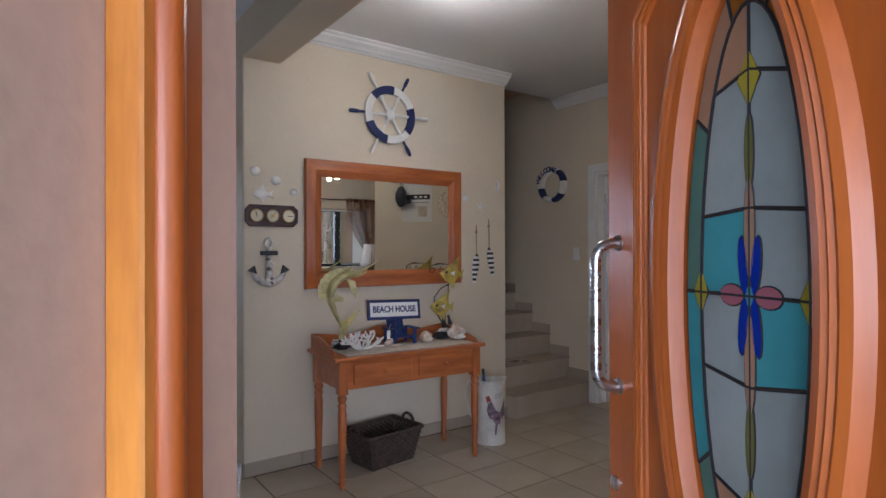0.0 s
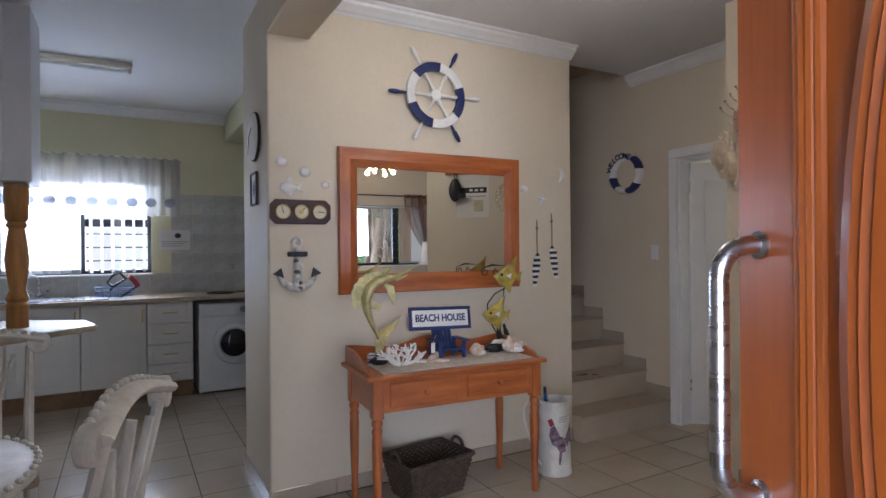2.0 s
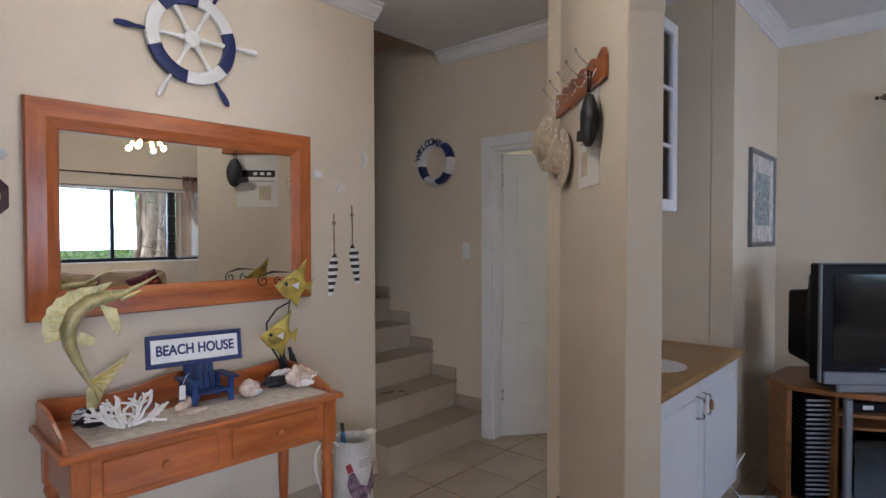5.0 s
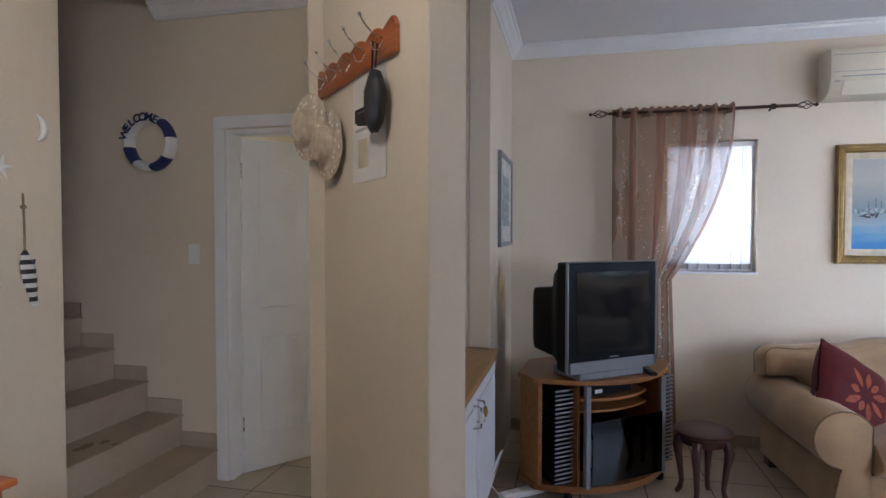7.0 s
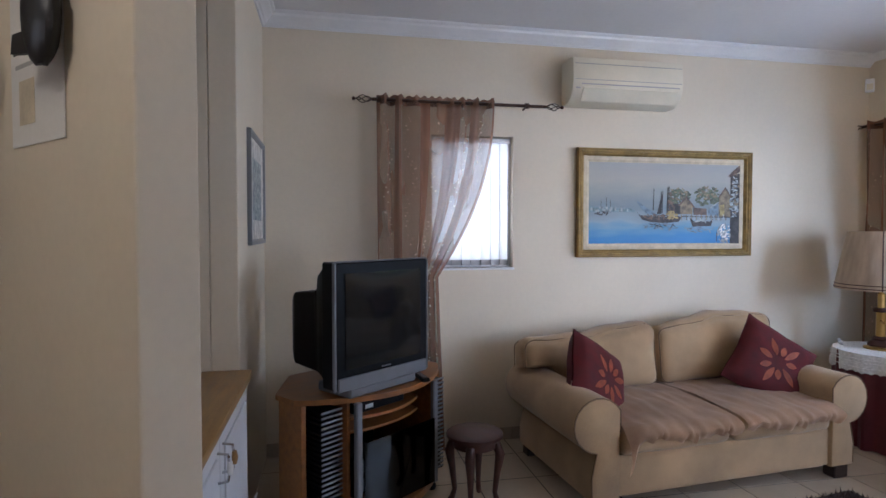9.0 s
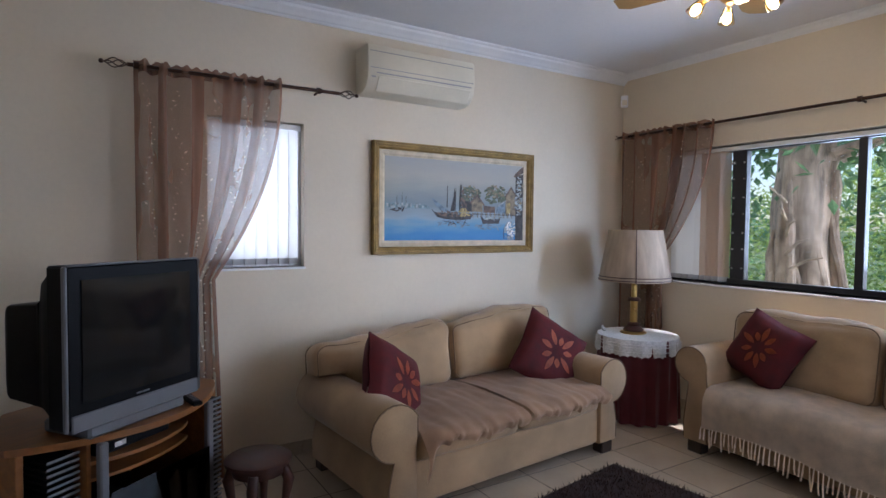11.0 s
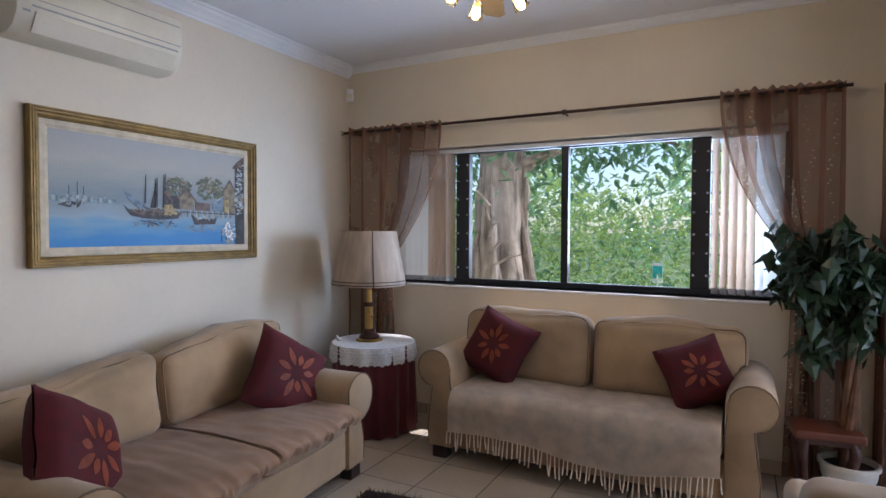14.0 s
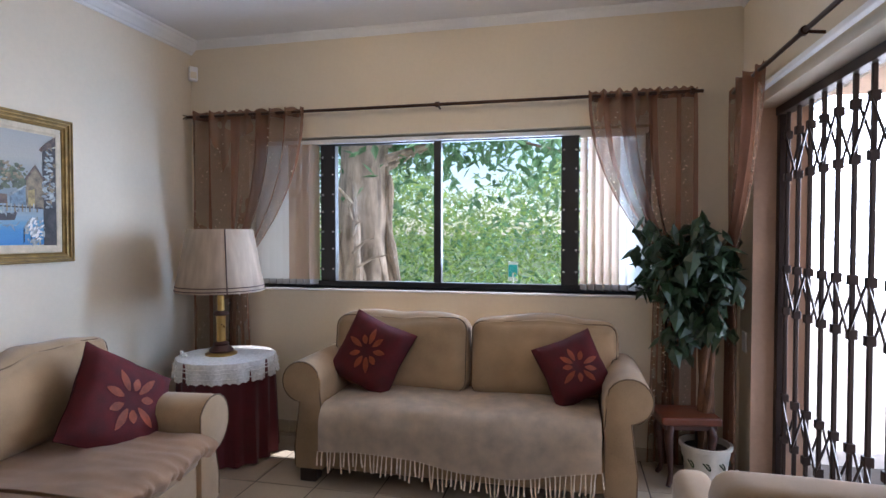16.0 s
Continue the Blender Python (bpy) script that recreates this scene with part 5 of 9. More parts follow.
part("base", box(0.08, TVW - 0.08, 0.0, 0.24, 0, 0.05, 0.01), M_SILVER, tv, "silver base")
rem = thing("remote_control", "black remote control on the TV stand", "remote control", pose(5.0, 1.30, 0.66, 0, 0, -80))
part("body", box(-0.022, 0.022, -0.085, 0.085, 0, 0.02, 0.006), M_TVB, rem)
for k in range(5):
    part("key", box(-0.012, 0.012, -0.06 + k * 0.024, -0.048 + k * 0.024, 0.02, 0.0225, 0.001), M_SILVER, rem)

# ---- stools ----


def stool(m, label, r=0.148, h=0.39, square=False):
    s = thing("stool", label, "stool", m, "dark wooden stools")
    if square:
        part("top", box(-r, r, -r * 0.8, r * 0.8, h - 0.045, h, 0.012, seg=3), M_STOOL, s)
        part("apron", box(-r + 0.02, r - 0.02, -r * 0.8 + 0.02, r * 0.8 - 0.02, h - 0.075, h - 0.046, 0.004), M_DARKWOOD, s)
    else:
        part("top", lathe([(r - 0.02, h - 0.03), (r, h - 0.022), (r, h - 0.008), (r - 0.012, h), (0.02, h + 0.004)], 32), M_DARKWOOD, s, "", True)
        part("apron", lathe([(r - 0.035, h - 0.075), (r - 0.03, h - 0.031)], 28), M_DARKWOOD, s, "", True)
    for k in range(4):
        a = math.pi / 4 + k * math.pi / 2
        q = 0.112 if not square else 0.145
        cx, cy = q * math.cos(a), q * math.sin(a) * (0.85 if square else 1)
        ox, oy = math.cos(a), math.sin(a)
        pts = [(cx, cy, h - 0.05), (cx + 0.022 * ox, cy + 0.022 * oy, h - 0.11), (cx + 0.008 * ox, cy + 0.008 * oy, h * 0.5), (cx - 0.006 * ox, cy - 0.006 * oy, h * 0.2), (cx + 0.006 * ox, cy + 0.006 * oy, 0.035), (cx + 0.022 * ox, cy + 0.022 * oy, 0.013)]
        part("leg", tube(pts, [0.022, 0.026, 0.018, 0.013, 0.015, 0.0128], 10), M_DARKWOOD, s, "", True)
    return s


M_STOOL = mat("red_brown_stool_top", (0.13, 0.032, 0.014), 0.35, 0.2, 5, 0.05, 40, stretch=(1, 7, 7), coat=0.3)
stool(pose(4.93, 1.03, 0, 0, 0, 20), "small round dark wooden stool with cabriole legs")
stool(pose(2.475, -2.08, 0, 0, 0, 8), "small dark wooden stool with a red-brown top beside the plant", 0.16, 0.40, True)

# ---- rug ----
M_RUG = mat("dark_brown_shag", (0.030, 0.014, 0.012), 0.98, 0.3, 30, 0.4, 200)
rug = thing("rug", "dark brown shaggy rug on the tiles", "rug", pose(3.98, -0.62, 0, 0, 0, 9))
part("backing", box(-0.62, 0.62, -0.50, 0.50, 0.001, 0.008), M_RUG, rug)
rr = random.Random(9)
pile = bmesh.new()
for k in range(9000):
    x, y = rr.uniform(-0.63, 0.63), rr.uniform(-0.51, 0.51)
    a, L = rr.uniform(0, 6.28), rr.uniform(0.012, 0.03)
    w = 0.0028
    dx, dy = math.cos(a), math.sin(a)
    v = [pile.verts.new((x - w * dy, y + w * dx, 0.006)), pile.verts.new((x + w * dy, y - w * dx, 0.006)), pile.verts.new((x + dx * L * 0.7, y + dy * L * 0.7, 0.008 + L * 0.8))]
    pile.faces.new(v)
pl = part("shag", pile, M_RUG, rug)
tagged(pl, kind="stuff")

# ---- living room: windows, blinds, curtains ----
M_BLIND = sheer("white_blind_slat", (0.80, 0.78, 0.74), 0.06)
M_BLIND2 = sheer("tan_blind_slat", (0.50, 0.36, 0.26), 0.08)
M_CURT = sheer("brown_sheer_curtain", (0.24, 0.110, 0.064), 0.24)
M_CURT2 = sheer("pale_brown_sheer_curtain", (0.31, 0.175, 0.105), 0.40)
M_STITCH = mat("pale_embroidery_thread", (0.72, 0.62, 0.48), 0.6, 0.1, 30, 0.1, 120)
M_ROD = mat("dark_bronze", (0.055, 0.028, 0.018), 0.4, 0.15, 10, 0.05, 60, metal=0.7)
M_GREYW = mat("grey_weight", (0.35, 0.34, 0.33), 0.5, 0.05, 10, 0.05, 60)


def window(name, label, x0, x1, z0, z1, posts, m, fw=0.045, bars=(), metal=None):
    """Aluminium window in local xz with upright posts; panes between them."""
    w = tagged(thing(name, label, "window", m), kind="structure")
    metal = metal or M_BLACK
    part("frame_head", box(x0, x1, 0, 0.05, z1 - fw, z1, 0.003), metal, w)
    part("frame_sill", box(x0, x1, 0, 0.05, z0, z0 + fw, 0.003), metal, w)
    edges = sorted([(x0, x0 + fw), (x1 - fw, x1), *posts])
    for a, c in edges:
        part("post", box(a, c, -0.004, 0.054, z0 + fw, z1 - fw, 0.003), metal, w)
    for (a, c), (d, e) in zip(edges, edges[1:]):
        g = part("pane", box(c, d, 0.022, 0.026, z0 + fw, z1 - fw), M_GLASS, w, "clear glass")
        g.visible_shadow = False
    for a, c, zz in bars:
        for z in zz:
            part("burglar_bar", box(a, c, 0.012, 0.020, z - 0.006, z + 0.006), M_BLACK, w, "black burglar bar")
    return w


bz = [1.02 + 0.13 * k for k in range(1, 8)]
window("window_1", "wide black aluminium sliding window with a garden view", 2.62, 5.33, 1.022, 2.058, [(3.055, 3.165), (3.955, 4.005), (4.715, 4.825)], pose(0, -2.47, 0), bars=((2.665, 3.055, bz), (4.825, 5.285, bz)))
for x in (3.072, 3.148, 4.732, 4.808):
    for k, z in enumerate(bz):
        part("bolt", lathe([(0.008, 0), (0.007, 0.005), (0.003, 0.007)], 10, m=pose(x, 0.054, z + 0.01 * (k % 2), -90)), M_STEEL, bpy.data.objects["window_1"])
window("window_2", "small white-lit side window with vertical blinds", 0.54, 1.10, 1.182, 2.058, [], Matrix(((0, -1, 0, 5.90), (1, 0, 0, 0), (0, 0, 1, 0), (0, 0, 0, 1))), 0.02, metal=M_TRIM)
structure("sill", box(2.60, 5.35, -2.515, -2.322, 1.004, 1.020, 0.003), M_TRIM, "white painted window sill", "sill")
structure("sill", box(5.785, 5.935, 0.53, 1.11, 1.165, 1.180, 0.003), M_TRIM, "white painted window sill", "sill")


def blind(name, label, x0, x1, z0, z1, n, m, material, turn, head, pale=()):
    e = thing(name, label, "blind", m, "vertical blinds")
    part("head_rail", box(head[0], head[1], -0.02, 0.02, z1, z1 + 0.03, 0.002), M_TRIM, e, "white head rail")
    for k in range(n):
        x = x0 + (x1 - x0) * (k + 0.5) / n
        mm = pose(x, 0, 0, 0, 0, turn + 3 * math.sin(k * 1.7))
        b = bmesh.new()
        rows = [[b.verts.new((-0.043 + 0.086 * i / 4, 0.004 * (1 - (i / 2 - 1) ** 2), z)) for i in range(5)] for z in (z0, z1)]
        for i in range(4):
            b.faces.new((rows[0][i], rows[0][i + 1], rows[1][i + 1], rows[1][i]))
        bmesh.ops.transform(b, matrix=mm, verts=b.verts)
        part("slat", b, M_BLIND if k in pale else material, e, "", True)
        part("slat_weight", box(-0.043, 0.043, -0.004, 0.006, z0 - 0.004, z0 + 0.032, m=mm), M_GREYW, e)


WM = Matrix(((0, -1, 0, 5.84), (1, 0, 0, 0), (0, 0, 1, 0), (0, 0, 0, 1)))
blind("vertical_blind", "closed white vertical blind in the small window", 0.555, 1.09, 1.20, 2.02, 8, WM, M_BLIND, 28, (0.55, 1.09))
# The slats listed last are coloured white in place of strong backlight.
blind("vertical_blind", "tan vertical blind pushed to the window side, some slats coloured as if backlit", 4.84, 5.30, 1.045, 2.02, 9, pose(0, -2.40, 0), M_BLIND2, 58, (2.64, 5.31), (4, 5, 6, 7, 8))
blind("vertical_blind", "tan vertical blind pushed to the window side, some slats coloured as if backlit", 2.66, 3.05, 1.045, 2.00, 8, pose(0, -2.40, 0), M_BLIND2, -58, (2.66, 3.05), (0, 1, 2))


def rod(label, a, c, z, m, brackets, finials=(True, True)):
    e = thing("curtain_rod", label, "curtain rod", m, "curtain rods")
    part("pole", tube([(a, 0, z), (c, 0, z)], 0.0105, 10), M_ROD, e, "", True)
    for x in brackets:
        part("bracket", tube([(x, 0, z), (x, 0.03, z - 0.005), (x, 0.075, z - 0.01)], 0.007, 8), M_ROD, e)
        part("bracket_ring", lathe([(0.018, -0.012), (0.018, 0.012)], 14, m=pose(x, 0, z, 0, 90, 0)), M_ROD, e)
    for x, s, on in ((a, -1, finials[0]), (c, 1, finials[1])):
        if not on:
            continue
        for k in range(4):
            pts = [(x + s * (0.10 * i / 8), 0.024 * math.sin(math.pi * i / 8) * math.cos(k * math.pi / 2 + i * 0.35), z + 0.024 * math.sin(math.pi * i / 8) * math.sin(k * math.pi / 2 + i * 0.35)) for i in range(9)]
            part("finial_wire", tube(pts, 0.0032, 5), M_ROD, e)
        part("finial_ball", ellipsoid(0.012, 0.012, 0.012, m=pose(x + s * 0.112, 0, z), seg=10, rings=8), M_ROD, e, "", True)
    return e


RX = Matrix(((0, 1, 0, 5.635), (-1, 0, 0, 0), (0, 0, 1, 0), (0, 0, 0, 1)))  # local x runs to world -y, local y out to +x
rod("dark bronze curtain rod with basket finials over the small window", -1.50, -0.37, 2.237, RX @ pose(0, 0, 0), [-1.46, -0.50])
RW = Matrix(((-1, 0, 0, 0), (0, -1, 0, -2.25), (0, 0, 1, 0), (0, 0, 0, 1)))
rod("long dark bronze curtain rod with basket finials over the wide window", -5.76, -2.36, 2.222, RW, [-5.68, -3.94, -2.42], (True, False))
RG = Matrix(((0, -1, 0, 2.215), (1, 0, 0, 0), (0, 0, 1, 0), (0, 0, 0, 1)))
rod("dark bronze curtain rod above the gate", -2.20, -0.35, 2.19, RG, [-2.1, -1.2, -0.5], (False, True))
track = thing("curtain_track", "white metal curtain track above the gate", "curtain track", RG)
part("rail", box(-2.10, -0.45, 0.02, 0.05, 2.105, 2.13, 0.003), M_TRIM, track)


def curtain(label, outer, inn, tie, zt, ztop, zbot, m, folds=9, seed=0, split=0.35, gather=0.22):
    """Tied-back sheer: the outer edge hangs straight, the inner edge sweeps to the tie. Local x along the rod."""
    e = thing("curtain", label, "curtain", m, "sheer curtains")
    na, nd, W, hold = folds * 12, 48, inn - outer, split * 0.6

    def at(s, z, off=0.0):
        w = min(1, max(0, (ztop - z) / (ztop - zt)))
        top = outer + W * s
        f = max(0, (s - hold) / (1 - hold))
        ease = min(1, f * 4)
        goal = top + (tie + W * gather * (f - 1) - top) * ease
        x = top + (goal - top) * w ** 2.05
        if z < zt:
            x += 0.12 * W * (f - 0.5) * ease * (zt - z) / zt
        a = 0.042 * (1 - 0.30 * w) * (0.55 + 0.45 * math.sin(7.3 * s + seed))
        ph = 2 * math.pi * folds * (s + 0.022 * math.sin(9 * s + seed))
        y = a * math.sin(ph + 0.5 * math.sin(seed + 3 * w)) + 0.007 * math.sin(5 * s * folds + seed + 2 * w)
        return Vector((x + 0.35 * a * math.cos(ph) * w, y - off, z - 0.012 * w * math.sin(3 * s) * (1 - w)))

    bands = ((0.0, 0.03, 0), (0.03, 0.15, 1), (0.15, 0.19, 0), (0.19, 0.36, 1), (0.36, 0.44, 0), (0.44, 0.57, 1), (0.57, 0.70, 0), (0.70, 0.80, 1), (0.80, 0.86, 0), (0.86, 0.97, 1), (0.97, 1.0, 0))
    rs = random.Random(seed)
    st_ = bmesh.new()
    for s0, s1, pale in bands:
        b = bmesh.new()
        k0, k1 = round(s0 * na), round(s1 * na)
        g = [[b.verts.new(at(k / na, ztop + (zbot - ztop) * i / nd)) for k in range(k0, k1 + 1)] for i in range(nd + 1)]
        for p, q in zip(g, g[1:]):
            for k in range(len(p) - 1):
                b.faces.new((p[k], p[k + 1], q[k + 1], q[k]))
        part("pale_panel" if pale else "brown_panel", b, M_CURT2 if pale else M_CURT, e, "pale embroidered sheer" if pale else "brown sheer", True)
        if not pale:
            continue
        # trailing sprigs of small stitched leaves
        z, c, side = ztop - 0.08, (s0 + s1) / 2, 1
        while z > max(zbot, 0.25):
            sc = c + (s1 - s0) * 0.22 * math.sin(13 * z + seed + 9 * c)
            z -= rs.uniform(0.018, 0.034)
            if rs.random() < 0.22:
                z -= 0.03
            side = -side
            r = rs.uniform(0.005, 0.009)
            p = at(sc + side * 0.012, z, 0.005)
            dx, dz = side * r * rs.uniform(0.5, 1.1), r * rs.uniform(-0.2, 1.0)
            n = Vector((-dz, 0, dx)) * 0.45
            t = Vector((dx, 0, dz))
            st_.faces.new([st_.verts.new(v) for v in (p - t, p + n, p + t, p - n)])
    tagged(part("embroidery", st_, M_STITCH, e, "pale stitched leaf sprigs"), kind="stuff")
    hb = bmesh.new()
    n = folds * 12
    row = [at(k / n, ztop) for k in range(n + 1)]
    lo = [hb.verts.new(v + Vector((0, 0, -0.035))) for v in row]
    hi = [hb.verts.new(v + Vector((0, 0, 0.026 + 0.007 * math.sin(k * 0.9 + seed)))) for k, v in enumerate(row)]
    for k in range(n):
        hb.faces.new((lo[k], lo[k + 1], hi[k + 1], hi[k]))
    part("heading", hb, M_CURT, e, "gathered brown heading", True)
    return e


curtain("brown embroidered sheer curtain tied back at the small window", -1.47, -0.72, -1.10, 1.14, 2.24, 0.03, RX, 9, seed=1, split=0.42)
curtain("brown embroidered sheer curtain tied back behind the lamp", -5.74, -4.86, -5.30, 1.20, 2.225, 0.03, RW, 9, seed=2, split=0.55)
curtain("brown embroidered sheer curtain tied back behind the plant", -2.39, -3.005, -2.62, 1.28, 2.225, 0.03, RW, 8, seed=3, split=0.45)
curtain("brown embroidered sheer curtain beside the gate", -2.24, -1.66, -2.12, 1.30, 2.19, 0.03, RG, 6, seed=4, split=0.3)

# ---- air conditioner, painting, small picture, sensor ----
M_ACW = mat("ivory_plastic", (0.70, 0.64, 0.50), 0.4, 0.04, 4, 0.03, 60)
acu = thing("air_conditioner", "ivory wall-mounted air conditioner unit", "air conditioner", Matrix(((0, -1, 0, 5.79), (1, 0, 0, -0.20), (0, 0, 1, 2.275), (0, 0, 0, 1))))
prof = [(0.0, 0.0), (0.10, -0.0), (0.155, 0.025), (0.19, 0.075), (0.20, 0.14), (0.195, 0.27), (0.18, 0.29), (0.0, 0.29)]
b = bmesh.new()
ends = [[b.verts.new((x, y, z)) for y, z in prof] for x in (-0.40, 0.40)]
for k in range(len(prof)):
    q = (k + 1) % len(prof)
    b.faces.new((ends[0][k], ends[0][q], ends[1][q], ends[1][k]))
b.faces.new(ends[0])
b.faces.new(ends[1])
bmesh.ops.bevel(b, geom=[e for e in b.edges if abs(e.verts[0].co.x - e.verts[1].co.x) < 1e-6], offset=0.008, segments=2, affect="EDGES", profile=0.5)
part("body", b, M_ACW, acu, "", True)
part("outlet_flap", box(-0.36, 0.33, -0.004, 0.004, -0.048, 0.048, 0.002, m=pose(0, 0.178, 0.052, -32)), M_ACW, acu, "pale outlet flap")
part("outlet_slot", box(-0.37, 0.34, 0.194, 0.200, 0.112, 0.119), M_GREYW, acu)
part("panel_seam", box(-0.385, 0.385, 0.197, 0.2015, 0.142, 0.146), M_GREYW, acu)
part("panel_seam", box(-0.385, 0.385, 0.193, 0.1985, 0.245, 0.249), M_GREYW, acu)
part("indicator", box(0.345, 0.375, 0.187, 0.194, 0.085, 0.095, 0.001), M_GREYW, acu)

M_GILT = mat("antique_gilt", (0.27, 0.175, 0.055), 0.5, 0.25, 16, 0.2, 90, metal=0.6, second=(0.16, 0.10, 0.03))
M_LINEN = mat("cream_slip_linen", (0.58, 0.50, 0.36), 0.8, 0.1, 20, 0.2, 120)
PM = Matrix(((0, 1, 0, 5.788), (-1, 0, 0, -0.595), (0, 0, 1, 1.623), (0, 0, 0, 1)))
paint = thing("painting", "harbour painting in a wide antique gilt frame", "painting", PM @ pose(0, 0, 0))
GROOVES = [(0, 0.0), (0, 0.8), (0.08, 1.0), (0.18, 0.98), (0.22, 0.84), (0.30, 0.82), (0.34, 0.94), (0.46, 0.92), (0.50, 0.72), (0.60, 0.66), (0.64, 0.74), (0.78, 0.70), (0.86, 0.50), (1, 0.40), (1, 0)]
for k in range(4):
    part("frame_side", mitred(1.365, 0.755, 0.050, 0.046, k, GROOVES), M_GILT, paint, "", False)
    part("dark_line", mitred(1.345, 0.735, 0.006, 0.0405, k), M_PIPING, paint, "dark brown line")
    part("dark_line", mitred(1.308, 0.698, 0.005, 0.0325, k), M_PIPING, paint)
    part("slip", mitred(1.262, 0.652, 0.044, 0.016, k), M_LINEN, paint, "cream linen slip")


def canvas_material():
    m = mat("painted_canvas", (0.4, 0.5, 0.55), 0.6, 0.1, 5, 0.3, 140)
    n, l = m.node_tree.nodes, m.node_tree.links
    tc, sx, ra = n.new("ShaderNodeTexCoord"), n.new("ShaderNodeSeparateXYZ"), n.new("ShaderNodeValToRGB")
    l.new(tc.outputs["Object"], sx.inputs[0])
    ns = n.new("ShaderNodeTexNoise")
    ns.inputs["Scale"].default_value, ns.inputs["Detail"].default_value = 7, 6
    mp = n.new("ShaderNodeMapping")
    mp.inputs["Scale"].default_value = (0.5, 1, 2.2)
    l.new(tc.outputs["Object"], mp.inputs[0])
    l.new(mp.outputs[0], ns.inputs["Vector"])
    ad = n.new("ShaderNodeMath")
    ad.operation = "MULTIPLY_ADD"
    ad.inputs[1].default_value = 0.16
    l.new(ns.outputs["Fac"], ad.inputs[0])
    l.new(sx.outputs["Z"], ad.inputs[2])
    mr = n.new("ShaderNodeMapRange")
    mr.inputs["From Min"].default_value, mr.inputs["From Max"].default_value = -0.21, 0.37
    l.new(ad.outputs[0], mr.inputs[0])
    l.new(mr.outputs[0], ra.inputs[0])
    cr = ra.color_ramp
    stops = [(0.0, (0.035, 0.19, 0.47)), (0.10, (0.05, 0.22, 0.47)), (0.19, (0.13, 0.30, 0.46)), (0.27, (0.26, 0.35, 0.42)), (0.36, (0.25, 0.31, 0.34)), (0.46, (0.20, 0.25, 0.27)), (0.60, (0.28, 0.31, 0.30)), (0.78, (0.39, 0.375, 0.33)), (1.0, (0.34, 0.345, 0.335))]
    cr.elements[0].position, cr.elements[1].position = 0, 1
    cr.elements[0].color, cr.elements[1].color = (*stops[0][1], 1), (*stops[-1][1], 1)
    for p, c in stops[1:-1]:
        cr.elements.new(p).color = (*c, 1)
    l.new(ra.outputs[0], n["Principled BSDF"].inputs["Base Color"])
    return m


M_PDARK = mat("painted_dark_brown", (0.045, 0.040, 0.038), 0.6, 0.5, 30, 0.3, 140, second=(0.012, 0.012, 0.014))
M_PHOUSE = mat("painted_ochre", (0.22, 0.17, 0.10), 0.6, 0.5, 26, 0.3, 140, second=(0.05, 0.045, 0.04))
M_PTREE = mat("painted_foliage", (0.10, 0.12, 0.07), 0.6, 0.5, 40, 0.3, 140, second=(0.025, 0.03, 0.025))
M_PHAZE = mat("painted_haze", (0.20, 0.29, 0.32), 0.6, 0.3, 40, 0.3, 140)
M_PROCK = mat("painted_rocks", (0.32, 0.35, 0.34), 0.6, 0.5, 40, 0.3, 140, second=(0.07, 0.09, 0.11))
part("canvas", box(-0.60, 0.60, -0.010, -0.004, -0.295, 0.295), canvas_material(), paint)


def stroke(pts, material, y=-0.0118):
    part("painted_shape", plate(pts, 0.0016, m=pose(0, y, 0)), material, paint)


def blob(cx, cz, a, c, seed, n=18, rough=0.35):
    return [(cx + a * math.cos(2 * math.pi * k / n) * (1 + rough * noise.noise((k * 1.7, seed, 0))), cz + c * math.sin(2 * math.pi * k / n) * (1 + rough * noise.noise((k * 1.3, seed, 5)))) for k in range(n)]


M_PROOF = mat("painted_roof_brown", (0.13, 0.085, 0.06), 0.6, 0.5, 30, 0.3, 140, second=(0.05, 0.04, 0.035))
M_PBLUE = mat("painted_grey_blue", (0.16, 0.22, 0.27), 0.6, 0.5, 30, 0.3, 140, second=(0.07, 0.10, 0.13))
M_PYELL = mat("painted_yellow_ochre", (0.36, 0.27, 0.10), 0.6, 0.5, 30, 0.3, 140, second=(0.15, 0.11, 0.05))
rq = random.Random(31)


def dabs(n, cx, cz, a, c, size, material, y, slim=2.2, lean=0.0):
    """A patch of short brush dabs, one mesh."""
    b = bmesh.new()
    for _ in range(n):
        t, r = rq.uniform(0, 6.28), math.sqrt(rq.random())
        x, z = cx + a * r * math.cos(t), cz + c * r * math.sin(t)
        t, w = lean + rq.gauss(0, 0.6), size * rq.uniform(0.5, 1.2)
        h = w / slim
        pts = [(-w, 0), (-0.4 * w, h), (0.5 * w, 0.8 * h), (w, 0), (0.3 * w, -h), (-0.5 * w, -0.7 * h)]
        yy = y - rq.uniform(0, 0.0006)
        b.faces.new([b.verts.new((x + p * math.cos(t) - q * math.sin(t), yy, z + p * math.sin(t) + q * math.cos(t))) for p, q in pts])
    tagged(part("brushwork", b, material, paint), kind="stuff")


# far town and haze
stroke([(-0.59, -0.062), (-0.585, -0.02), (-0.55, -0.03), (-0.53, -0.028), (-0.50, -0.035), (-0.42, -0.03), (-0.36, -0.04), (-0.28, -0.035), (-0.24, -0.05), (-0.24, -0.062)], M_PHAZE)
dabs(26, -0.44, -0.045, 0.15, 0.016, 0.012, M_PROCK, -0.0120, 1.2, 1.57)
dabs(12, -0.49, -0.075, 0.05, 0.010, 0.018, M_PDARK, -0.0122, 3)
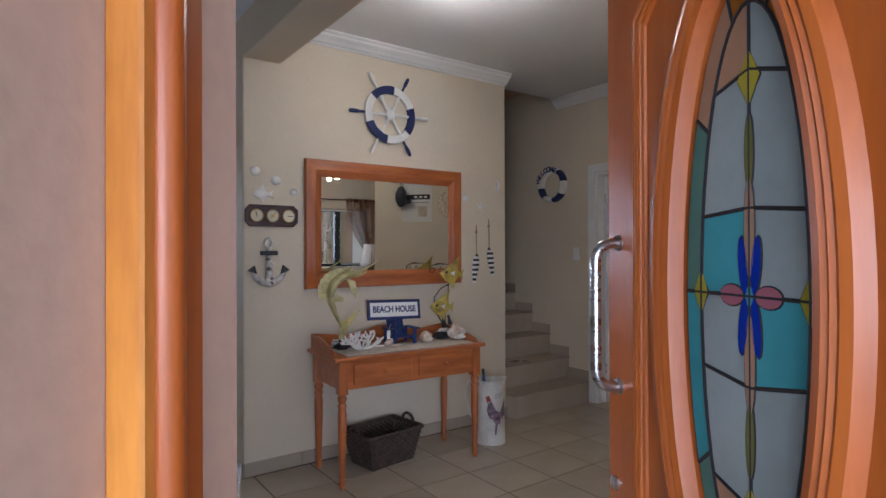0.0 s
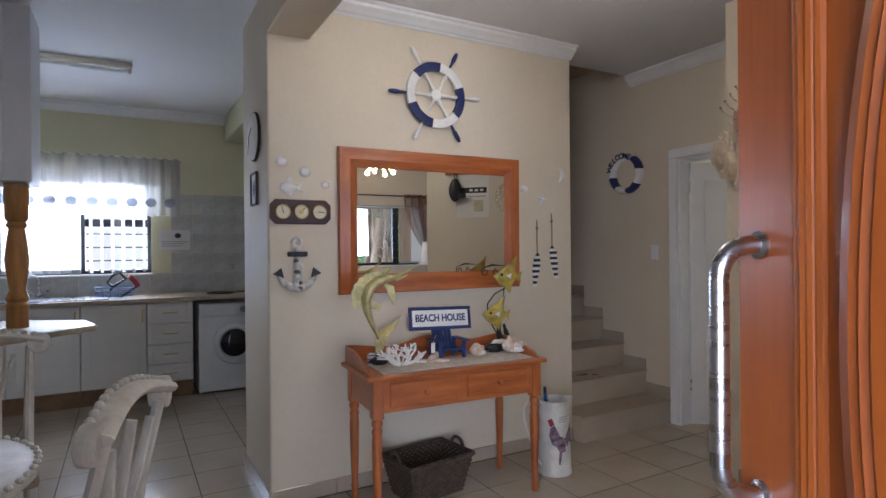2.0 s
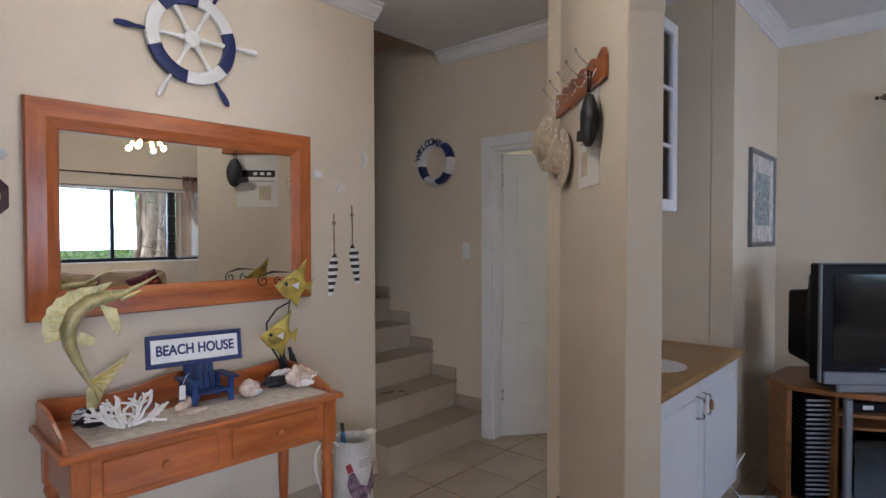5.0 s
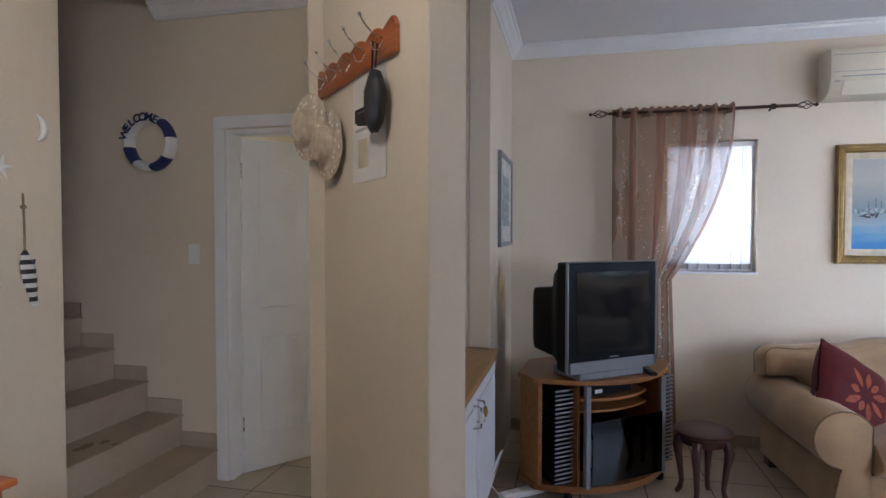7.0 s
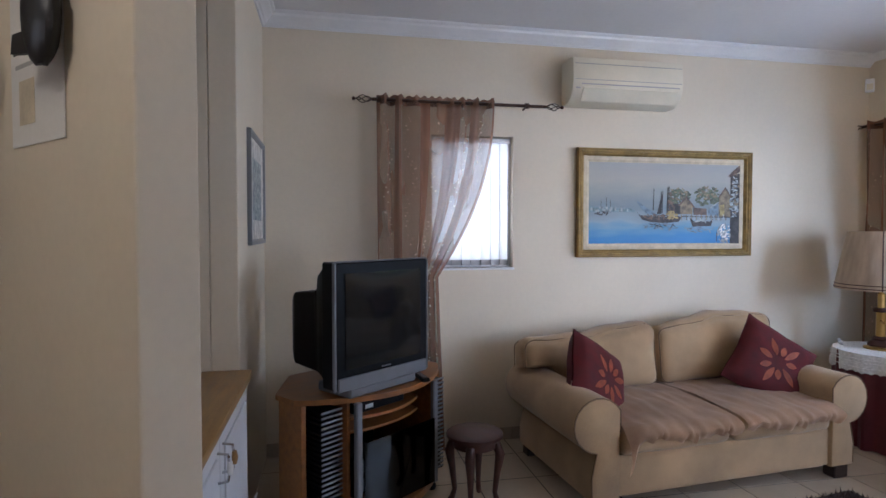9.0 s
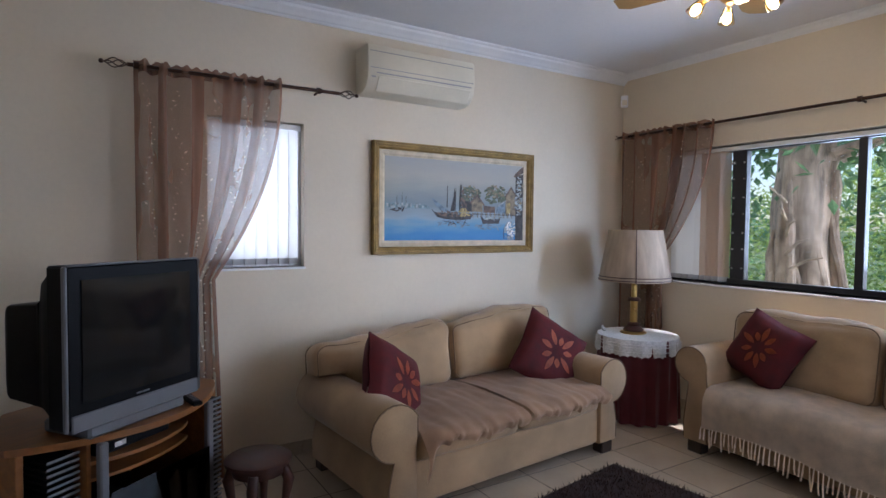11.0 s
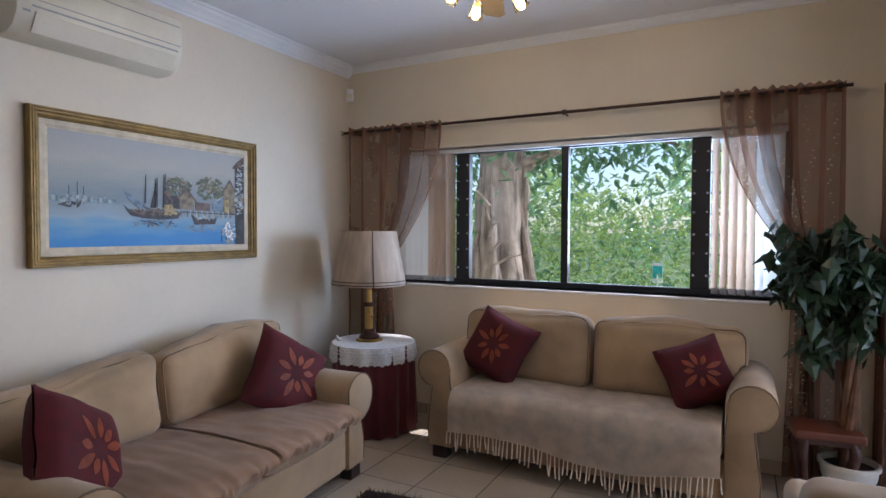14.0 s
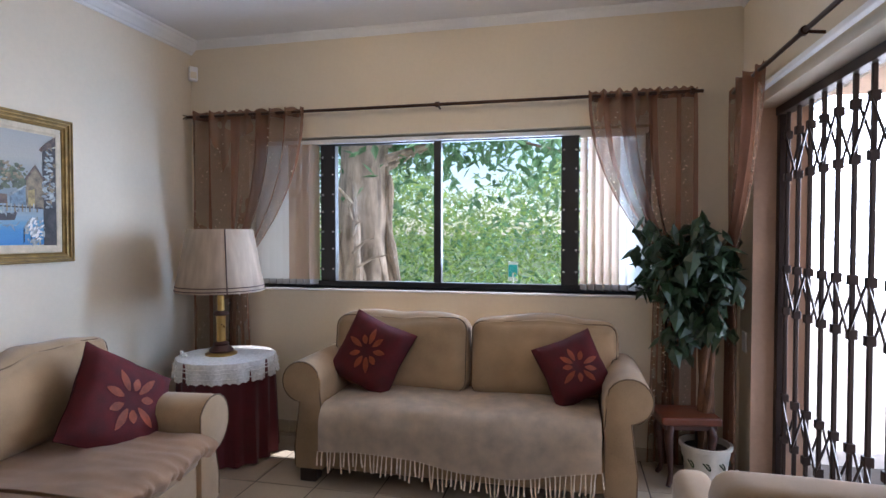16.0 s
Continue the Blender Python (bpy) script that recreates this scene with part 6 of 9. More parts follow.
for x, z1 in ((-0.50, 0.02), (-0.46, 0.04), (-0.43, 0.02)):
    stroke([(x, -0.07), (x + 0.003, -0.07), (x + 0.004, z1), (x + 0.002, z1)], M_PDARK, -0.0122)
# trees
dabs(75, 0.11, 0.045, 0.085, 0.060, 0.018, M_PTREE, -0.0121, 1.8)
dabs(26, 0.10, 0.065, 0.075, 0.045, 0.013, M_PHOUSE, -0.0126, 2)
dabs(95, 0.335, 0.055, 0.110, 0.065, 0.018, M_PTREE, -0.0121, 1.8)
dabs(34, 0.34, 0.080, 0.100, 0.045, 0.013, M_PHOUSE, -0.0126, 2)
# houses with roofs
stroke([(0.03, -0.075), (0.03, 0.0), (0.12, 0.0), (0.12, -0.075)], M_PDARK, -0.0128)
stroke([(0.115, -0.075), (0.115, 0.0), (0.165, 0.045), (0.215, -0.01), (0.215, -0.075)], M_PHOUSE, -0.0130)
stroke([(0.10, -0.012), (0.165, 0.055), (0.235, -0.025), (0.225, -0.03), (0.165, 0.038), (0.11, -0.018)], M_PROOF, -0.0133)
stroke([(0.225, -0.08), (0.225, -0.028), (0.33, -0.035), (0.33, -0.08)], M_PROOF, -0.0130)
stroke([(0.345, -0.085), (0.345, -0.035), (0.42, 0.005), (0.43, -0.085)], M_PBLUE, -0.0131)
stroke([(0.335, -0.035), (0.43, 0.018), (0.43, 0.008), (0.345, -0.042)], M_PROCK, -0.0133)
stroke([(0.43, -0.095), (0.43, 0.055), (0.482, 0.112), (0.525, 0.06), (0.525, -0.10)], M_PHOUSE, -0.0132)
stroke([(0.44, -0.085), (0.44, -0.01), (0.475, 0.0), (0.475, -0.085)], M_PYELL, -0.0135)
stroke([(0.42, 0.045), (0.482, 0.125), (0.53, 0.055), (0.523, 0.05), (0.482, 0.107), (0.43, 0.042)], M_PROOF, -0.0136)
stroke([(0.525, -0.30 + 0.012), (0.525, 0.205), (0.60, 0.225), (0.60, -0.30 + 0.012)], M_PDARK, -0.0130)
stroke([(0.505, 0.205), (0.545, 0.245), (0.60, 0.285), (0.60, 0.235), (0.515, 0.195)], M_PROOF, -0.0137)
dabs(60, 0.555, 0.05, 0.038, 0.15, 0.016, M_PROCK, -0.0134, 2.5)
dabs(30, 0.56, 0.08, 0.035, 0.15, 0.014, M_PHOUSE, -0.0136, 2.5)
# pier
for k in range(19):
    x = 0.125 + 0.020 * k
    stroke([(x, -0.118), (x + 0.007, -0.118), (x + 0.006, -0.078 + 0.006 * math.sin(2 * k)), (x, -0.08)], M_PROCK if k % 2 else M_PHOUSE, -0.0138)
stroke([(0.12, -0.088), (0.52, -0.092), (0.52, -0.100), (0.12, -0.095)], M_PDARK, -0.0136)
# sailing boat
stroke([(-0.225, -0.062), (-0.20, -0.085), (-0.10, -0.092), (0.02, -0.098), (0.10, -0.088), (0.125, -0.10), (0.105, -0.130), (0.0, -0.140), (-0.12, -0.132), (-0.18, -0.118)], M_PDARK, -0.0139)
stroke([(-0.225, 0.012), (-0.215, 0.012), (-0.13, -0.045), (-0.05, -0.085), (-0.14, -0.080), (-0.19, -0.04)], M_PBLUE, -0.0138)
dabs(30, -0.06, -0.095, 0.13, 0.018, 0.020, M_PROOF, -0.0142, 3)
dabs(16, 0.05, -0.085, 0.05, 0.025, 0.016, M_PYELL, -0.0142, 2)
dabs(22, 0.045, 0.0, 0.028, 0.085, 0.018, M_PROOF, -0.0137, 2.6, 1.5)
for x, z0, z1 in ((-0.098, -0.05, 0.105), (-0.040, -0.07, 0.085), (-0.028, -0.07, 0.09), (0.012, -0.07, 0.115), (0.022, -0.07, 0.12)):
    stroke([(x - 0.003, z0), (x + 0.004, z0), (x + 0.006, z1), (x + 0.003, z1)], M_PDARK, -0.0141)
stroke([(-0.068, -0.075), (-0.030, 0.07), (-0.026, 0.06), (-0.035, -0.075)], M_PDARK, -0.0141)
# rowing boat, reflections, white bush
stroke([(0.19, -0.098), (0.225, -0.125), (0.36, -0.125), (0.385, -0.108), (0.365, -0.160), (0.22, -0.165)], M_PDARK, -0.0141)
dabs(16, 0.29, -0.122, 0.09, 0.010, 0.018, M_PROCK, -0.0144, 4)
dabs(34, -0.02, -0.165, 0.15, 0.022, 0.022, M_PBLUE, -0.0140, 5)
dabs(14, -0.04, -0.158, 0.11, 0.014, 0.020, M_PDARK, -0.0142, 6)
dabs(26, 0.27, -0.185, 0.13, 0.020, 0.022, M_PBLUE, -0.0140, 5)
dabs(60, 0.475, -0.215, 0.055, 0.068, 0.016, M_PROCK, -0.0144, 2.4, 0.9)
dabs(26, 0.48, -0.20, 0.045, 0.060, 0.015, M_WHITE, -0.0147, 3, 0.9)
for x in (0.412, 0.45):
    stroke([(x, -0.27), (x + 0.004, -0.27), (x + 0.004, -0.20), (x + 0.001, -0.20)], M_PDARK, -0.0144)

pw = thing("framed_print", "small print in a narrow silver frame", "picture", pose(5.345, 2.158, 1.645))
for k in range(4):
    part("frame_side", mitred(0.62, 0.58, 0.03, 0.022, k), M_SILVER, pw)
part("print", box(-0.285, 0.285, -0.010, -0.004, -0.265, 0.265), M_OLDWHITE, pw)
part("image", box(-0.18, 0.18, -0.0115, -0.0102, -0.16, 0.16), M_PROCK, pw)
sen = thing("motion_sensor", "small white motion sensor in the ceiling corner", "sensor", pose(5.745, -2.285, 2.53, 0, 0, -135))
part("body", box(-0.03, 0.03, -0.045, 0.0, -0.05, 0.05, 0.008, seg=2), M_TRIM, sen)
part("lens", box(-0.02, 0.02, -0.05, -0.0455, -0.035, 0.01, 0.003), M_ACW, sen)

# ---- ceiling fan with lamps ----
M_BULB = glow("lit_bulb", (1.0, 0.80, 0.45), 18)
M_AMBERG = glassy("amber_shade_glass", (1.0, 0.78, 0.42), 0.1)
M_FAN = mat("fan_gold_brown", (0.32, 0.22, 0.10), 0.4, 0.1, 6, 0.03, 60, metal=0.3)
FX, FY = 3.93, -0.92
fan = thing("ceiling_fan", "gold ceiling fan with four lit spot lamps", "ceiling fan", pose(FX, FY, 0))
part("canopy", lathe([(0.075, 2.769), (0.07, 2.74), (0.03, 2.71)], 24), M_FAN, fan, "", True)
part("stem", lathe([(0.014, 2.72), (0.014, 2.66)], 12), M_FAN, fan)
part("motor", lathe([(0.04, 2.68), (0.11, 2.665), (0.125, 2.64), (0.12, 2.60), (0.07, 2.575), (0.05, 2.55)], 28), M_FAN, fan, "", True)
part("lamp_plate", lathe([(0.055, 2.552), (0.065, 2.53), (0.04, 2.505), (0.01, 2.50)], 24), M_BRASS, fan, "", True)
for k in range(4):
    a = radians(20 + 90 * k)
    bl = plate([(0.16, -0.045), (0.30, -0.062), (0.52, -0.068), (0.57, -0.04), (0.57, 0.04), (0.52, 0.068), (0.30, 0.062), (0.16, 0.045)], 0.007, m=pose(0, 0, 2.62) @ pose(0, 0, 0, 0, 0, math.degrees(a)) @ pose(0, 0, 0, 100))
    part("blade", bl, M_FAN, fan, "gold-brown fan blade")
    part("blade_iron", box(0.09, 0.20, -0.015, 0.015, 2.612, 2.618, m=pose(0, 0, 0, 0, 0, math.degrees(a))), M_BRASS, fan)
for k in range(4):
    a = radians(-48 + 90 * k)
    dx, dy = math.cos(a), math.sin(a)
    arm_ = part("lamp_arm", tube([(0.04 * dx, 0.04 * dy, 2.525), (0.10 * dx, 0.10 * dy, 2.53), (0.135 * dx, 0.135 * dy, 2.515)], 0.007, 8), M_BRASS, fan)
    lm = pose(0.135 * dx, 0.135 * dy, 2.525) @ pose(0, 0, 0, 0, 0, math.degrees(a)) @ pose(0, 0, 0, 0, 145, 0)
    part("shade", lathe([(0.020, 0.0), (0.024, 0.02), (0.034, 0.05), (0.040, 0.075)], 18, m=lm, caps=False), M_AMBERG, fan, "amber glass lamp shade", True)
    part("bulb", ellipsoid(0.022, 0.022, 0.03, m=lm @ pose(0, 0, 0.05), seg=14, rings=10), M_BULB, fan, "lit bulb", True)
    lamp("fan_lamp", "POINT", 2.2, (1.0, 0.80, 0.55), pose(FX, FY, 0) @ lm @ pose(0, 0, 0.115), radius=0.03)

# ---- hall ceiling lamp ----
hl = thing("ceiling_lamp", "round lit glass ceiling lamp in the hall", "ceiling lamp", pose(2.33, 2.66, CEIL))
part("plate", lathe([(0.12, -0.001), (0.12, -0.02), (0.11, -0.025)], 28), M_BRASS, hl, "", True)
part("bowl", lathe([(0.11, -0.026), (0.105, -0.06), (0.08, -0.09), (0.04, -0.108), (0.006, -0.112)], 28), glow("lit_opal_glass", (1.0, 0.90, 0.62), 5), hl, "lit opal glass bowl", True)
lamp("hall_lamp", "POINT", 10, (1.0, 0.90, 0.74), pose(2.33, 2.66, CEIL - 0.20), radius=0.09)

# ---- plant ----
M_LEAFD = mat("dark_green_leaf", (0.022, 0.050, 0.018), 0.4, 0.3, 8, 0.1, 60)
M_BARK = mat("brown_bark", (0.16, 0.075, 0.035), 0.85, 0.3, 12, 0.5, 60, stretch=(3, 3, 1))
M_POT = mat("white_glazed_pot", (0.66, 0.64, 0.58), 0.4, 0.08, 8, 0.1, 60)
M_SOIL = mat("dark_soil", (0.035, 0.022, 0.015), 0.95, 0.2, 20, 0.5, 80)


def leaf_mesh(name, spots, material, parent, size, seed, droop=0.5, wide=0.42, label=""):
    """Many folded pointed leaves, each at its own place and turn."""
    rs = np.random.RandomState(seed)
    P = np.asarray(spots, dtype=float)
    n = len(P)
    s = size * rs.uniform(0.65, 1.25, n)[:, None]
    az, tilt, roll = rs.uniform(0, 2 * np.pi, n), rs.normal(-droop, 0.45, n), rs.uniform(-0.6, 0.6, n)
    d = np.stack([np.cos(az) * np.cos(tilt), np.sin(az) * np.cos(tilt), np.sin(tilt)], 1)
    side = np.stack([-np.sin(az), np.cos(az), 0 * az], 1)
    up = np.cross(d, side)
    side = side * np.cos(roll)[:, None] + up * np.sin(roll)[:, None]
    up = np.cross(d, side)
    w = wide * 0.5
    v = np.stack([P, P + s * (0.38 * d + w * side - 0.06 * up), P + s * (0.45 * d + 0.05 * up), P + s * (0.38 * d - w * side - 0.06 * up), P + s * (d - 0.10 * up)], 1).reshape(-1, 3)
    k = np.arange(n)[:, None] * 5
    f = np.concatenate([k + [0, 1, 2], k + [0, 2, 3], k + [1, 4, 2], k + [2, 4, 3]])
    me = bpy.data.meshes.new(name)
    me.from_pydata(v.tolist(), [], f.tolist())
    me.materials.append(material)
    o = new(name, me)
    o.parent = parent
    if label:
        o["label"] = label
    return o


plant = thing("potted_tree", "leafy artificial ficus tree in a white patterned pot", "plant", pose(2.36, -2.10, 0))
part("pot", lathe([(0.085, 0.0), (0.10, 0.01), (0.125, 0.16), (0.13, 0.20), (0.14, 0.205), (0.14, 0.225), (0.125, 0.225), (0.12, 0.19)], 28, m=pose(0, 0, 0)), M_POT, plant, "white pot with dark scrolls", True)
part("soil", lathe([(0.12, 0.19), (0.118, 0.197)], 24), M_SOIL, plant)
for k in range(9):
    a = 2 * math.pi * k / 9
    part("pot_scroll", tube([(0.1235 * math.cos(a + 0.18 * math.sin(t)), 0.1235 * math.sin(a + 0.18 * math.sin(t)), 0.13 + 0.018 * math.cos(1.5 * t)) for t in [0.5 * i for i in range(9)]], 0.004, 5), M_LEAFD, plant)
stems = []
for k in range(4):
    a = 2 * math.pi * k / 4 + 0.4
    pts = [(0.022 * math.cos(a + 5 * f) * (1 + 0.4 * f), 0.022 * math.sin(a + 5 * f) * (1 + 0.4 * f), 0.19 + 1.10 * f) for f in [i / 12 for i in range(13)]]
    part("trunk", tube(pts, [0.024 - 0.009 * i / 12 for i in range(13)], 8), M_BARK, plant, "", True)
rp = random.Random(7)
spots = []
for k in range(26):
    a, z0 = rp.uniform(0, 6.28), rp.uniform(0.90, 1.30)
    R = rp.uniform(0.12, 0.30)
    tip = Vector((0.08 + 1.15 * R * math.cos(a), 0.03 + R * math.sin(a) * 0.62, z0 + rp.uniform(-0.05, 0.38)))
    base = Vector((0.01, 0, z0))
    mid = (base + tip) / 2 + Vector((0, 0, 0.06))
    part("branch", tube([base, mid, tip], [0.006, 0.004, 0.002], 5), M_BARK, plant)
    for i in range(24):
        f = rp.uniform(0.25, 1.05)
        p = base.lerp(mid, f * 2) if f < 0.5 else mid.lerp(tip, f * 2 - 1)
        q = p + Vector((rp.gauss(0, 0.035), rp.gauss(0, 0.03), rp.gauss(0, 0.045)))
        q.y = max(q.y, -0.12)
        spots.append(q)
for i in range(80):
    spots.append(Vector((0.12 + rp.gauss(0, 0.07), 0.05 + rp.gauss(0, 0.05), rp.uniform(0.76, 1.1))))
tagged(leaf_mesh("crown", spots, M_LEAFD, plant, 0.125, 3, 0.75, 0.56, label="dense dark green leaves"), kind="stuff")

# ---- gate ----
M_GATE = mat("dark_brown_gate_steel", (0.030, 0.017, 0.013), 0.4, 0.1, 8, 0.06, 60, metal=0.3)
gate = thing("security_gate", "dark brown retractable trellis security gate", "gate", Matrix(((0, -1, 0, 2.0), (1, 0, 0, 0), (0, 0, 1, 0), (0, 0, 0, 1))))
GA, GB = -2.095, -0.455
part("top_track", box(GA, GB, -0.03, 0.03, 2.03, 2.075, 0.003), M_GATE, gate)
part("bottom_track", box(GA, GB, -0.02, 0.02, 0.001, 0.02, 0.002), M_GATE, gate)
part("end_post", box(GA, GA + 0.045, -0.022, 0.022, 0.02, 2.03, 0.003), M_GATE, gate)
part("end_post", box(GB - 0.045, GB, -0.022, 0.022, 0.02, 2.03, 0.003), M_GATE, gate)
nb = 10
xs = [GA + 0.10 + (GB - GA - 0.2) * k / nb for k in range(nb + 1)]
for k, x in enumerate(xs):
    part("upright", box(x - 0.009, x + 0.009, -0.009, 0.009, 0.02, 2.03, 0.002), M_GATE, gate)
for zc in (0.42, 1.10, 1.80):
    for k in range(nb):
        for s in (-1, 1):
            a, c = (xs[k], zc - s * 0.11 * (1 if k % 2 == 0 else -1)), (xs[k + 1], zc + s * 0.11 * (1 if k % 2 == 0 else -1))
            part("lattice_bar", tube([(a[0], s * 0.013, a[1]), (c[0], s * 0.013, c[1])], 0.0065, 4), M_GATE, gate)
    for k, x in enumerate(xs):
        for dz in (-0.11, 0.11):
            part("slider", box(x - 0.014, x + 0.014, -0.018, 0.018, zc + dz - 0.02, zc + dz + 0.02, 0.002), M_GATE, gate)
structure("threshold", box(1.86, 2.13, -2.10, -0.45, -0.002, 0.001), M_PATIO, "pale threshold below the gate", "threshold")
structure("gate_reveal", box(1.862, 2.133, -2.0995, -2.0955, 0.0, 2.075), M_PLASTER, "pinkish plastered reveal beside the gate", "trim")
swp = thing("light_switch", "white light switch beside the gate", "switch", Matrix(((0, -1, 0, 2.131), (1, 0, 0, -2.22), (0, 0, 1, 0.78), (0, 0, 0, 1))))
part("plate", box(-0.036, 0.036, -0.009, 0.0, -0.058, 0.058, 0.003), M_TRIM, swp)
part("rocker", box(-0.012, 0.012, -0.013, -0.0092, -0.02, 0.02, 0.002), M_TRIM, swp)

# ---- hall: things on the table ----
M_CORAL = mat("white_coral", (0.84, 0.82, 0.78), 0.8, 0.06, 20, 0.3, 120)
M_SHELL = mat("cream_shell", (0.72, 0.64, 0.54), 0.45, 0.18, 16, 0.2, 90, second=(0.42, 0.28, 0.20))
M_BLUEP = mat("blue_paint", (0.008, 0.034, 0.15), 0.5, 0.2, 14, 0.1, 60)
M_YFISH = mat("yellow_gilt_fish", (0.50, 0.37, 0.06), 0.38, 0.25, 14, 0.2, 90, metal=0.35, second=(0.17, 0.13, 0.03))
M_WIRE = mat("black_wire", (0.015, 0.014, 0.013), 0.5, 0.1, 20, 0.05, 60, metal=0.5)
RZ = TZ + 0.0035


def on_table(name, label, category, x, y, turn=0, z=None, group=""):
    return thing(name, label, category, pose(x, y, TZ if z is None else z, 0, 0, turn), group)


sf = on_table("sailfish_ornament", "gilded sailfish sculpture standing on its tail", "ornament", 2.075, 3.585, -12)
SPINE = [(0.0, 0.135), (-0.018, 0.175), (-0.045, 0.235), (-0.068, 0.30), (-0.072, 0.355), (-0.050, 0.41), (-0.005, 0.447), (0.045, 0.462), (0.085, 0.468), (0.118, 0.478)]
part("body", tube([(x, 0, z) for x, z in SPINE], [0.011, 0.017, 0.026, 0.037, 0.045, 0.049, 0.047, 0.040, 0.029, 0.012], 16, flat=0.6), M_GOLDFISH, sf, "", True)
part("bill", tube([(0.112, 0, 0.476), (0.165, 0, 0.503), (0.235, 0, 0.545)], [0.011, 0.006, 0.0015], 8), M_GOLDFISH, sf, "long pointed bill", True)
part("lower_jaw", tube([(0.090, 0, 0.453), (0.135, 0, 0.466), (0.160, 0, 0.480)], [0.012, 0.006, 0.002], 8), M_GOLDFISH, sf, "", True)


def sail_edge(f):
    """Outer and inner end of a fin ray, f from the tail end to the head end."""
    a = radians(200 - 150 * f)
    reach = 0.080 * (0.60 + 0.40 * math.sin(math.pi * min(1, f * 1.15 + 0.08))) * (1 + 0.05 * math.cos(2 * math.pi * 9 * f))
    root = Vector((-0.082 + 0.115 * f ** 1.5, 0, 0.33 + 0.15 * f ** 0.8))
    return root, root + Vector((reach * math.cos(a), 0, 0.95 * reach * math.sin(a)))


sail = [sail_edge(k / 36)[1] for k in range(37)] + [sail_edge(1 - k / 12)[0] for k in range(13)]
part("sail_fin", plate([(v.x, v.z) for v in sail], 0.005, m=pose(0, -0.0025, 0)), M_GOLDFISH, sf, "ribbed sail fin")
for k in range(10):
    a_, c_ = sail_edge(k / 9)
    part("fin_ray", tube([a_, a_.lerp(c_, 0.97)], [0.0045, 0.0025], 5), M_YFISH, sf)
tail = [(-0.012, 0.0), (-0.020, 0.045), (-0.022, 0.09), (-0.012, 0.14), (0.012, 0.155), (0.045, 0.172), (0.085, 0.205), (0.118, 0.225), (0.098, 0.185), (0.072, 0.150), (0.040, 0.105), (0.018, 0.05)]
part("tail_fin", plate([(x, z + 0.025) for x, z in tail], 0.008, m=pose(0, -0.004, 0), bev=0.002), M_GOLDFISH, sf)
for k in range(6):
    part("tail_ray", tube([(-0.004, -0.004, 0.16), (0.015 + 0.016 * k, -0.004, 0.09 + 0.026 * k)], 0.0025, 5), M_YFISH, sf)
part("side_fin", plate([(0.020, 0.44), (0.075, 0.42), (0.088, 0.36), (0.080, 0.315), (0.062, 0.34), (0.040, 0.39)], 0.006, m=pose(0, -0.034, 0), bev=0.002), M_GOLDFISH, sf)
part("belly_fin", plate([(-0.035, 0.345), (0.012, 0.315), (0.004, 0.29), (-0.050, 0.30)], 0.006, m=pose(0, -0.003, 0), bev=0.0015), M_GOLDFISH, sf)
part("gill", tube([(0.022, -0.028, 0.415), (0.036, -0.030, 0.445), (0.030, -0.026, 0.485)], 0.003, 5), M_YFISH, sf)
part("base", ellipsoid(0.06, 0.045, 0.03, m=pose(0, 0, 0.028), wob=0.5), M_BLACKP, sf, "dark rocky base", True)
part("eye", ellipsoid(0.006, 0.004, 0.006, m=pose(0.066, -0.022, 0.475), seg=8, rings=6), M_BLACKP, sf)

coral = on_table("coral", "branching white coral piece on the runner", "coral", 2.135, 3.44, 0, RZ)
rc = random.Random(5)
cb = bmesh.new()


def coral_branch(p, d, length, r, depth):
    q = p + d * length
    tube([p, (p + q) / 2 + Vector((rc.gauss(0, .003), rc.gauss(0, .003), 0)), q], [r, r * 0.92, r * 0.85], 6, cb)
    ellipsoid(r * 0.9, r * 0.9, r * 0.9, cb, pose(*q), 6, 4)
    if depth:
        for k in range(2 if depth > 1 else rc.choice((1, 2, 2))):
            t = Vector((rc.gauss(0, 0.75), rc.gauss(0, 0.55), rc.gauss(0.1, 0.5)))
            coral_branch(q, (d + t * 0.8).normalized(), length * rc.uniform(0.6, 0.9), r * 0.86, depth - 1)


for k in range(17):
    a, el = 2 * math.pi * k / 17 + rc.uniform(-0.2, 0.2), rc.uniform(0.10, 1.25)
    coral_branch(Vector((0.03 * math.cos(a), 0.015 * math.sin(a), 0.016)), Vector((math.cos(a) * math.cos(el), 0.6 * math.sin(a) * math.cos(el), math.sin(el))).normalized(), 0.052, 0.0062, 2)
for v in cb.verts:
    v.co.z = max(v.co.z, 0.0006)
part("coral_head", cb, M_CORAL, coral, "", True)
shl = on_table("painted_shell", "round blue and white painted shell", "shell", 2.045, 3.60, 0, TZ)
part("body", ellipsoid(0.036, 0.028, 0.034, m=pose(0, 0, 0.0335), wob=0.2), M_OLDWHITE, shl, "", True)
for k in range(5):
    part("stripe", tube([(0.037 * math.cos(t) * math.cos(k * 0.6 - 1.2), -0.029 * math.cos(k * 0.6 - 1.2) * abs(math.sin(t)) - 0.001, 0.034 + 0.035 * math.sin(k * 0.6 - 1.2)) for t in [0.2 + 0.27 * i for i in range(11)]], 0.0025, 5), M_NAVY, shl)


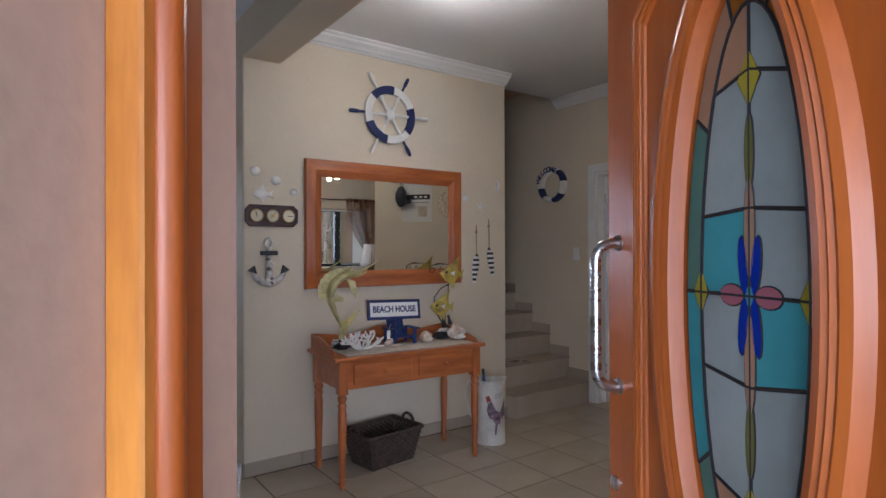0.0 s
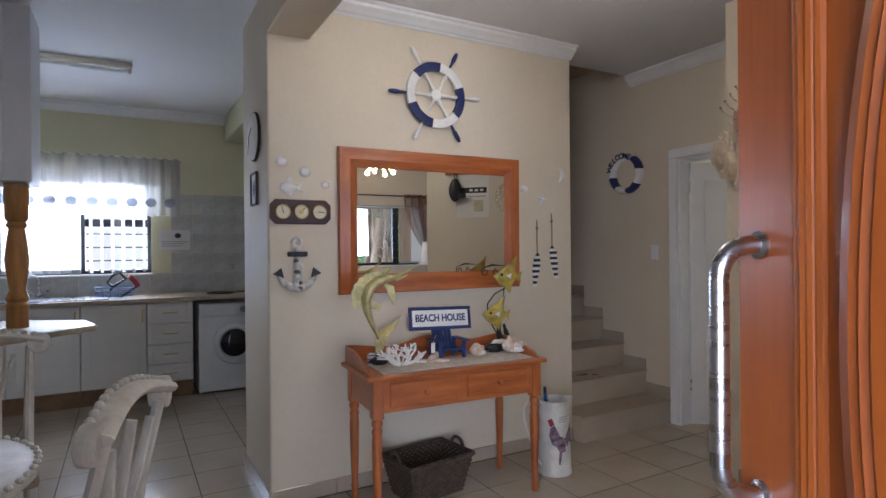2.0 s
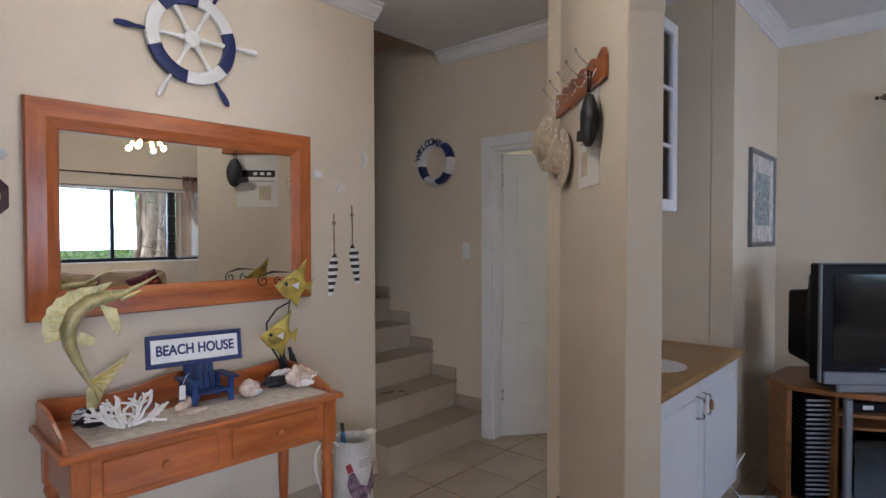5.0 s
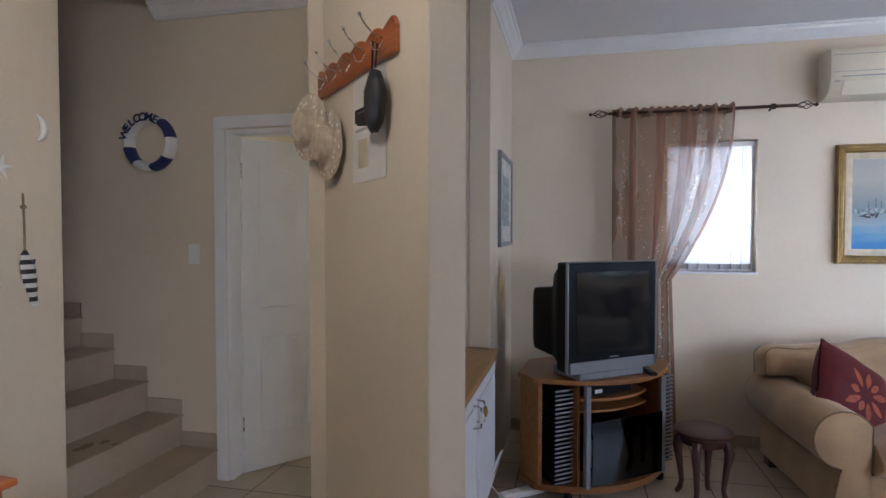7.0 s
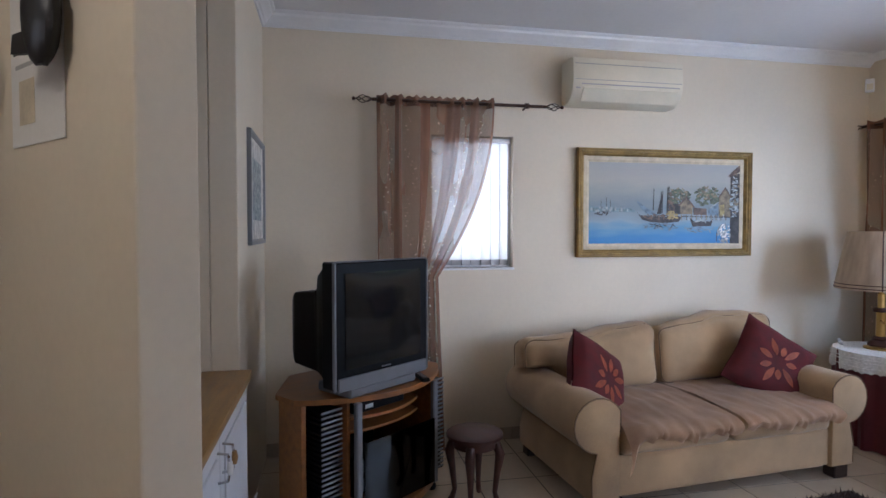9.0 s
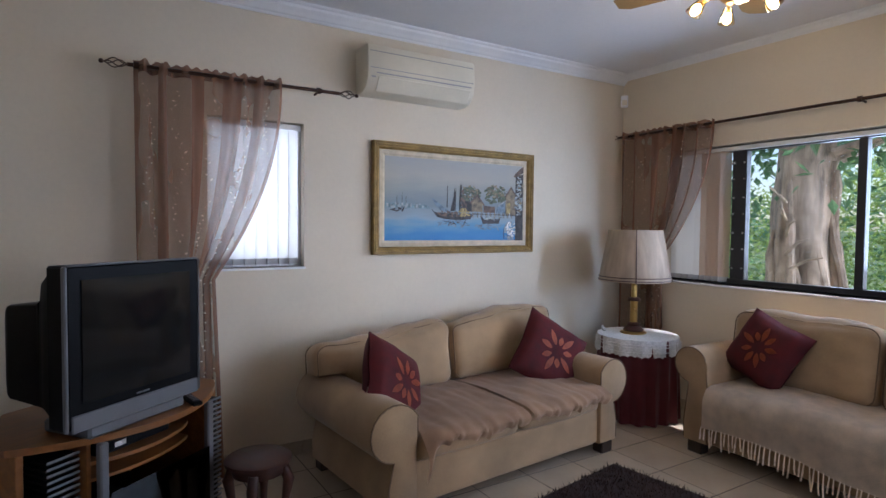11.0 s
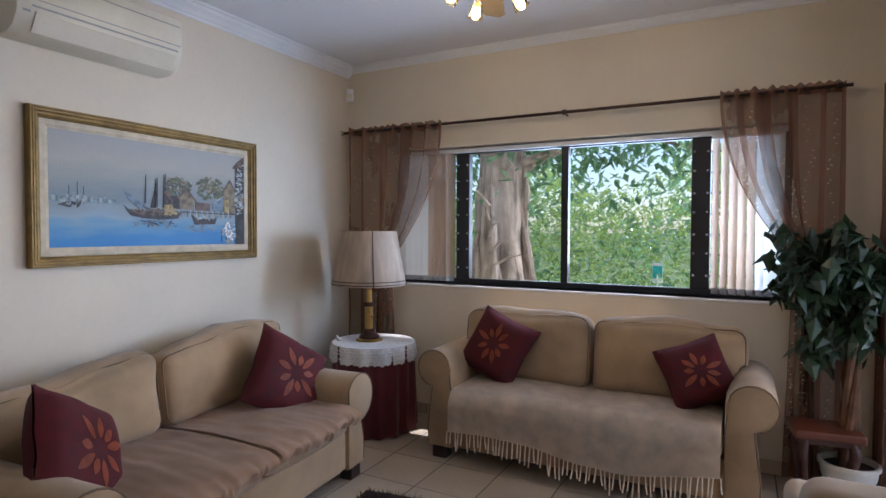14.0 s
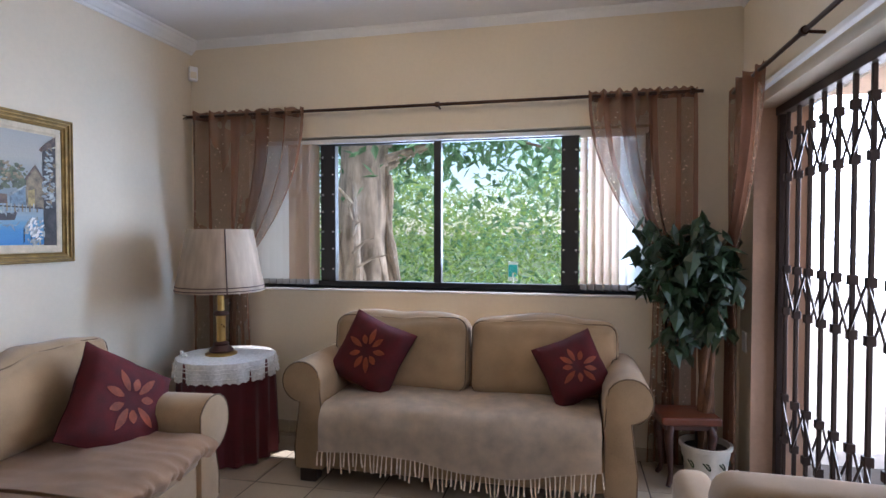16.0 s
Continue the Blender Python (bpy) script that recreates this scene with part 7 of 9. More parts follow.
def conch(x, y, turn, s, label, spiky=0.0):
    e = on_table("shell", label, "shell", x, y, turn, RZ, "shells on the runner")
    b = bmesh.new()
    rows, n = [], 18
    for i in range(16):
        f = i / 15
        r = s * (0.42 * math.sin(math.pi * f ** 0.75) ** 0.9 + 0.02) * (1 + 0.12 * math.sin(f * 26))
        row = []
        for k in range(n):
            a = 2 * math.pi * k / n
            rr = r * (1 + 0.10 * math.sin(3 * a + 9 * f) + spiky * max(0, math.sin(5 * a + 2 * f)) * math.sin(math.pi * f))
            row.append(b.verts.new((s * (f - 0.5) * 1.6, rr * math.cos(a), rr * math.sin(a) + s * 0.36)))
        rows.append(row)
    for p, q in zip(rows, rows[1:]):
        for k in range(n):
            b.faces.new((p[k], p[(k + 1) % n], q[(k + 1) % n], q[k]))
    b.faces.new(rows[0])
    b.faces.new(rows[-1])
    lo = min(v.co.z for v in b.verts)
    for v in b.verts:
        v.co.z -= lo
    part("body", b, M_SHELL, e, "", True)
    part("lip", ellipsoid(s * 0.42, s * 0.07, s * 0.20, m=pose(s * 0.05, -s * 0.36, s * 0.27, 30, 8, 0), wob=0.4), M_CORAL, e, "white flared lip", True)
    if spiky:
        for k in range(9):
            part("spike", lathe([(s * 0.10, 0), (s * 0.06, s * 0.16), (s * 0.01, s * 0.36)], 7, m=pose(s * (0.55 - 0.14 * k), -s * (0.10 + 0.10 * (k % 2)), s * 0.45, 15 + 45 * (k % 2), 55 - 14 * k, 0)), M_CORAL, e, "", True)


conch(2.635, 3.485, 25, 0.080, "cream ridged sea shell on the runner")
conch(2.865, 3.455, -8, 0.095, "large spiky white sea shell on the runner", 0.25)
conch(2.355, 3.50, 5, 0.040, "small brown sea shell on the runner")
conch(2.40, 3.535, 40, 0.045, "small speckled sea shell on the runner")
blk = on_table("driftwood", "black lava stone with a white shell on it", "stone", 2.815, 3.555, 10, RZ)
part("stone", ellipsoid(0.085, 0.035, 0.028, m=pose(0, 0, 0.027), wob=0.5), M_BLACKP, blk, "", True)
part("shell_on_top", ellipsoid(0.05, 0.022, 0.012, m=pose(0.01, -0.005, 0.058), wob=0.7), M_CORAL, blk, "white shell", True)
flt = on_table("flat_shell", "flat grey oyster shell on the runner", "shell", 2.37, 3.45, 0, RZ)
part("body", ellipsoid(0.055, 0.03, 0.010, m=pose(0, 0, 0.0095), wob=0.4), M_SHELL, flt, "", True)

# little blue chair with the sign
ch = on_table("toy_beach_chair", "small blue wooden beach chair figure", "toy chair", 2.485, 3.575, -2, RZ)
for s in (-1, 1):
    part("leg", box(s * 0.075 - 0.010, s * 0.075 + 0.010, -0.075, -0.057, 0, 0.095, 0.002), M_BLUEP, ch)
    part("leg", box(s * 0.075 - 0.010, s * 0.075 + 0.010, 0.045, 0.062, 0, 0.095, 0.002), M_BLUEP, ch)
    part("armrest", box(s * 0.082 - 0.020, s * 0.082 + 0.020, -0.09, 0.065, 0.095, 0.104, 0.002), M_BLUEP, ch)
    part("side_rail", box(s * 0.062 - 0.006, s * 0.062 + 0.006, -0.075, 0.06, 0.030, 0.050, 0.001), M_BLUEP, ch)
for k in range(5):
    part("seat_slat", box(-0.062, 0.062, -0.078 + k * 0.025, -0.056 + k * 0.025, 0.046 - 0.003 * k, 0.053 - 0.003 * k, 0.001), M_BLUEP, ch)
for k in range(5):
    part("back_slat", box(-0.060 + k * 0.025, -0.039 + k * 0.025, -0.004, 0.004, 0, 0.19, 0.001, m=pose(0, 0.045, 0.040, -16)), M_BLUEP, ch)
part("price_tag", box(-0.138, -0.114, -0.080, -0.0785, 0.045, 0.10, 0.0005), M_WHITE, ch, "white paper tag")
part("tag_string", tube([(-0.126, -0.079, 0.10), (-0.10, -0.05, 0.125), (-0.075, -0.02, 0.13)], 0.0012, 4), M_WHITE, ch)
sgn = on_table("beach_house_sign", "navy-framed white sign with painted letters", "sign", 2.455, 3.60, -4, RZ)
SGM = pose(0, 0.0, 0.218, -10, 1.5, 0) @ Matrix.Diagonal((1.09, 1, 1.04, 1))
part("board", box(-0.175, 0.175, -0.006, 0.006, -0.062, 0.062, 0.002, m=SGM), M_NAVY, sgn, "navy board")
part("panel", box(-0.160, 0.160, -0.009, -0.0062, -0.044, 0.044, 0.001, m=SGM), M_WHITE, sgn, "white panel")
for z0, z1 in ((0.048, 0.062), (-0.062, -0.048)):
    part("frame_rail", box(-0.177, 0.177, -0.012, -0.0062, z0, z1, 0.002, m=SGM), M_NAVY, sgn)
for s in (-1, 1):
    part("frame_rail", box(s * 0.168 - 0.008, s * 0.168 + 0.008, -0.012, -0.0062, -0.047, 0.047, 0.002, m=SGM), M_NAVY, sgn)
lettering("BEACH HOUSE", 0.054, M_NAVY, sgn, SGM @ pose(0, -0.0100, 0, 90, 0, 0), "painted_letters", 0.0008, 0.80)
part("prop", box(-0.02, 0.02, 0.012, 0.020, 0.0, 0.20, 0.001, m=pose(0, 0.008, 0.002, -6)), M_NAVY, sgn)

# pair of yellow fish on a wire stand
yf = on_table("fish_sculpture", "two yellow gilded angelfish on a scrolled black wire stand", "ornament", 2.865, 3.63, -6)
part("base", lathe([(0.05, 0), (0.05, 0.006), (0.02, 0.010)], 20), M_WIRE, yf, "", True)


def arc(cx, cz, r, a0, a1, n=16, shrink=1.0):
    return [(cx + r * (1 - (1 - shrink) * k / n) * math.cos(radians(a0 + (a1 - a0) * k / n)), 0, cz + r * (1 - (1 - shrink) * k / n) * math.sin(radians(a0 + (a1 - a0) * k / n))) for k in range(n + 1)]


part("wire", tube([(0.02, 0, 0.005), (0.0, 0, 0.10), (-0.06, 0, 0.20), (-0.06, 0, 0.28), (-0.01, 0, 0.34), (0.06, 0, 0.37)], 0.004, 6), M_WIRE, yf, "", True)
part("wire", tube([(0.02, 0, 0.005), (0.03, 0, 0.18), (0.06, 0, 0.40), (0.03, 0, 0.48)], 0.003, 6), M_WIRE, yf, "", True)
part("scroll", tube(arc(0.035, 0.05, 0.03, -90, 450, 26, 0.25), 0.003, 6), M_WIRE, yf, "", True)
part("scroll", tube(arc(-0.075, 0.475, 0.028, 90, 560, 24, 0.25), 0.003, 6), M_WIRE, yf, "", True)
part("scroll", tube(arc(0.0, 0.47, 0.022, 90, 500, 22, 0.3), 0.003, 6), M_WIRE, yf, "", True)
part("plume", tube([(-0.075, 0, 0.503), (-0.03, 0, 0.515), (0.07, 0, 0.508)], [0.003, 0.006, 0.001], 6), M_WIRE, yf, "", True)


def angel(cx, cz, s, parent):
    body = [(-0.55, 0.02), (-0.30, 0.20), (-0.05, 0.36), (0.20, 0.50), (0.42, 0.72), (0.34, 0.36), (0.34, 0.14), (0.42, 0.02), (0.62, 0.16), (0.56, -0.06), (0.56, -0.26), (0.38, -0.10), (0.22, -0.30), (0.12, -0.62), (-0.05, -0.42), (-0.30, -0.28), (-0.42, -0.14)]
    b = plate([(cx + x * s, cz + z * s) for x, z in body], 0.014, m=pose(0, -0.007, 0), bev=0.004)
    o = part("fish", b, M_YFISH, parent, "yellow gilded angelfish", True)
    part("belly", ellipsoid(0.30 * s, 0.016, 0.22 * s, m=pose(cx - 0.06 * s, -0.004, cz)), M_YFISH, o, "", True)
    part("eye", ellipsoid(0.055 * s, 0.006, 0.055 * s, m=pose(cx - 0.26 * s, -0.018, cz + 0.06 * s), seg=10, rings=8), M_BLACKP, o)
    part("side_fin", plate([(cx - 0.10 * s, cz + 0.02 * s), (cx + 0.12 * s, cz + 0.10 * s), (cx + 0.08 * s, cz - 0.10 * s)], 0.004, m=pose(0, -0.024, 0)), M_WHITE, o, "pale fin")


angel(-0.005, 0.215, 0.165, yf)
angel(0.075, 0.445, 0.170, yf)
for k, x in enumerate((2.955, 3.0)):
    pe = on_table("black_bottle", "slim black bottle leaning at the table back", "bottle", x - 0.02, 3.66 - 0.01 * k, 0, None, "black bottles")
    part("body", lathe([(0.015, 0.0), (0.016, 0.004), (0.015, 0.10), (0.009, 0.125), (0.009, 0.15), (0.002, 0.152)], 14, m=pose(0, 0, 0.004, 0, -18, 0)), M_BLACKP, pe, "", True)

# ---- hall: basket, watering can ----
M_WICKER = mat("dark_wicker", (0.075, 0.050, 0.034), 0.75, 0.3, 30, 0.5, 120)
bk = thing("wicker_basket", "dark woven wicker basket under the hall table", "basket", pose(2.36, 3.585, 0, 0, 0, 8))


def rect_ring(w, d, z, r, bm, wave, ph):
    pts = []
    per = 2 * (w + d)
    n = 72
    for k in range(n):
        s = per * k / n
        if s < w:
            p = (-w / 2 + s, -d / 2)
        elif s < w + d:
            p = (w / 2, -d / 2 + s - w)
        elif s < 2 * w + d:
            p = (w / 2 - (s - w - d), d / 2)
        else:
            p = (-w / 2, d / 2 - (s - 2 * w - d))
        q = 1 + wave * (1 if (k + ph) % 2 else -1)
        pts.append((p[0] * q, p[1] * q, z))
    return tube(pts, r, 5, bm, closed=True)


for i in range(15):
    part("wicker_band", rect_ring(0.33 + 0.006 * i, 0.22 + 0.005 * i, 0.012 + 0.0135 * i, 0.0068, None, 0.014, i), M_WICKER, bk)
part("bottom", box(-0.16, 0.16, -0.105, 0.105, 0.003, 0.012), M_WICKER, bk)
part("rim", rect_ring(0.425, 0.30, 0.214, 0.012, None, 0.006, 0), M_WICKER, bk, "", True)
for s in (-1, 1):
    part("handle", tube([(s * 0.212, 0.055 * math.cos(radians(a)), 0.215 + 0.05 * math.sin(radians(a))) for a in range(0, 181, 15)], 0.010, 8), M_WICKER, bk, "", True)
M_ENAMEL = mat("worn_white_enamel", (0.66, 0.63, 0.56), 0.4, 0.15, 6, 0.1, 60)
M_ROOST = mat("painted_purple_grey", (0.20, 0.12, 0.16), 0.6, 0.5, 40, 0.1, 90)
M_REDP = mat("painted_red", (0.35, 0.03, 0.03), 0.6, 0.2, 20, 0.1, 90)
can = thing("watering_can", "tall white enamel jug painted with a rooster", "jug", pose(3.165, 3.46, 0, 0, 0, 0))
part("body", lathe([(0.105, 0), (0.107, 0.006), (0.104, 0.02), (0.088, 0.40), (0.092, 0.43), (0.095, 0.44), (0.086, 0.44), (0.082, 0.41)], 32, caps=False), M_ENAMEL, can, "", True)
part("bottom", lathe([(0.104, 0.004), (0.103, 0.010)], 28), M_ENAMEL, can)
part("spout", plate([(0.07, 0.36), (0.09, 0.37), (0.135, 0.445), (0.08, 0.44)], 0.05, m=pose(0, -0.025, 0), bev=0.008), M_ENAMEL, can, "", True)
part("handle", tube([(-0.088, 0, 0.42), (-0.13, 0, 0.465), (-0.19, 0, 0.46), (-0.225, 0, 0.42), (-0.225, 0, 0.35), (-0.19, 0, 0.24), (-0.145, 0, 0.13), (-0.10, 0, 0.06)], 0.0055, 8), M_WHITE, can, "", True)


def curved(pts, material, name, label=""):
    """Painted patch that follows the round body."""
    b = bmesh.new()
    vs = []
    for x, z in pts:
        xx, zz = x * 1.65 + 0.005, z * 1.65 + 0.19
        r = 0.104 - (0.104 - 0.088) * (zz - 0.02) / 0.38 + 0.0015
        a = xx / r - 0.35
        vs.append(b.verts.new((r * math.sin(a), -r * math.cos(a), zz)))
    b.faces.new(vs)
    bmesh.ops.triangulate(b, faces=b.faces[:])
    bmesh.ops.solidify(b, geom=b.faces[:], thickness=0.0008)
    part(name, b, material, can, label)


curved([(-0.03, 0.0), (-0.04, 0.03), (-0.035, 0.06), (-0.02, 0.07), (0.0, 0.03), (0.02, 0.02), (0.0, -0.02)], M_ROOST, "painted_breast", "rooster breast")
curved([(-0.02, 0.0), (0.0, 0.03), (0.025, 0.02), (0.02, -0.025), (0.0, -0.03)], M_ROOST, "painted_wing")
curved([(0.02, 0.02), (0.045, 0.06), (0.065, 0.07), (0.075, 0.04), (0.06, 0.0), (0.03, -0.01)], M_ROOST, "painted_tail")
curved([(-0.036, 0.062), (-0.045, 0.085), (-0.03, 0.095), (-0.02, 0.072)], M_REDP, "painted_comb", "red comb")
curved([(-0.005, -0.028), (-0.008, -0.07), (0.0, -0.07), (0.006, -0.028)], M_ROOST, "painted_foot")
for k in range(3):
    part("written_line", box(-0.04, 0.03 - 0.01 * k, -0.0948 + 0.0006 * k, -0.0938 + 0.0006 * k, 0.352 - 0.014 * k, 0.357 - 0.014 * k), M_GREYW, can)
um = thing("umbrella", "folded blue umbrella standing in the enamel jug", "umbrella", pose(3.165, 3.46, 0.012))
part("cloth", tube([(-0.02, 0.0, 0.0), (-0.03, 0.02, 0.25), (-0.04, 0.03, 0.46)], [0.008, 0.024, 0.010], 10), mat("blue_umbrella_cloth", (0.03, 0.12, 0.28), 0.6, 0.2, 10, 0.2, 80), um, "", True)
part("grip", tube([(-0.04, 0.03, 0.46), (-0.042, 0.032, 0.50)], 0.009, 8), M_BLACKP, um)
part("tip", tube([(-0.0195, -0.001, -0.0005), (-0.02, 0, 0.02)], 0.004, 6), M_STEEL, um)

# ---- hall: life ring, switch, inner door ----
PW = Matrix(((0, 1, 0, 4.559), (-1, 0, 0, 0), (0, 0, 1, 0), (0, 0, 0, 1)))  # local x to world -y, local -y out of the wall
ring_ = thing("life_ring", "navy and white welcome life ring on the wall", "life ring", PW @ pose(-4.142, 0, 1.968))
for k in range(8):
    a0 = 10 + 45 * k
    b = tube([(0.143 * math.cos(radians(a0 + 45 * i / 6)), -0.026, 0.143 * math.sin(radians(a0 + 45 * i / 6))) for i in range(7)], 0.046, 12, flat=0.55)
    part("ring_segment", b, M_NAVY if k in (0, 4, 6) else M_WHITE, ring_, "", True)
for k, chx in enumerate("WELCOME"):
    a = 160 - 16.5 * k
    lettering(chx, 0.066, M_NAVY, ring_, pose(0.145 * math.cos(radians(a)), -0.0735, 0.145 * math.sin(radians(a))) @ pose(0, 0, 0, 90, 0, 0) @ pose(0, 0, 0, 0, 0, a - 90), "letter", 0.001)
lsw = thing("light_switch", "white light switch plate beside the inner door", "switch", PW @ pose(-3.872, 0, 1.318))
part("plate", box(-0.036, 0.036, -0.009, 0.0, -0.058, 0.058, 0.003), M_TRIM, lsw)
part("rocker", box(-0.011, 0.011, -0.013, -0.0092, -0.018, 0.018, 0.002), M_TRIM, lsw)
fr = tagged(thing("inner_door_frame", "white painted door frame and architrave", "door frame", PW), kind="structure")
for x0, x1 in ((-3.73, -3.655), (-2.865, -2.79)):
    part("architrave", box(x0, x1, -0.016, 0.0, 0.002, 2.035, 0.004), M_TRIM, fr)
part("architrave_head", box(-3.73, -2.79, -0.016, 0.0, 2.035, 2.105, 0.004), M_TRIM, fr)
for x0, x1 in ((-3.66, -3.635), (-2.885, -2.86)):
    part("jamb", box(x0, x1, 0.001, 0.119, 0.002, 2.03, 0.002), M_TRIM, fr)
part("jamb_head", box(-3.635, -2.885, 0.001, 0.119, 2.005, 2.03, 0.002), M_TRIM, fr)
idr = tagged(thing("inner_door", "white panelled inner door standing ajar", "door", pose(4.655, 3.628, 0.012, 0, 0, -38)), kind="structure")
part("leaf", box(0, 0.75, -0.02, 0.02, 0, 1.985, 0.003), M_TRIM, idr)
for y in (-1, 1):
    for x0, x1 in ((0.10, 0.345), (0.405, 0.65)):
        part("lower_panel", box(x0, x1, min(y * 0.0205, y * 0.027), max(y * 0.0205, y * 0.027), 0.22, 0.80, 0.006), M_TRIM, idr)
        up_ = [(x0, 0.98), (x1, 0.98)] + [(x1 - (x1 - x0) * k / 10, 1.78 + 0.07 * math.sin(math.pi / 2 * (k / 10 if x0 < 0.3 else 1 - k / 10))) for k in range(11)]
        part("upper_panel", plate(up_[:2] + up_[2:], 0.0065, m=pose(0, 0.0205 if y > 0 else -0.027, 0), bev=0.003), M_TRIM, idr)
for z in (0.25, 1.75):
    part("hinge", lathe([(0.006, 0), (0.006, 0.09)], 8, m=pose(-0.004, -0.022, z)), M_STEEL, idr)
part("door_handle", tube([(0.70, -0.02, 1.02), (0.70, -0.06, 1.02), (0.69, -0.065, 1.02), (0.60, -0.06, 1.02)], 0.008, 8), M_STEEL, idr, "", True)

# ---- hall: coat rack, hats, notices on the slanting wall ----
SW = slant @ Matrix(((-1, 0, 0, 0), (0, -1, 0, 0.001), (0, 0, 1, 0), (0, 0, 0, 1)))  # local -y out of the wall, local x from the far end to the near end
rack = thing("coat_rack", "varnished wooden coat rack with thin steel double hooks", "coat rack", SW @ pose(-0.575, 0, 2.068))
sc = [(-0.39, -0.05), (0.39, -0.05), (0.39, 0.035)]
for k in range(41):
    f = k / 40
    sc.append((0.37 - 0.74 * f, 0.045 + 0.022 * abs(math.sin(math.pi * 5 * f + math.pi / 2))))
sc.append((-0.39, 0.035))
part("board", plate(sc, -0.02, bev=0.004), M_PINE, rack)
for k in range(5):
    x = -0.30 + 0.15 * k
    h_ = part("hook", tube([(x, -0.02, 0.015), (x, -0.05, 0.02), (x, -0.085, 0.05), (x, -0.10, 0.075)], 0.0026, 6), M_STEEL, rack, "thin steel double hook", True)
    part("lower_prong", tube([(x, -0.02, 0.005), (x, -0.035, -0.025), (x, -0.055, -0.028), (x, -0.065, -0.005)], 0.0026, 6), M_STEEL, h_, "", True)
    part("knob", ellipsoid(0.007, 0.007, 0.007, m=pose(x, -0.101, 0.078), seg=8, rings=6), M_STEEL, h_)
M_STRAW = mat("straw_hat_weave", (0.60, 0.50, 0.36), 0.85, 0.15, 30, 0.5, 160)
M_DOT = mat("white_dots", (0.80, 0.77, 0.70), 0.85, 0.05, 20, 0.2, 90)


def hat(m, label, flip):
    e = thing("sun_hat", label, "hat", m, "hats on the rack")
    part("brim", lathe([(0.135, 0.0), (0.14, 0.004), (0.078, 0.018), (0.073, 0.014)], 32, caps=False), M_STRAW, e, "", True)
    part("crown", lathe([(0.078, 0.016), (0.074, 0.04), (0.062, 0.056), (0.03, 0.064), (0.002, 0.066)], 28, caps=False), M_STRAW, e, "", True)
    rh = random.Random(flip)
    for k in range(26):
        a = 2 * math.pi * k / 13 + (0.24 if k % 2 else 0)
        r = 0.095 if k < 13 else 0.122
        part("dot", lathe([(0.009, 0), (0.008, 0.0015)], 8, m=pose(r * math.cos(a), r * math.sin(a), 0.0165 - (r - 0.078) * 0.21 + 0.001)), M_DOT, e)


hat(SW @ pose(-0.90, -0.075, 1.885) @ pose(0, 0, 0, 90, 6, 12), "spotted straw sun hat hanging from the rack", 1)
hat(SW @ pose(-0.79, -0.030, 1.80) @ pose(0, 0, 0, 90, -4, 4), "straw sun hat with a pale spotted brim", 2)
cap = thing("peaked_hat", "black cap hanging by its strap from the rack", "hat", SW @ pose(-0.285, -0.045, 1.875))
part("crown", ellipsoid(0.058, 0.032, 0.105, wob=0.12), M_BLACKP, cap, "", True)
part("strap", tube([(0.005, 0, 0.11), (0.0, 0.01, 0.19), (-0.012, 0.0, 0.20), (-0.02, 0.0, 0.11)], 0.004, 6), M_BLACKP, cap)
part("peak", plate([(-0.10, -0.085), (0.0, -0.10), (0.0, -0.05), (-0.09, -0.045)], 0.012, m=pose(-0.01, -0.02, 0.02), bev=0.003), M_BLACKP, cap)
M_PAPER = mat("white_paper", (0.74, 0.72, 0.68), 0.8, 0.04, 6, 0.05, 60)
for k, (u, z, w, h) in enumerate(((-0.44, 1.93, 0.30, 0.20), (-0.44, 1.73, 0.30, 0.20))):
    e = thing("paper_notice", "printed white paper notice taped to the wall", "notice", SW @ pose(u, -0.001, z), "notices on the wall")
    part("sheet", box(-w / 2, w / 2, -0.0012, 0, -h / 2, h / 2), M_PAPER, e)
    if k == 0:
        part("black_banner", box(-w / 2 + 0.02, w / 2 - 0.03, -0.0022, -0.0014, -0.08, -0.03), M_BLACKP, e)
        for j in range(3):
            part("banner_mark", box(-0.10 + 0.05 * j, -0.07 + 0.05 * j, -0.003, -0.0024, -0.065, -0.045), M_PAPER, e)
    else:
        part("printed_line", box(-0.12, 0.05, -0.002, -0.0014, 0.085, 0.095), M_GREYW, e)
        part("printed_image", box(-0.10, -0.01, -0.002, -0.0014, -0.05, 0.055), M_LINEN, e)

# ---- niche cupboard ----
M_COUNTER = mat("oak_worktop", (0.36, 0.20, 0.065), 0.4, 0.15, 4, 0.05, 30, stretch=(1, 8, 8))
M_CUP = mat("white_cupboard_paint", (0.72, 0.73, 0.76), 0.4, 0.03, 4, 0.03, 40)


def poly_slab(pts, z0, z1, bev=0.0):
    b = bmesh.new()
    f = b.faces.new([b.verts.new((x, y, z0)) for x, y in pts])
    ex = bmesh.ops.extrude_face_region(b, geom=[f])
    bmesh.ops.translate(b, vec=(0, 0, z1 - z0), verts=[v for v in ex["geom"] if isinstance(v, bmesh.types.BMVert)])
    bmesh.ops.recalc_face_normals(b, faces=b.faces)
    if bev:
        bmesh.ops.bevel(b, geom=b.edges[:], offset=bev, segments=2, affect="EDGES", profile=0.5)
    return b


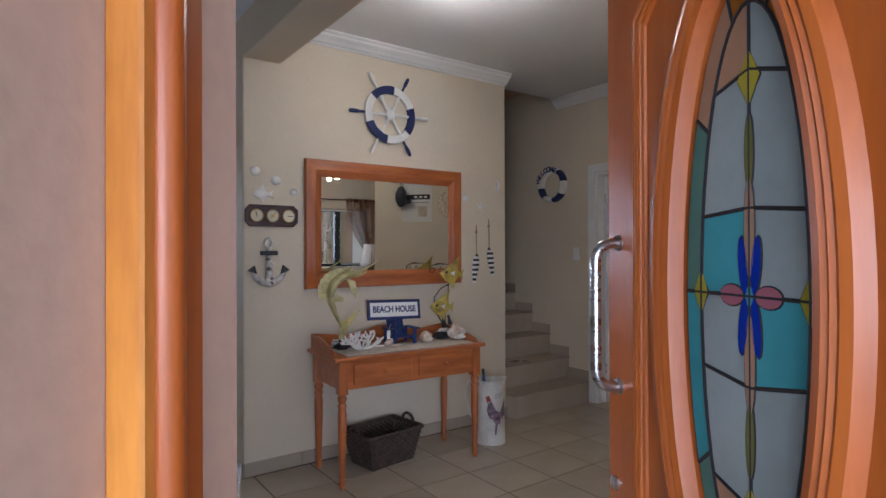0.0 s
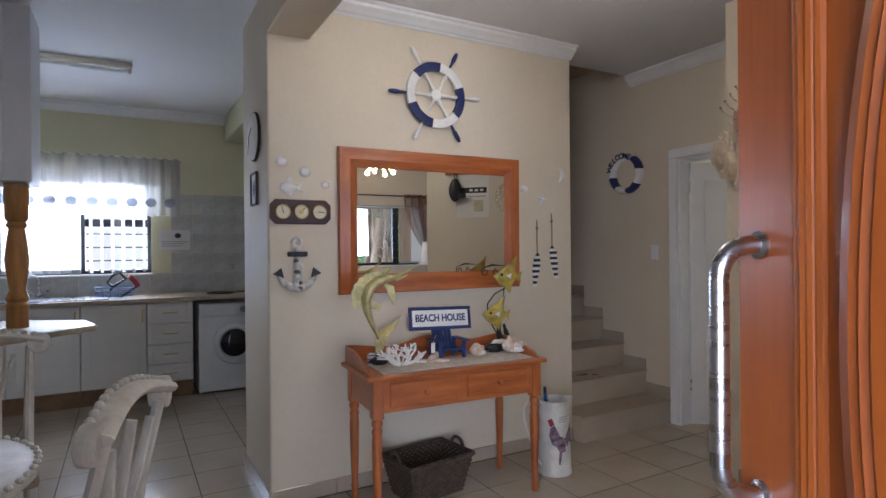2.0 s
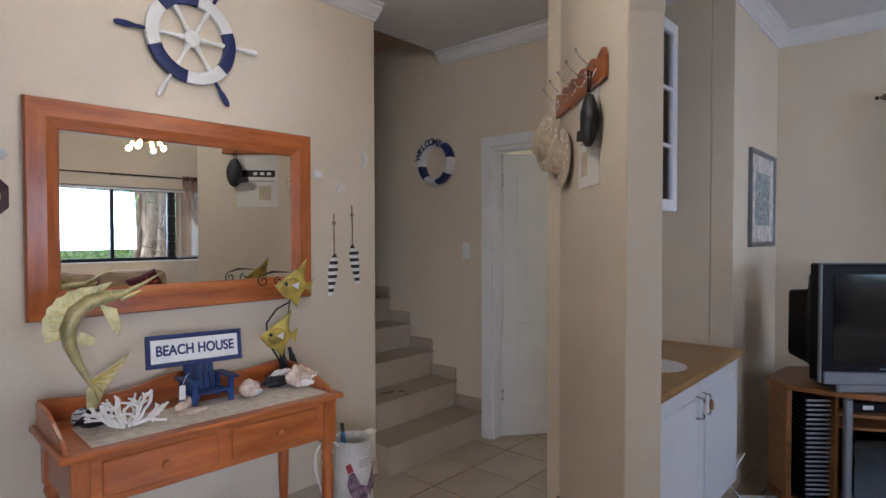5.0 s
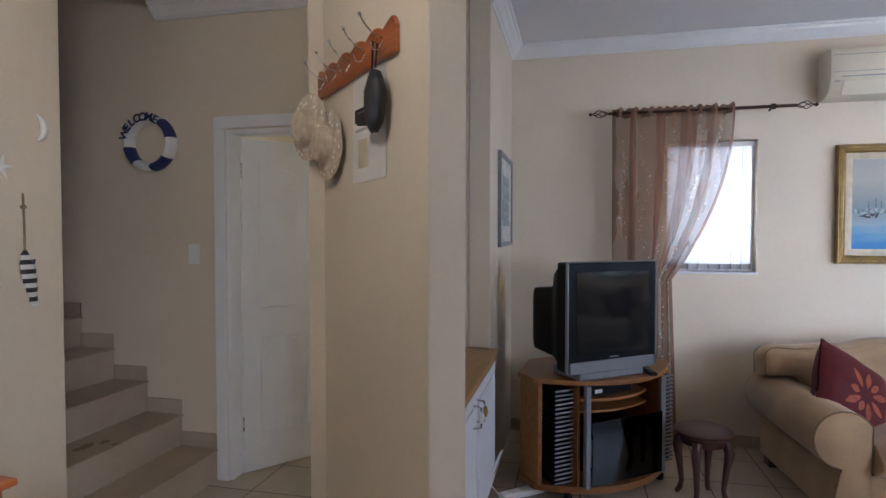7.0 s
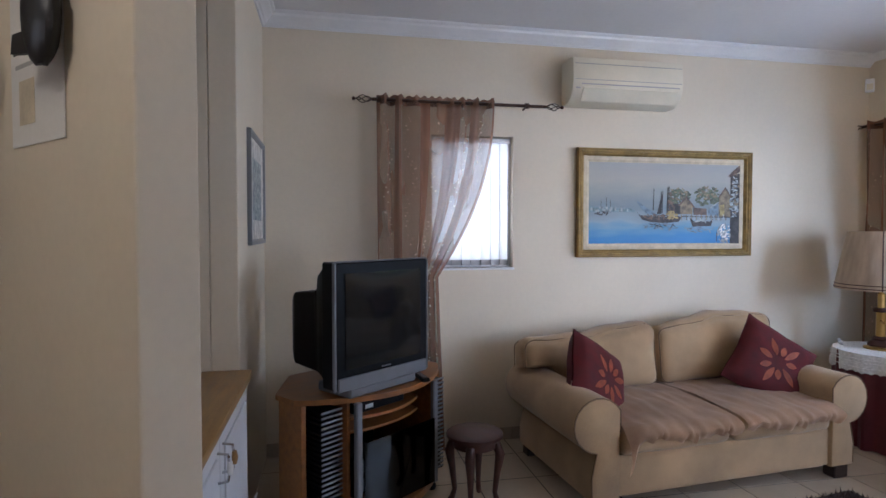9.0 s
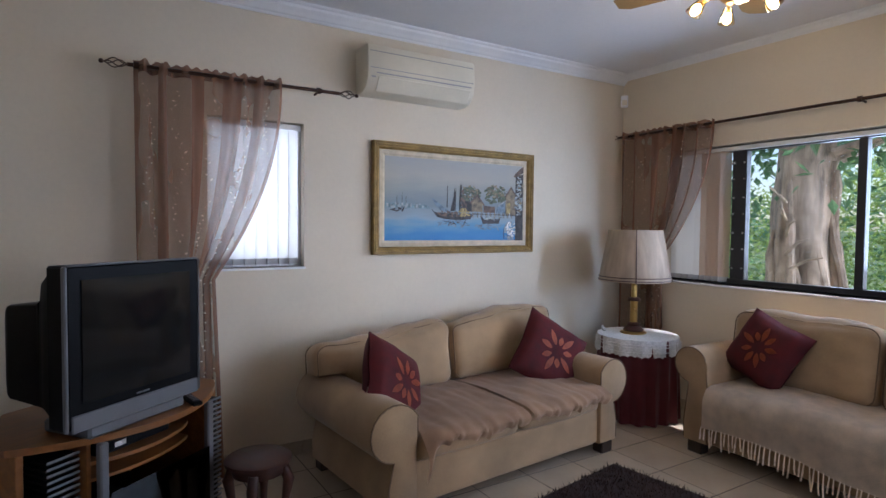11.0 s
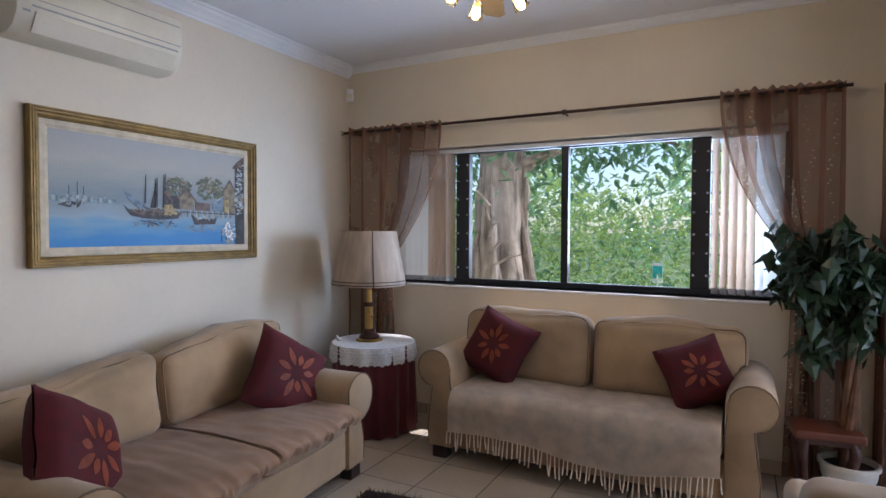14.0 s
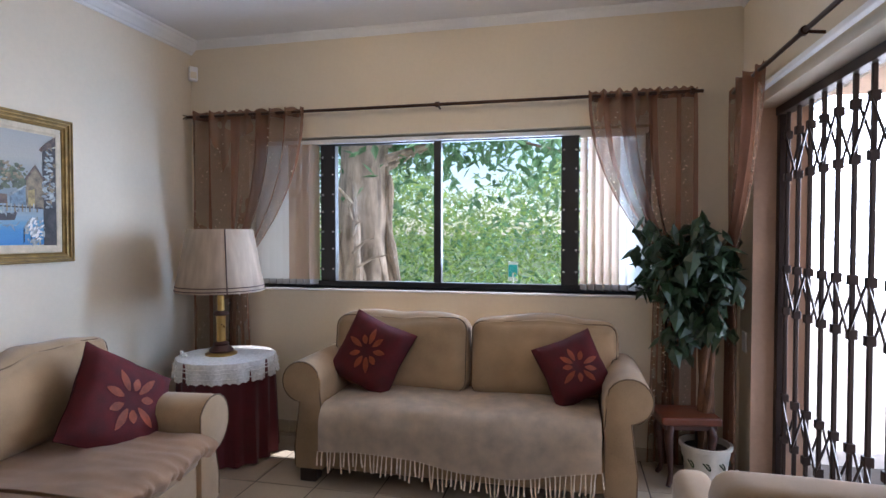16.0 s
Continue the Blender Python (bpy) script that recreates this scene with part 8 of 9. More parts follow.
wt = thing("niche_worktop", "wooden worktop on the niche cupboard", "worktop", pose(0, 0, 0))
part("slab", poly_slab([(3.47, 2.105), (4.742, 2.105), (4.742, 2.715), (4.03, 2.70)], 0.775, 0.81, 0.006), M_COUNTER, wt, "", True)
nc = thing("niche_cupboard", "white painted cupboard built into the niche", "cupboard", pose(0, 0, 0))
part("carcass", poly_slab([(3.56, 2.15), (4.735, 2.15), (4.735, 2.715), (4.06, 2.70)], 0.08, 0.774), M_CUP, nc)
part("plinth", box(3.62, 4.735, 2.19, 2.21, 0.002, 0.08), M_CUP, nc)
for x0, x1, hx_ in ((3.50, 4.085, 4.045), (4.092, 4.725, 4.135)):
    d = part("door", box(x0, x1, 2.128, 2.1495, 0.10, 0.765, 0.003), M_CUP, nc)
    part("raised_panel", box(x0 + 0.07, x1 - 0.07, 2.120, 2.1282, 0.17, 0.695, 0.006), M_CUP, d)
    hh = part("handle", tube([(hx_, 2.128, 0.70), (hx_, 2.095, 0.695), (hx_, 2.088, 0.65), (hx_, 2.095, 0.605), (hx_, 2.128, 0.60)], 0.005, 8), M_STEEL, d, "steel handle with a ceramic grip", True)
    part("grip", tube([(hx_, 2.089, 0.672), (hx_, 2.087, 0.65), (hx_, 2.089, 0.628)], [0.008, 0.011, 0.008], 10), M_COUNTER if hx_ > 4.1 else M_WHITE, hh, "", True)
wc = thing("wall_cabinet", "white wall cabinet with a glazed door in the niche", "wall cabinet", pose(0, 0, 0))
part("carcass_back", box(4.05, 4.55, 2.70, 2.718, 1.56, 2.55), M_CUP, wc)
for z in (1.56, 1.87, 2.20, 2.532):
    part("shelf", box(4.07, 4.53, 2.42, 2.70, z, z + 0.018), M_CUP, wc)
for x0, x1 in ((4.05, 4.068), (4.532, 4.55)):
    part("side", box(x0, x1, 2.42, 2.70, 1.56, 2.55), M_CUP, wc)
dd = part("door_frame_side", box(4.49, 4.552, 2.395, 2.418, 1.555, 2.555, 0.003), M_CUP, wc)
part("door_frame_side", box(4.048, 4.11, 2.395, 2.418, 1.555, 2.555, 0.003), M_CUP, wc)
part("door_rail", box(4.11, 4.49, 2.396, 2.417, 1.555, 1.615, 0.002), M_CUP, wc)
part("door_rail", box(4.11, 4.49, 2.396, 2.417, 2.495, 2.555, 0.002), M_CUP, wc)
part("glass", box(4.11, 4.49, 2.404, 2.408, 1.615, 2.495), M_GLASS, wc)
for z in (1.90, 2.20):
    part("glazing_bar", box(4.11, 4.49, 2.399, 2.413, z - 0.008, z + 0.008), M_CUP, wc)
mc = thing("mantel_clock", "white ornate mantel clock on the niche worktop", "clock", pose(4.02, 2.36, 0.8105, 0, 0, -30))
part("case", plate([(-0.09, 0), (0.09, 0), (0.075, 0.03), (0.055, 0.10), (0.04, 0.18), (0.0, 0.215), (-0.04, 0.18), (-0.055, 0.10), (-0.075, 0.03)], 0.06, m=pose(0, -0.03, 0), bev=0.008), M_WHITE, mc, "", True)
part("dial", lathe([(0.038, 0), (0.036, 0.006), (0.004, 0.007)], 20, m=pose(0, -0.03, 0.12, 90)), M_DARKWOOD, mc, "dark dial", True)
doily = thing("doily", "white lace doily under the mantel clock", "doily", pose(4.06, 2.33, 0.8102))
part("lace", lathe([(0.15, 0.0), (0.15, 0.0012)], 32), M_LACEW, doily)
for o in (mc,):
    o.location.z += 0.0015

# extension lead and cables by the TV stand
ext = thing("extension_lead", "white extension lead standing beside the TV stand", "extension lead", pose(4.76, 1.98, 0, 0, 0, 40))
part("block", box(-0.03, 0.03, -0.14, 0.14, 0, 0.035, 0.006), M_TRIM, ext)
for k in range(3):
    part("socket", lathe([(0.018, 0), (0.017, 0.003)], 14, m=pose(0, -0.08 + 0.08 * k, 0.035)), M_ACW, ext)
part("cable", tube([(0, 0.14, 0.02), (0.02, 0.20, 0.10), (0.0, 0.16, 0.22), (0.05, 0.10, 0.25), (0.08, 0.16, 0.12), (0.05, 0.22, 0.02)], 0.004, 6), M_TRIM, ext, "", True)

# ---- kitchen ----
M_WTILE = mat("pale_marbled_wall_tile", (0.58, 0.57, 0.53), 0.2, 0.14, 5, 0.03, 30, per=0.05)
M_KTOP = mat("beige_worktop", (0.46, 0.37, 0.25), 0.4, 0.1, 30, 0.05, 90)
M_KICK = mat("brown_kick_board", (0.22, 0.13, 0.06), 0.5, 0.15, 5, 0.05, 40)
M_KDOOR = mat("white_kitchen_door", (0.72, 0.70, 0.66), 0.4, 0.03, 4, 0.03, 40)
window("window_3", "black aluminium kitchen window with burglar bars", -0.10, 1.12, 1.142, 2.058, [(0.52, 0.555)], pose(0, 7.20, 0), 0.035, bars=((0.555, 1.085, [1.27, 1.40, 1.53, 1.80]),))
part("transom", box(0.555, 1.085, 0.008, 0.046, 1.60, 1.675, 0.003), M_BLACK, bpy.data.objects["window_3"])
structure("sill", box(-0.12, 1.14, 7.12, 7.25, 1.122, 1.140, 0.003), M_TRIM, "white tiled kitchen sill", "sill")
blind("vertical_blind", "white vertical blind half open in the kitchen window", -0.08, 0.52, 1.16, 2.00, 8, pose(0, 7.13, 0), M_BLIND, 32, (-0.09, 1.11))
blind("vertical_blind", "white vertical blind turned edge-on in the kitchen window", 0.56, 1.10, 1.16, 2.00, 6, pose(0, 7.128, 0), M_BLIND, 74, (0.56, 1.10))
val = thing("valance_curtain", "sheer white valance with a band of grey shells", "curtain", pose(0, 7.06, 0))
M_VAL = sheer("white_net_curtain", (0.66, 0.64, 0.62), 0.40)
vb = bmesh.new()
lo, hi = [], []
for k in range(121):
    x = -0.12 + 1.50 * k / 120
    y = 0.018 * math.sin(k * 0.85)
    lo.append(vb.verts.new((x, y * 1.3, 1.70 + 0.016 * abs(math.sin(k * 0.19)))))
    hi.append(vb.verts.new((x, y, 2.28)))
for k in range(120):
    vb.faces.new((lo[k], lo[k + 1], hi[k + 1], hi[k]))
part("net", vb, M_VAL, val, "", True)
for k in range(9):
    part("shell_motif", ellipsoid(0.052, 0.003, 0.045, m=pose(-0.04 + 0.165 * k, -0.026, 1.835), seg=14, rings=8), sheer("grey_motif", (0.34, 0.36, 0.42), 0.25) if k == 0 else bpy.data.materials["grey_motif"], val)
part("wire", tube([(-0.14, 0, 2.275), (1.42, 0, 2.275)], 0.005, 6), M_TRIM, val)

tiles = tagged(new("wall_tiles"), "pale marbled kitchen wall tiles", "wall tiles", "", "structure")
tm = bpy.data.meshes.new("wall_tile")
b = box(-0.098, 0.098, -0.006, 0, -0.098, 0.098, 0.001)
bmesh.ops.recalc_face_normals(b, faces=b.faces)
b.to_mesh(tm)
b.free()
tm.materials.append(M_WTILE)
for i in range(-3, 17):
    for j in range(5):
        x, z = i * 0.2 + 0.0, 0.94 + 0.1 + 0.2 * j
        if -0.20 < x < 1.21 and z > 1.05 and z < 2.1:
            continue
        if z > 1.86:
            continue
        o = new("wall_tile", tm)
        o.parent, o.location = tiles, (x, 7.149, z)
kt = thing("kitchen_worktop", "long beige kitchen worktop", "worktop", pose(0, 0, 0))
part("slab", box(-1.2, 3.0, 6.535, 7.142, 0.895, 0.932, 0.006, seg=2), M_KTOP, kt)


def unit(x0, x1, kind):
    u = thing("base_cabinet", "white kitchen base cabinet with " + ("four drawers" if kind == "drawers" else "a panelled door"), "cabinet", pose(x0, 6.57, 0), "kitchen base cabinets")
    w = x1 - x0
    part("carcass", box(0.002, w - 0.002, 0.02, 0.56, 0.15, 0.893), M_KDOOR, u)
    part("kick_board", box(0, w, 0.06, 0.08, 0.002, 0.15), M_KICK, u, "brown kick board")
    if kind == "drawers":
        hs_ = [(0.155, 0.315), (0.325, 0.50), (0.51, 0.69), (0.70, 0.885)]
        for z0, z1 in hs_:
            d = part("drawer", box(0.005, w - 0.005, 0.0, 0.019, z0, z1, 0.004), M_KDOOR, u)
            part("drawer_panel", box(0.05, w - 0.05, -0.005, 0.0005, z0 + 0.035, z1 - 0.035, 0.004), M_KDOOR, d)
            part("handle", tube([(w / 2 - 0.06, 0, (z0 + z1) / 2), (w / 2 - 0.055, -0.025, (z0 + z1) / 2), (w / 2 + 0.055, -0.025, (z0 + z1) / 2), (w / 2 + 0.06, 0, (z0 + z1) / 2)], 0.005, 6), M_BRASS, d, "metal bar handle")
    else:
        d = part("door", box(0.005, w - 0.005, 0.0, 0.019, 0.155, 0.885, 0.004), M_KDOOR, u)
        c = 0.05
        part("door_panel", plate([(0.07 + c, 0.22), (w - 0.07 - c, 0.22), (w - 0.07, 0.22 + c), (w - 0.07, 0.82 - c), (w - 0.07 - c, 0.82), (0.07 + c, 0.82), (0.07, 0.82 - c), (0.07, 0.22 + c)], -0.006, m=pose(0, 0.0005, 0), bev=0.003), M_KDOOR, d)
        part("handle", tube([(w - 0.035, 0, 0.72), (w - 0.035, -0.025, 0.725), (w - 0.035, -0.025, 0.835), (w - 0.035, 0, 0.84)], 0.005, 6), M_BRASS, d, "metal bar handle")


for x0, x1, kd in ((-1.18, -0.60, "door"), (-0.60, 0.02, "door"), (0.02, 0.545, "door"), (0.545, 1.055, "door"), (1.055, 1.445, "drawers")):
    unit(x0, x1, kd)
M_APPL = mat("white_appliance_enamel", (0.72, 0.73, 0.74), 0.3, 0.02, 4, 0.02, 40)
wm = thing("washing_machine", "white front-loading washing machine under the worktop", "washing machine", pose(1.49, 6.56, 0))
part("body", box(0, 0.60, 0, 0.56, 0.015, 0.855, 0.008, seg=2), M_APPL, wm)
part("control_panel", box(0.004, 0.596, -0.012, 0.0, 0.73, 0.85, 0.006), M_APPL, wm)
part("soap_drawer", box(0.02, 0.20, -0.018, -0.0122, 0.745, 0.80, 0.004), M_APPL, wm)
part("dial", lathe([(0.032, 0), (0.030, 0.02), (0.01, 0.024)], 20, m=pose(0.40, -0.012, 0.79, 90)), M_SILVER, wm, "silver dial", True)
for k in range(4):
    part("button", lathe([(0.010, 0), (0.009, 0.006)], 10, m=pose(0.47 + 0.03 * k, -0.012, 0.785, 90)), M_SILVER, wm)
dr_ = part("door_ring", lathe([(0.205, 0), (0.205, 0.02), (0.19, 0.045), (0.15, 0.05), (0.135, 0.03)], 36, m=pose(0.32, 0, 0.47, 90)), M_APPL, wm, "round white door rim", True)
part("door_glass", lathe([(0.137, 0.0), (0.137, 0.028), (0.10, 0.045), (0.04, 0.052), (0.003, 0.053)], 30, m=pose(0.32, 0, 0.47, 90)), M_SCREEN, dr_, "dark door glass", True)
part("foot_panel", box(0.01, 0.59, -0.004, 0.0, 0.03, 0.13, 0.002), M_APPL, wm)
for x in (0.05, 0.55):
    part("foot", lathe([(0.02, 0), (0.02, 0.016)], 10, m=pose(x, 0.06, 0)), M_BLACKP, wm)
snk = thing("kitchen_sink", "steel sink with a drainer set in the worktop", "sink", pose(0.28, 6.84, 0.933))
part("rim", box(-0.42, 0.48, -0.24, 0.22, 0, 0.008, 0.003), M_STEEL, snk)
part("bowl", box(-0.36, 0.02, -0.19, 0.17, 0.0082, 0.010), M_SILVER, snk)
for k in range(7):
    part("drainer_ridge", box(0.08 + 0.05 * k, 0.09 + 0.05 * k, -0.18, 0.16, 0.0082, 0.013, 0.001), M_STEEL, snk)
tap = thing("kitchen_tap", "chrome swan-neck mixer tap", "tap", pose(0.20, 7.04, 0.941))
part("body", lathe([(0.028, 0), (0.024, 0.03), (0.018, 0.05)], 16), M_STEEL, tap, "", True)
part("spout", tube([(0, 0, 0.04)] + [(-0.06 + 0.06 * math.cos(radians(a)), -0.03 + 0.03 * math.cos(radians(a)), 0.15 + 0.06 * math.sin(radians(a))) for a in range(0, 171, 17)], 0.011, 10), M_STEEL, tap, "", True)
for s in (-1, 1):
    part("lever", tube([(s * 0.02, 0, 0.03), (s * 0.06, 0, 0.045), (s * 0.075, 0, 0.07)], 0.011, 8), M_STEEL, tap, "", True)
rackd = thing("dish_rack", "blue wire dish rack with a jug on the worktop", "dish rack", pose(0.80, 6.83, 0.941))
M_BWIRE = mat("pale_blue_wire", (0.20, 0.32, 0.55), 0.4, 0.1, 10, 0.05, 60)
for z in (0.012, 0.05, 0.09):
    part("wire_ring", tube([(0.17 * math.cos(t) * (0.85 + z), 0.13 * math.sin(t) * (0.85 + z), z) for t in [2 * math.pi * k / 28 for k in range(28)]], 0.004, 5, closed=True), M_BWIRE, rackd)
for k in range(14):
    t = 2 * math.pi * k / 14
    part("wire", tube([(0.145 * math.cos(t), 0.11 * math.sin(t), 0.004), (0.16 * math.cos(t), 0.122 * math.sin(t), 0.09)], 0.003, 5), M_BWIRE, rackd)
M_CLEAR = glassy("clear_plastic", (0.92, 0.94, 0.96), 0.05)
jug = thing("water_jug", "clear jug with a red lid lying in the dish rack", "jug", pose(0.82, 6.83, 0.985, 0, 55, 0))
part("body", lathe([(0.055, -0.04), (0.07, 0.0), (0.072, 0.12), (0.066, 0.15)], 24, caps=False), M_CLEAR, jug, "", True)
part("lid", lathe([(0.069, 0.15), (0.071, 0.185), (0.05, 0.195), (0.004, 0.197)], 24), M_REDP, jug, "red lid", True)
part("handle", tube([(-0.07, 0, 0.13), (-0.13, 0, 0.12), (-0.145, 0, 0.06), (-0.12, 0, -0.01), (-0.07, 0, 0.0)], 0.012, 8), M_BLACKP, jug, "black handle", True)
hp = thing("hot_plate", "black round hot plate with a cable on the worktop", "hot plate", pose(1.72, 6.80, 0.932))
part("plate", lathe([(0.13, 0), (0.135, 0.008), (0.12, 0.016), (0.02, 0.018)], 28), M_BLACKP, hp, "", True)
part("cable", tube([(0.13, 0, 0.008), (0.25, 0.08, 0.010), (0.38, 0.12, 0.015), (0.45, 0.28, 0.12)], 0.005, 6), M_BLACKP, hp)
no = thing("wall_notice", "laminated notice on the kitchen tiles", "notice", pose(1.33, 7.142, 1.47))
part("sheet", box(-0.145, 0.145, -0.0015, 0, -0.10, 0.10), M_PAPER, no)
part("emblem", ellipsoid(0.03, 0.001, 0.025, m=pose(0.03, -0.0022, 0.045)), M_BLACKP, no)
for k in range(3):
    part("printed_line", box(-0.12, 0.12 - 0.03 * k, -0.0028, -0.0018, -0.02 - 0.022 * k, -0.012 - 0.022 * k), M_GREYW, no)
vl = thing("water_valve", "round chrome valve on the kitchen wall", "valve", pose(1.88, 7.142, 1.19))
part("flange", lathe([(0.035, 0), (0.032, 0.008)], 18, m=pose(0, 0, 0, 90)), M_STEEL, vl)
part("knob", lathe([(0.014, 0.008), (0.024, 0.03), (0.022, 0.045), (0.006, 0.05)], 16, m=pose(0, 0, 0, 90)), M_STEEL, vl, "", True)
so = thing("wall_socket", "white double wall socket on the kitchen tiles", "socket", pose(2.08, 7.142, 1.22))
part("plate", box(-0.045, 0.045, -0.009, 0, -0.05, 0.05, 0.003), M_TRIM, so)
part("switch_rocker", box(-0.012, 0.012, -0.012, -0.0092, 0.015, 0.035, 0.001), M_TRIM, so)
fl = thing("strip_light", "unlit fluorescent strip light on the kitchen ceiling", "strip light", pose(0.33, 5.66, CEIL))
part("housing", box(-0.62, 0.62, -0.045, 0.045, -0.035, -0.001, 0.004), M_ACW, fl)
part("tube", tube([(-0.59, 0, -0.055), (0.59, 0, -0.055)], 0.014, 12), M_WHITE, fl, "white tube", True)
for s in (-1, 1):
    part("tube_holder", box(s * 0.60 - 0.012, s * 0.60 + 0.012, -0.02, 0.02, -0.072, -0.0352, 0.003), M_ACW, fl)

# breakfast bar with column and wall cupboard
M_PALEWOOD = mat("honey_pine", (0.45, 0.215, 0.065), 0.4, 0.15, 4, 0.05, 30, stretch=(8, 8, 1))
bar = thing("breakfast_bar", "breakfast bar with a pale wooden top", "bar counter", pose(0, 0, 0))
part("top", poly_slab([(-1.715, 4.32), (0.28, 4.32), (0.74, 4.80), (0.66, 5.12), (0.30, 5.34), (-1.715, 5.34)], 0.885, 0.92, 0.008), M_KTOP, bar, "", True)
part("body", box(-1.715, 0.22, 4.62, 5.14, 0.002, 0.884), M_WALL, bar)
colm = thing("turned_column", "turned honey pine column on the breakfast bar", "column", pose(0.335, 4.90, 0.9205))
part("shaft", lathe([(0.055, 0), (0.055, 0.12), (0.06, 0.13), (0.05, 0.15), (0.06, 0.17), (0.052, 0.19), (0.04, 0.22), (0.052, 0.30), (0.062, 0.40), (0.052, 0.50), (0.040, 0.58), (0.055, 0.60), (0.045, 0.62), (0.058, 0.64), (0.058, 0.72), (0.062, 0.73), (0.062, 0.842)], 24), M_PALEWOOD, colm, "", True)
hc = thing("hanging_cupboard", "white hanging cupboard with leaded glass doors above the bar", "wall cabinet", pose(0, 0, 0))
part("carcass", box(-1.70, 0.43, 4.73, 5.12, 1.765, 2.767, 0.003), M_CUP, hc)
for k in range(4):
    x0 = -1.69 + 0.50 * k
    d = part("door", box(x0, x0 + 0.49, 4.708, 4.7295, 1.775, 2.36, 0.003), M_CUP, hc)
    part("door_glass", box(x0 + 0.07, x0 + 0.45, 4.7035, 4.7082, 1.86, 2.29), M_SCREEN, d, "dark glass")
    for j in range(3):
        part("glazing_bar", box(x0 + 0.07, x0 + 0.45, 4.699, 4.7034, 1.96 + 0.11 * j, 1.966 + 0.11 * j), M_CUP, d)
    part("upper_door", box(x0, x0 + 0.49, 4.708, 4.7295, 2.375, 2.75, 0.003), M_CUP, hc)

# ---- dining corner ----
M_CHAIRW = mat("white_washed_wood", (0.66, 0.63, 0.57), 0.5, 0.12, 6, 0.1, 50, stretch=(4, 4, 1))
M_RUSH = mat("woven_seat", (0.40, 0.33, 0.24), 0.85, 0.2, 30, 0.4, 120)


def dining_chair(m):
    e = thing("dining_chair", "white painted dining chair with a beaded scroll top rail", "chair", m, "dining chairs")
    part("seat", soft_box(-0.22, 0.22, -0.21, 0.21, 0.42, 0.47, 0.02, 0.002, 4, 0.006), M_RUSH, e, "woven seat", True)
    for sx in (-1, 1):
        part("front_leg", lathe([(0.014, 0), (0.019, 0.05), (0.014, 0.08), (0.021, 0.30), (0.016, 0.34), (0.022, 0.36), (0.022, 0.425)], 12, m=pose(sx * 0.19, -0.18, 0)), M_CHAIRW, e, "", True)
        part("back_leg", tube([(sx * 0.19, 0.25, 0), (sx * 0.19, 0.20, 0.25), (sx * 0.19, 0.19, 0.45), (sx * 0.195, 0.215, 0.70), (sx * 0.20, 0.27, 0.93)], [0.019, 0.02, 0.022, 0.019, 0.016], 8), M_CHAIRW, e, "", True)
        part("splat", tube([(sx * 0.02, 0.195, 0.50), (sx * 0.035, 0.215, 0.62), (sx * 0.10, 0.24, 0.76), (sx * 0.14, 0.262, 0.90)], [0.013, 0.014, 0.015, 0.013], 8, flat=0.6), M_CHAIRW, e, "", True)
        part("scroll", lathe([(0.045, -0.022), (0.047, -0.018), (0.047, 0.018), (0.045, 0.022)], 20, m=pose(sx * 0.235, 0.262, 0.945, 90)), M_CHAIRW, e, "", True)
    part("splat", tube([(0, 0.195, 0.50), (0, 0.225, 0.70), (0, 0.262, 0.93)], [0.014, 0.016, 0.014], 8, flat=0.6), M_CHAIRW, e, "", True)
    part("lower_rail", box(-0.19, 0.19, 0.185, 0.205, 0.485, 0.515, 0.004), M_CHAIRW, e)
    n = 14
    rail = [(-0.25 + 0.5 * k / n, 0.27 - 0.018 * math.sin(math.pi * k / n), 0.955 + 0.045 * math.sin(math.pi * k / n)) for k in range(n + 1)]
    part("top_rail", tube(rail, 0.040, 10, flat=0.5), M_CHAIRW, e, "", True)
    for k in range(1, n):
        x, y, z = rail[k]
        part("bead", ellipsoid(0.013, 0.012, 0.013, m=pose(x, y - 0.018, z + 0.022), seg=8, rings=6), M_CHAIRW, e)
    for y in (-0.17, 0.2):
        part("stretcher", tube([(-0.19, y, 0.2), (0.19, y, 0.2)], 0.010, 8), M_CHAIRW, e)
    return e


first = dining_chair(pose(0.655, 2.52, 0, 0, 0, -109))
copy_thing(first, pose(0.34, 3.70, 0, 0, 0, 8))
copy_thing(first, pose(0.20, 2.20, 0, 0, 0, 190))
dt = thing("dining_table", "round white-washed dining table with a beaded rim", "table", pose(0.20, 2.78, 0))
part("tabletop", lathe([(0.46, 0.725), (0.47, 0.73), (0.47, 0.748), (0.455, 0.755)], 48), M_CHAIRW, dt, "", True)
for k in range(60):
    a = 2 * math.pi * k / 60
    part("rim_bead", ellipsoid(0.012, 0.012, 0.010, m=pose(0.463 * math.cos(a), 0.463 * math.sin(a), 0.754), seg=8, rings=6), M_CHAIRW, dt)
part("apron", lathe([(0.40, 0.65), (0.40, 0.725)], 40), M_CHAIRW, dt, "", True)
part("pedestal", lathe([(0.20, 0.0), (0.20, 0.03), (0.08, 0.08), (0.055, 0.2), (0.08, 0.35), (0.05, 0.5), (0.10, 0.65)], 24), M_CHAIRW, dt, "", True)

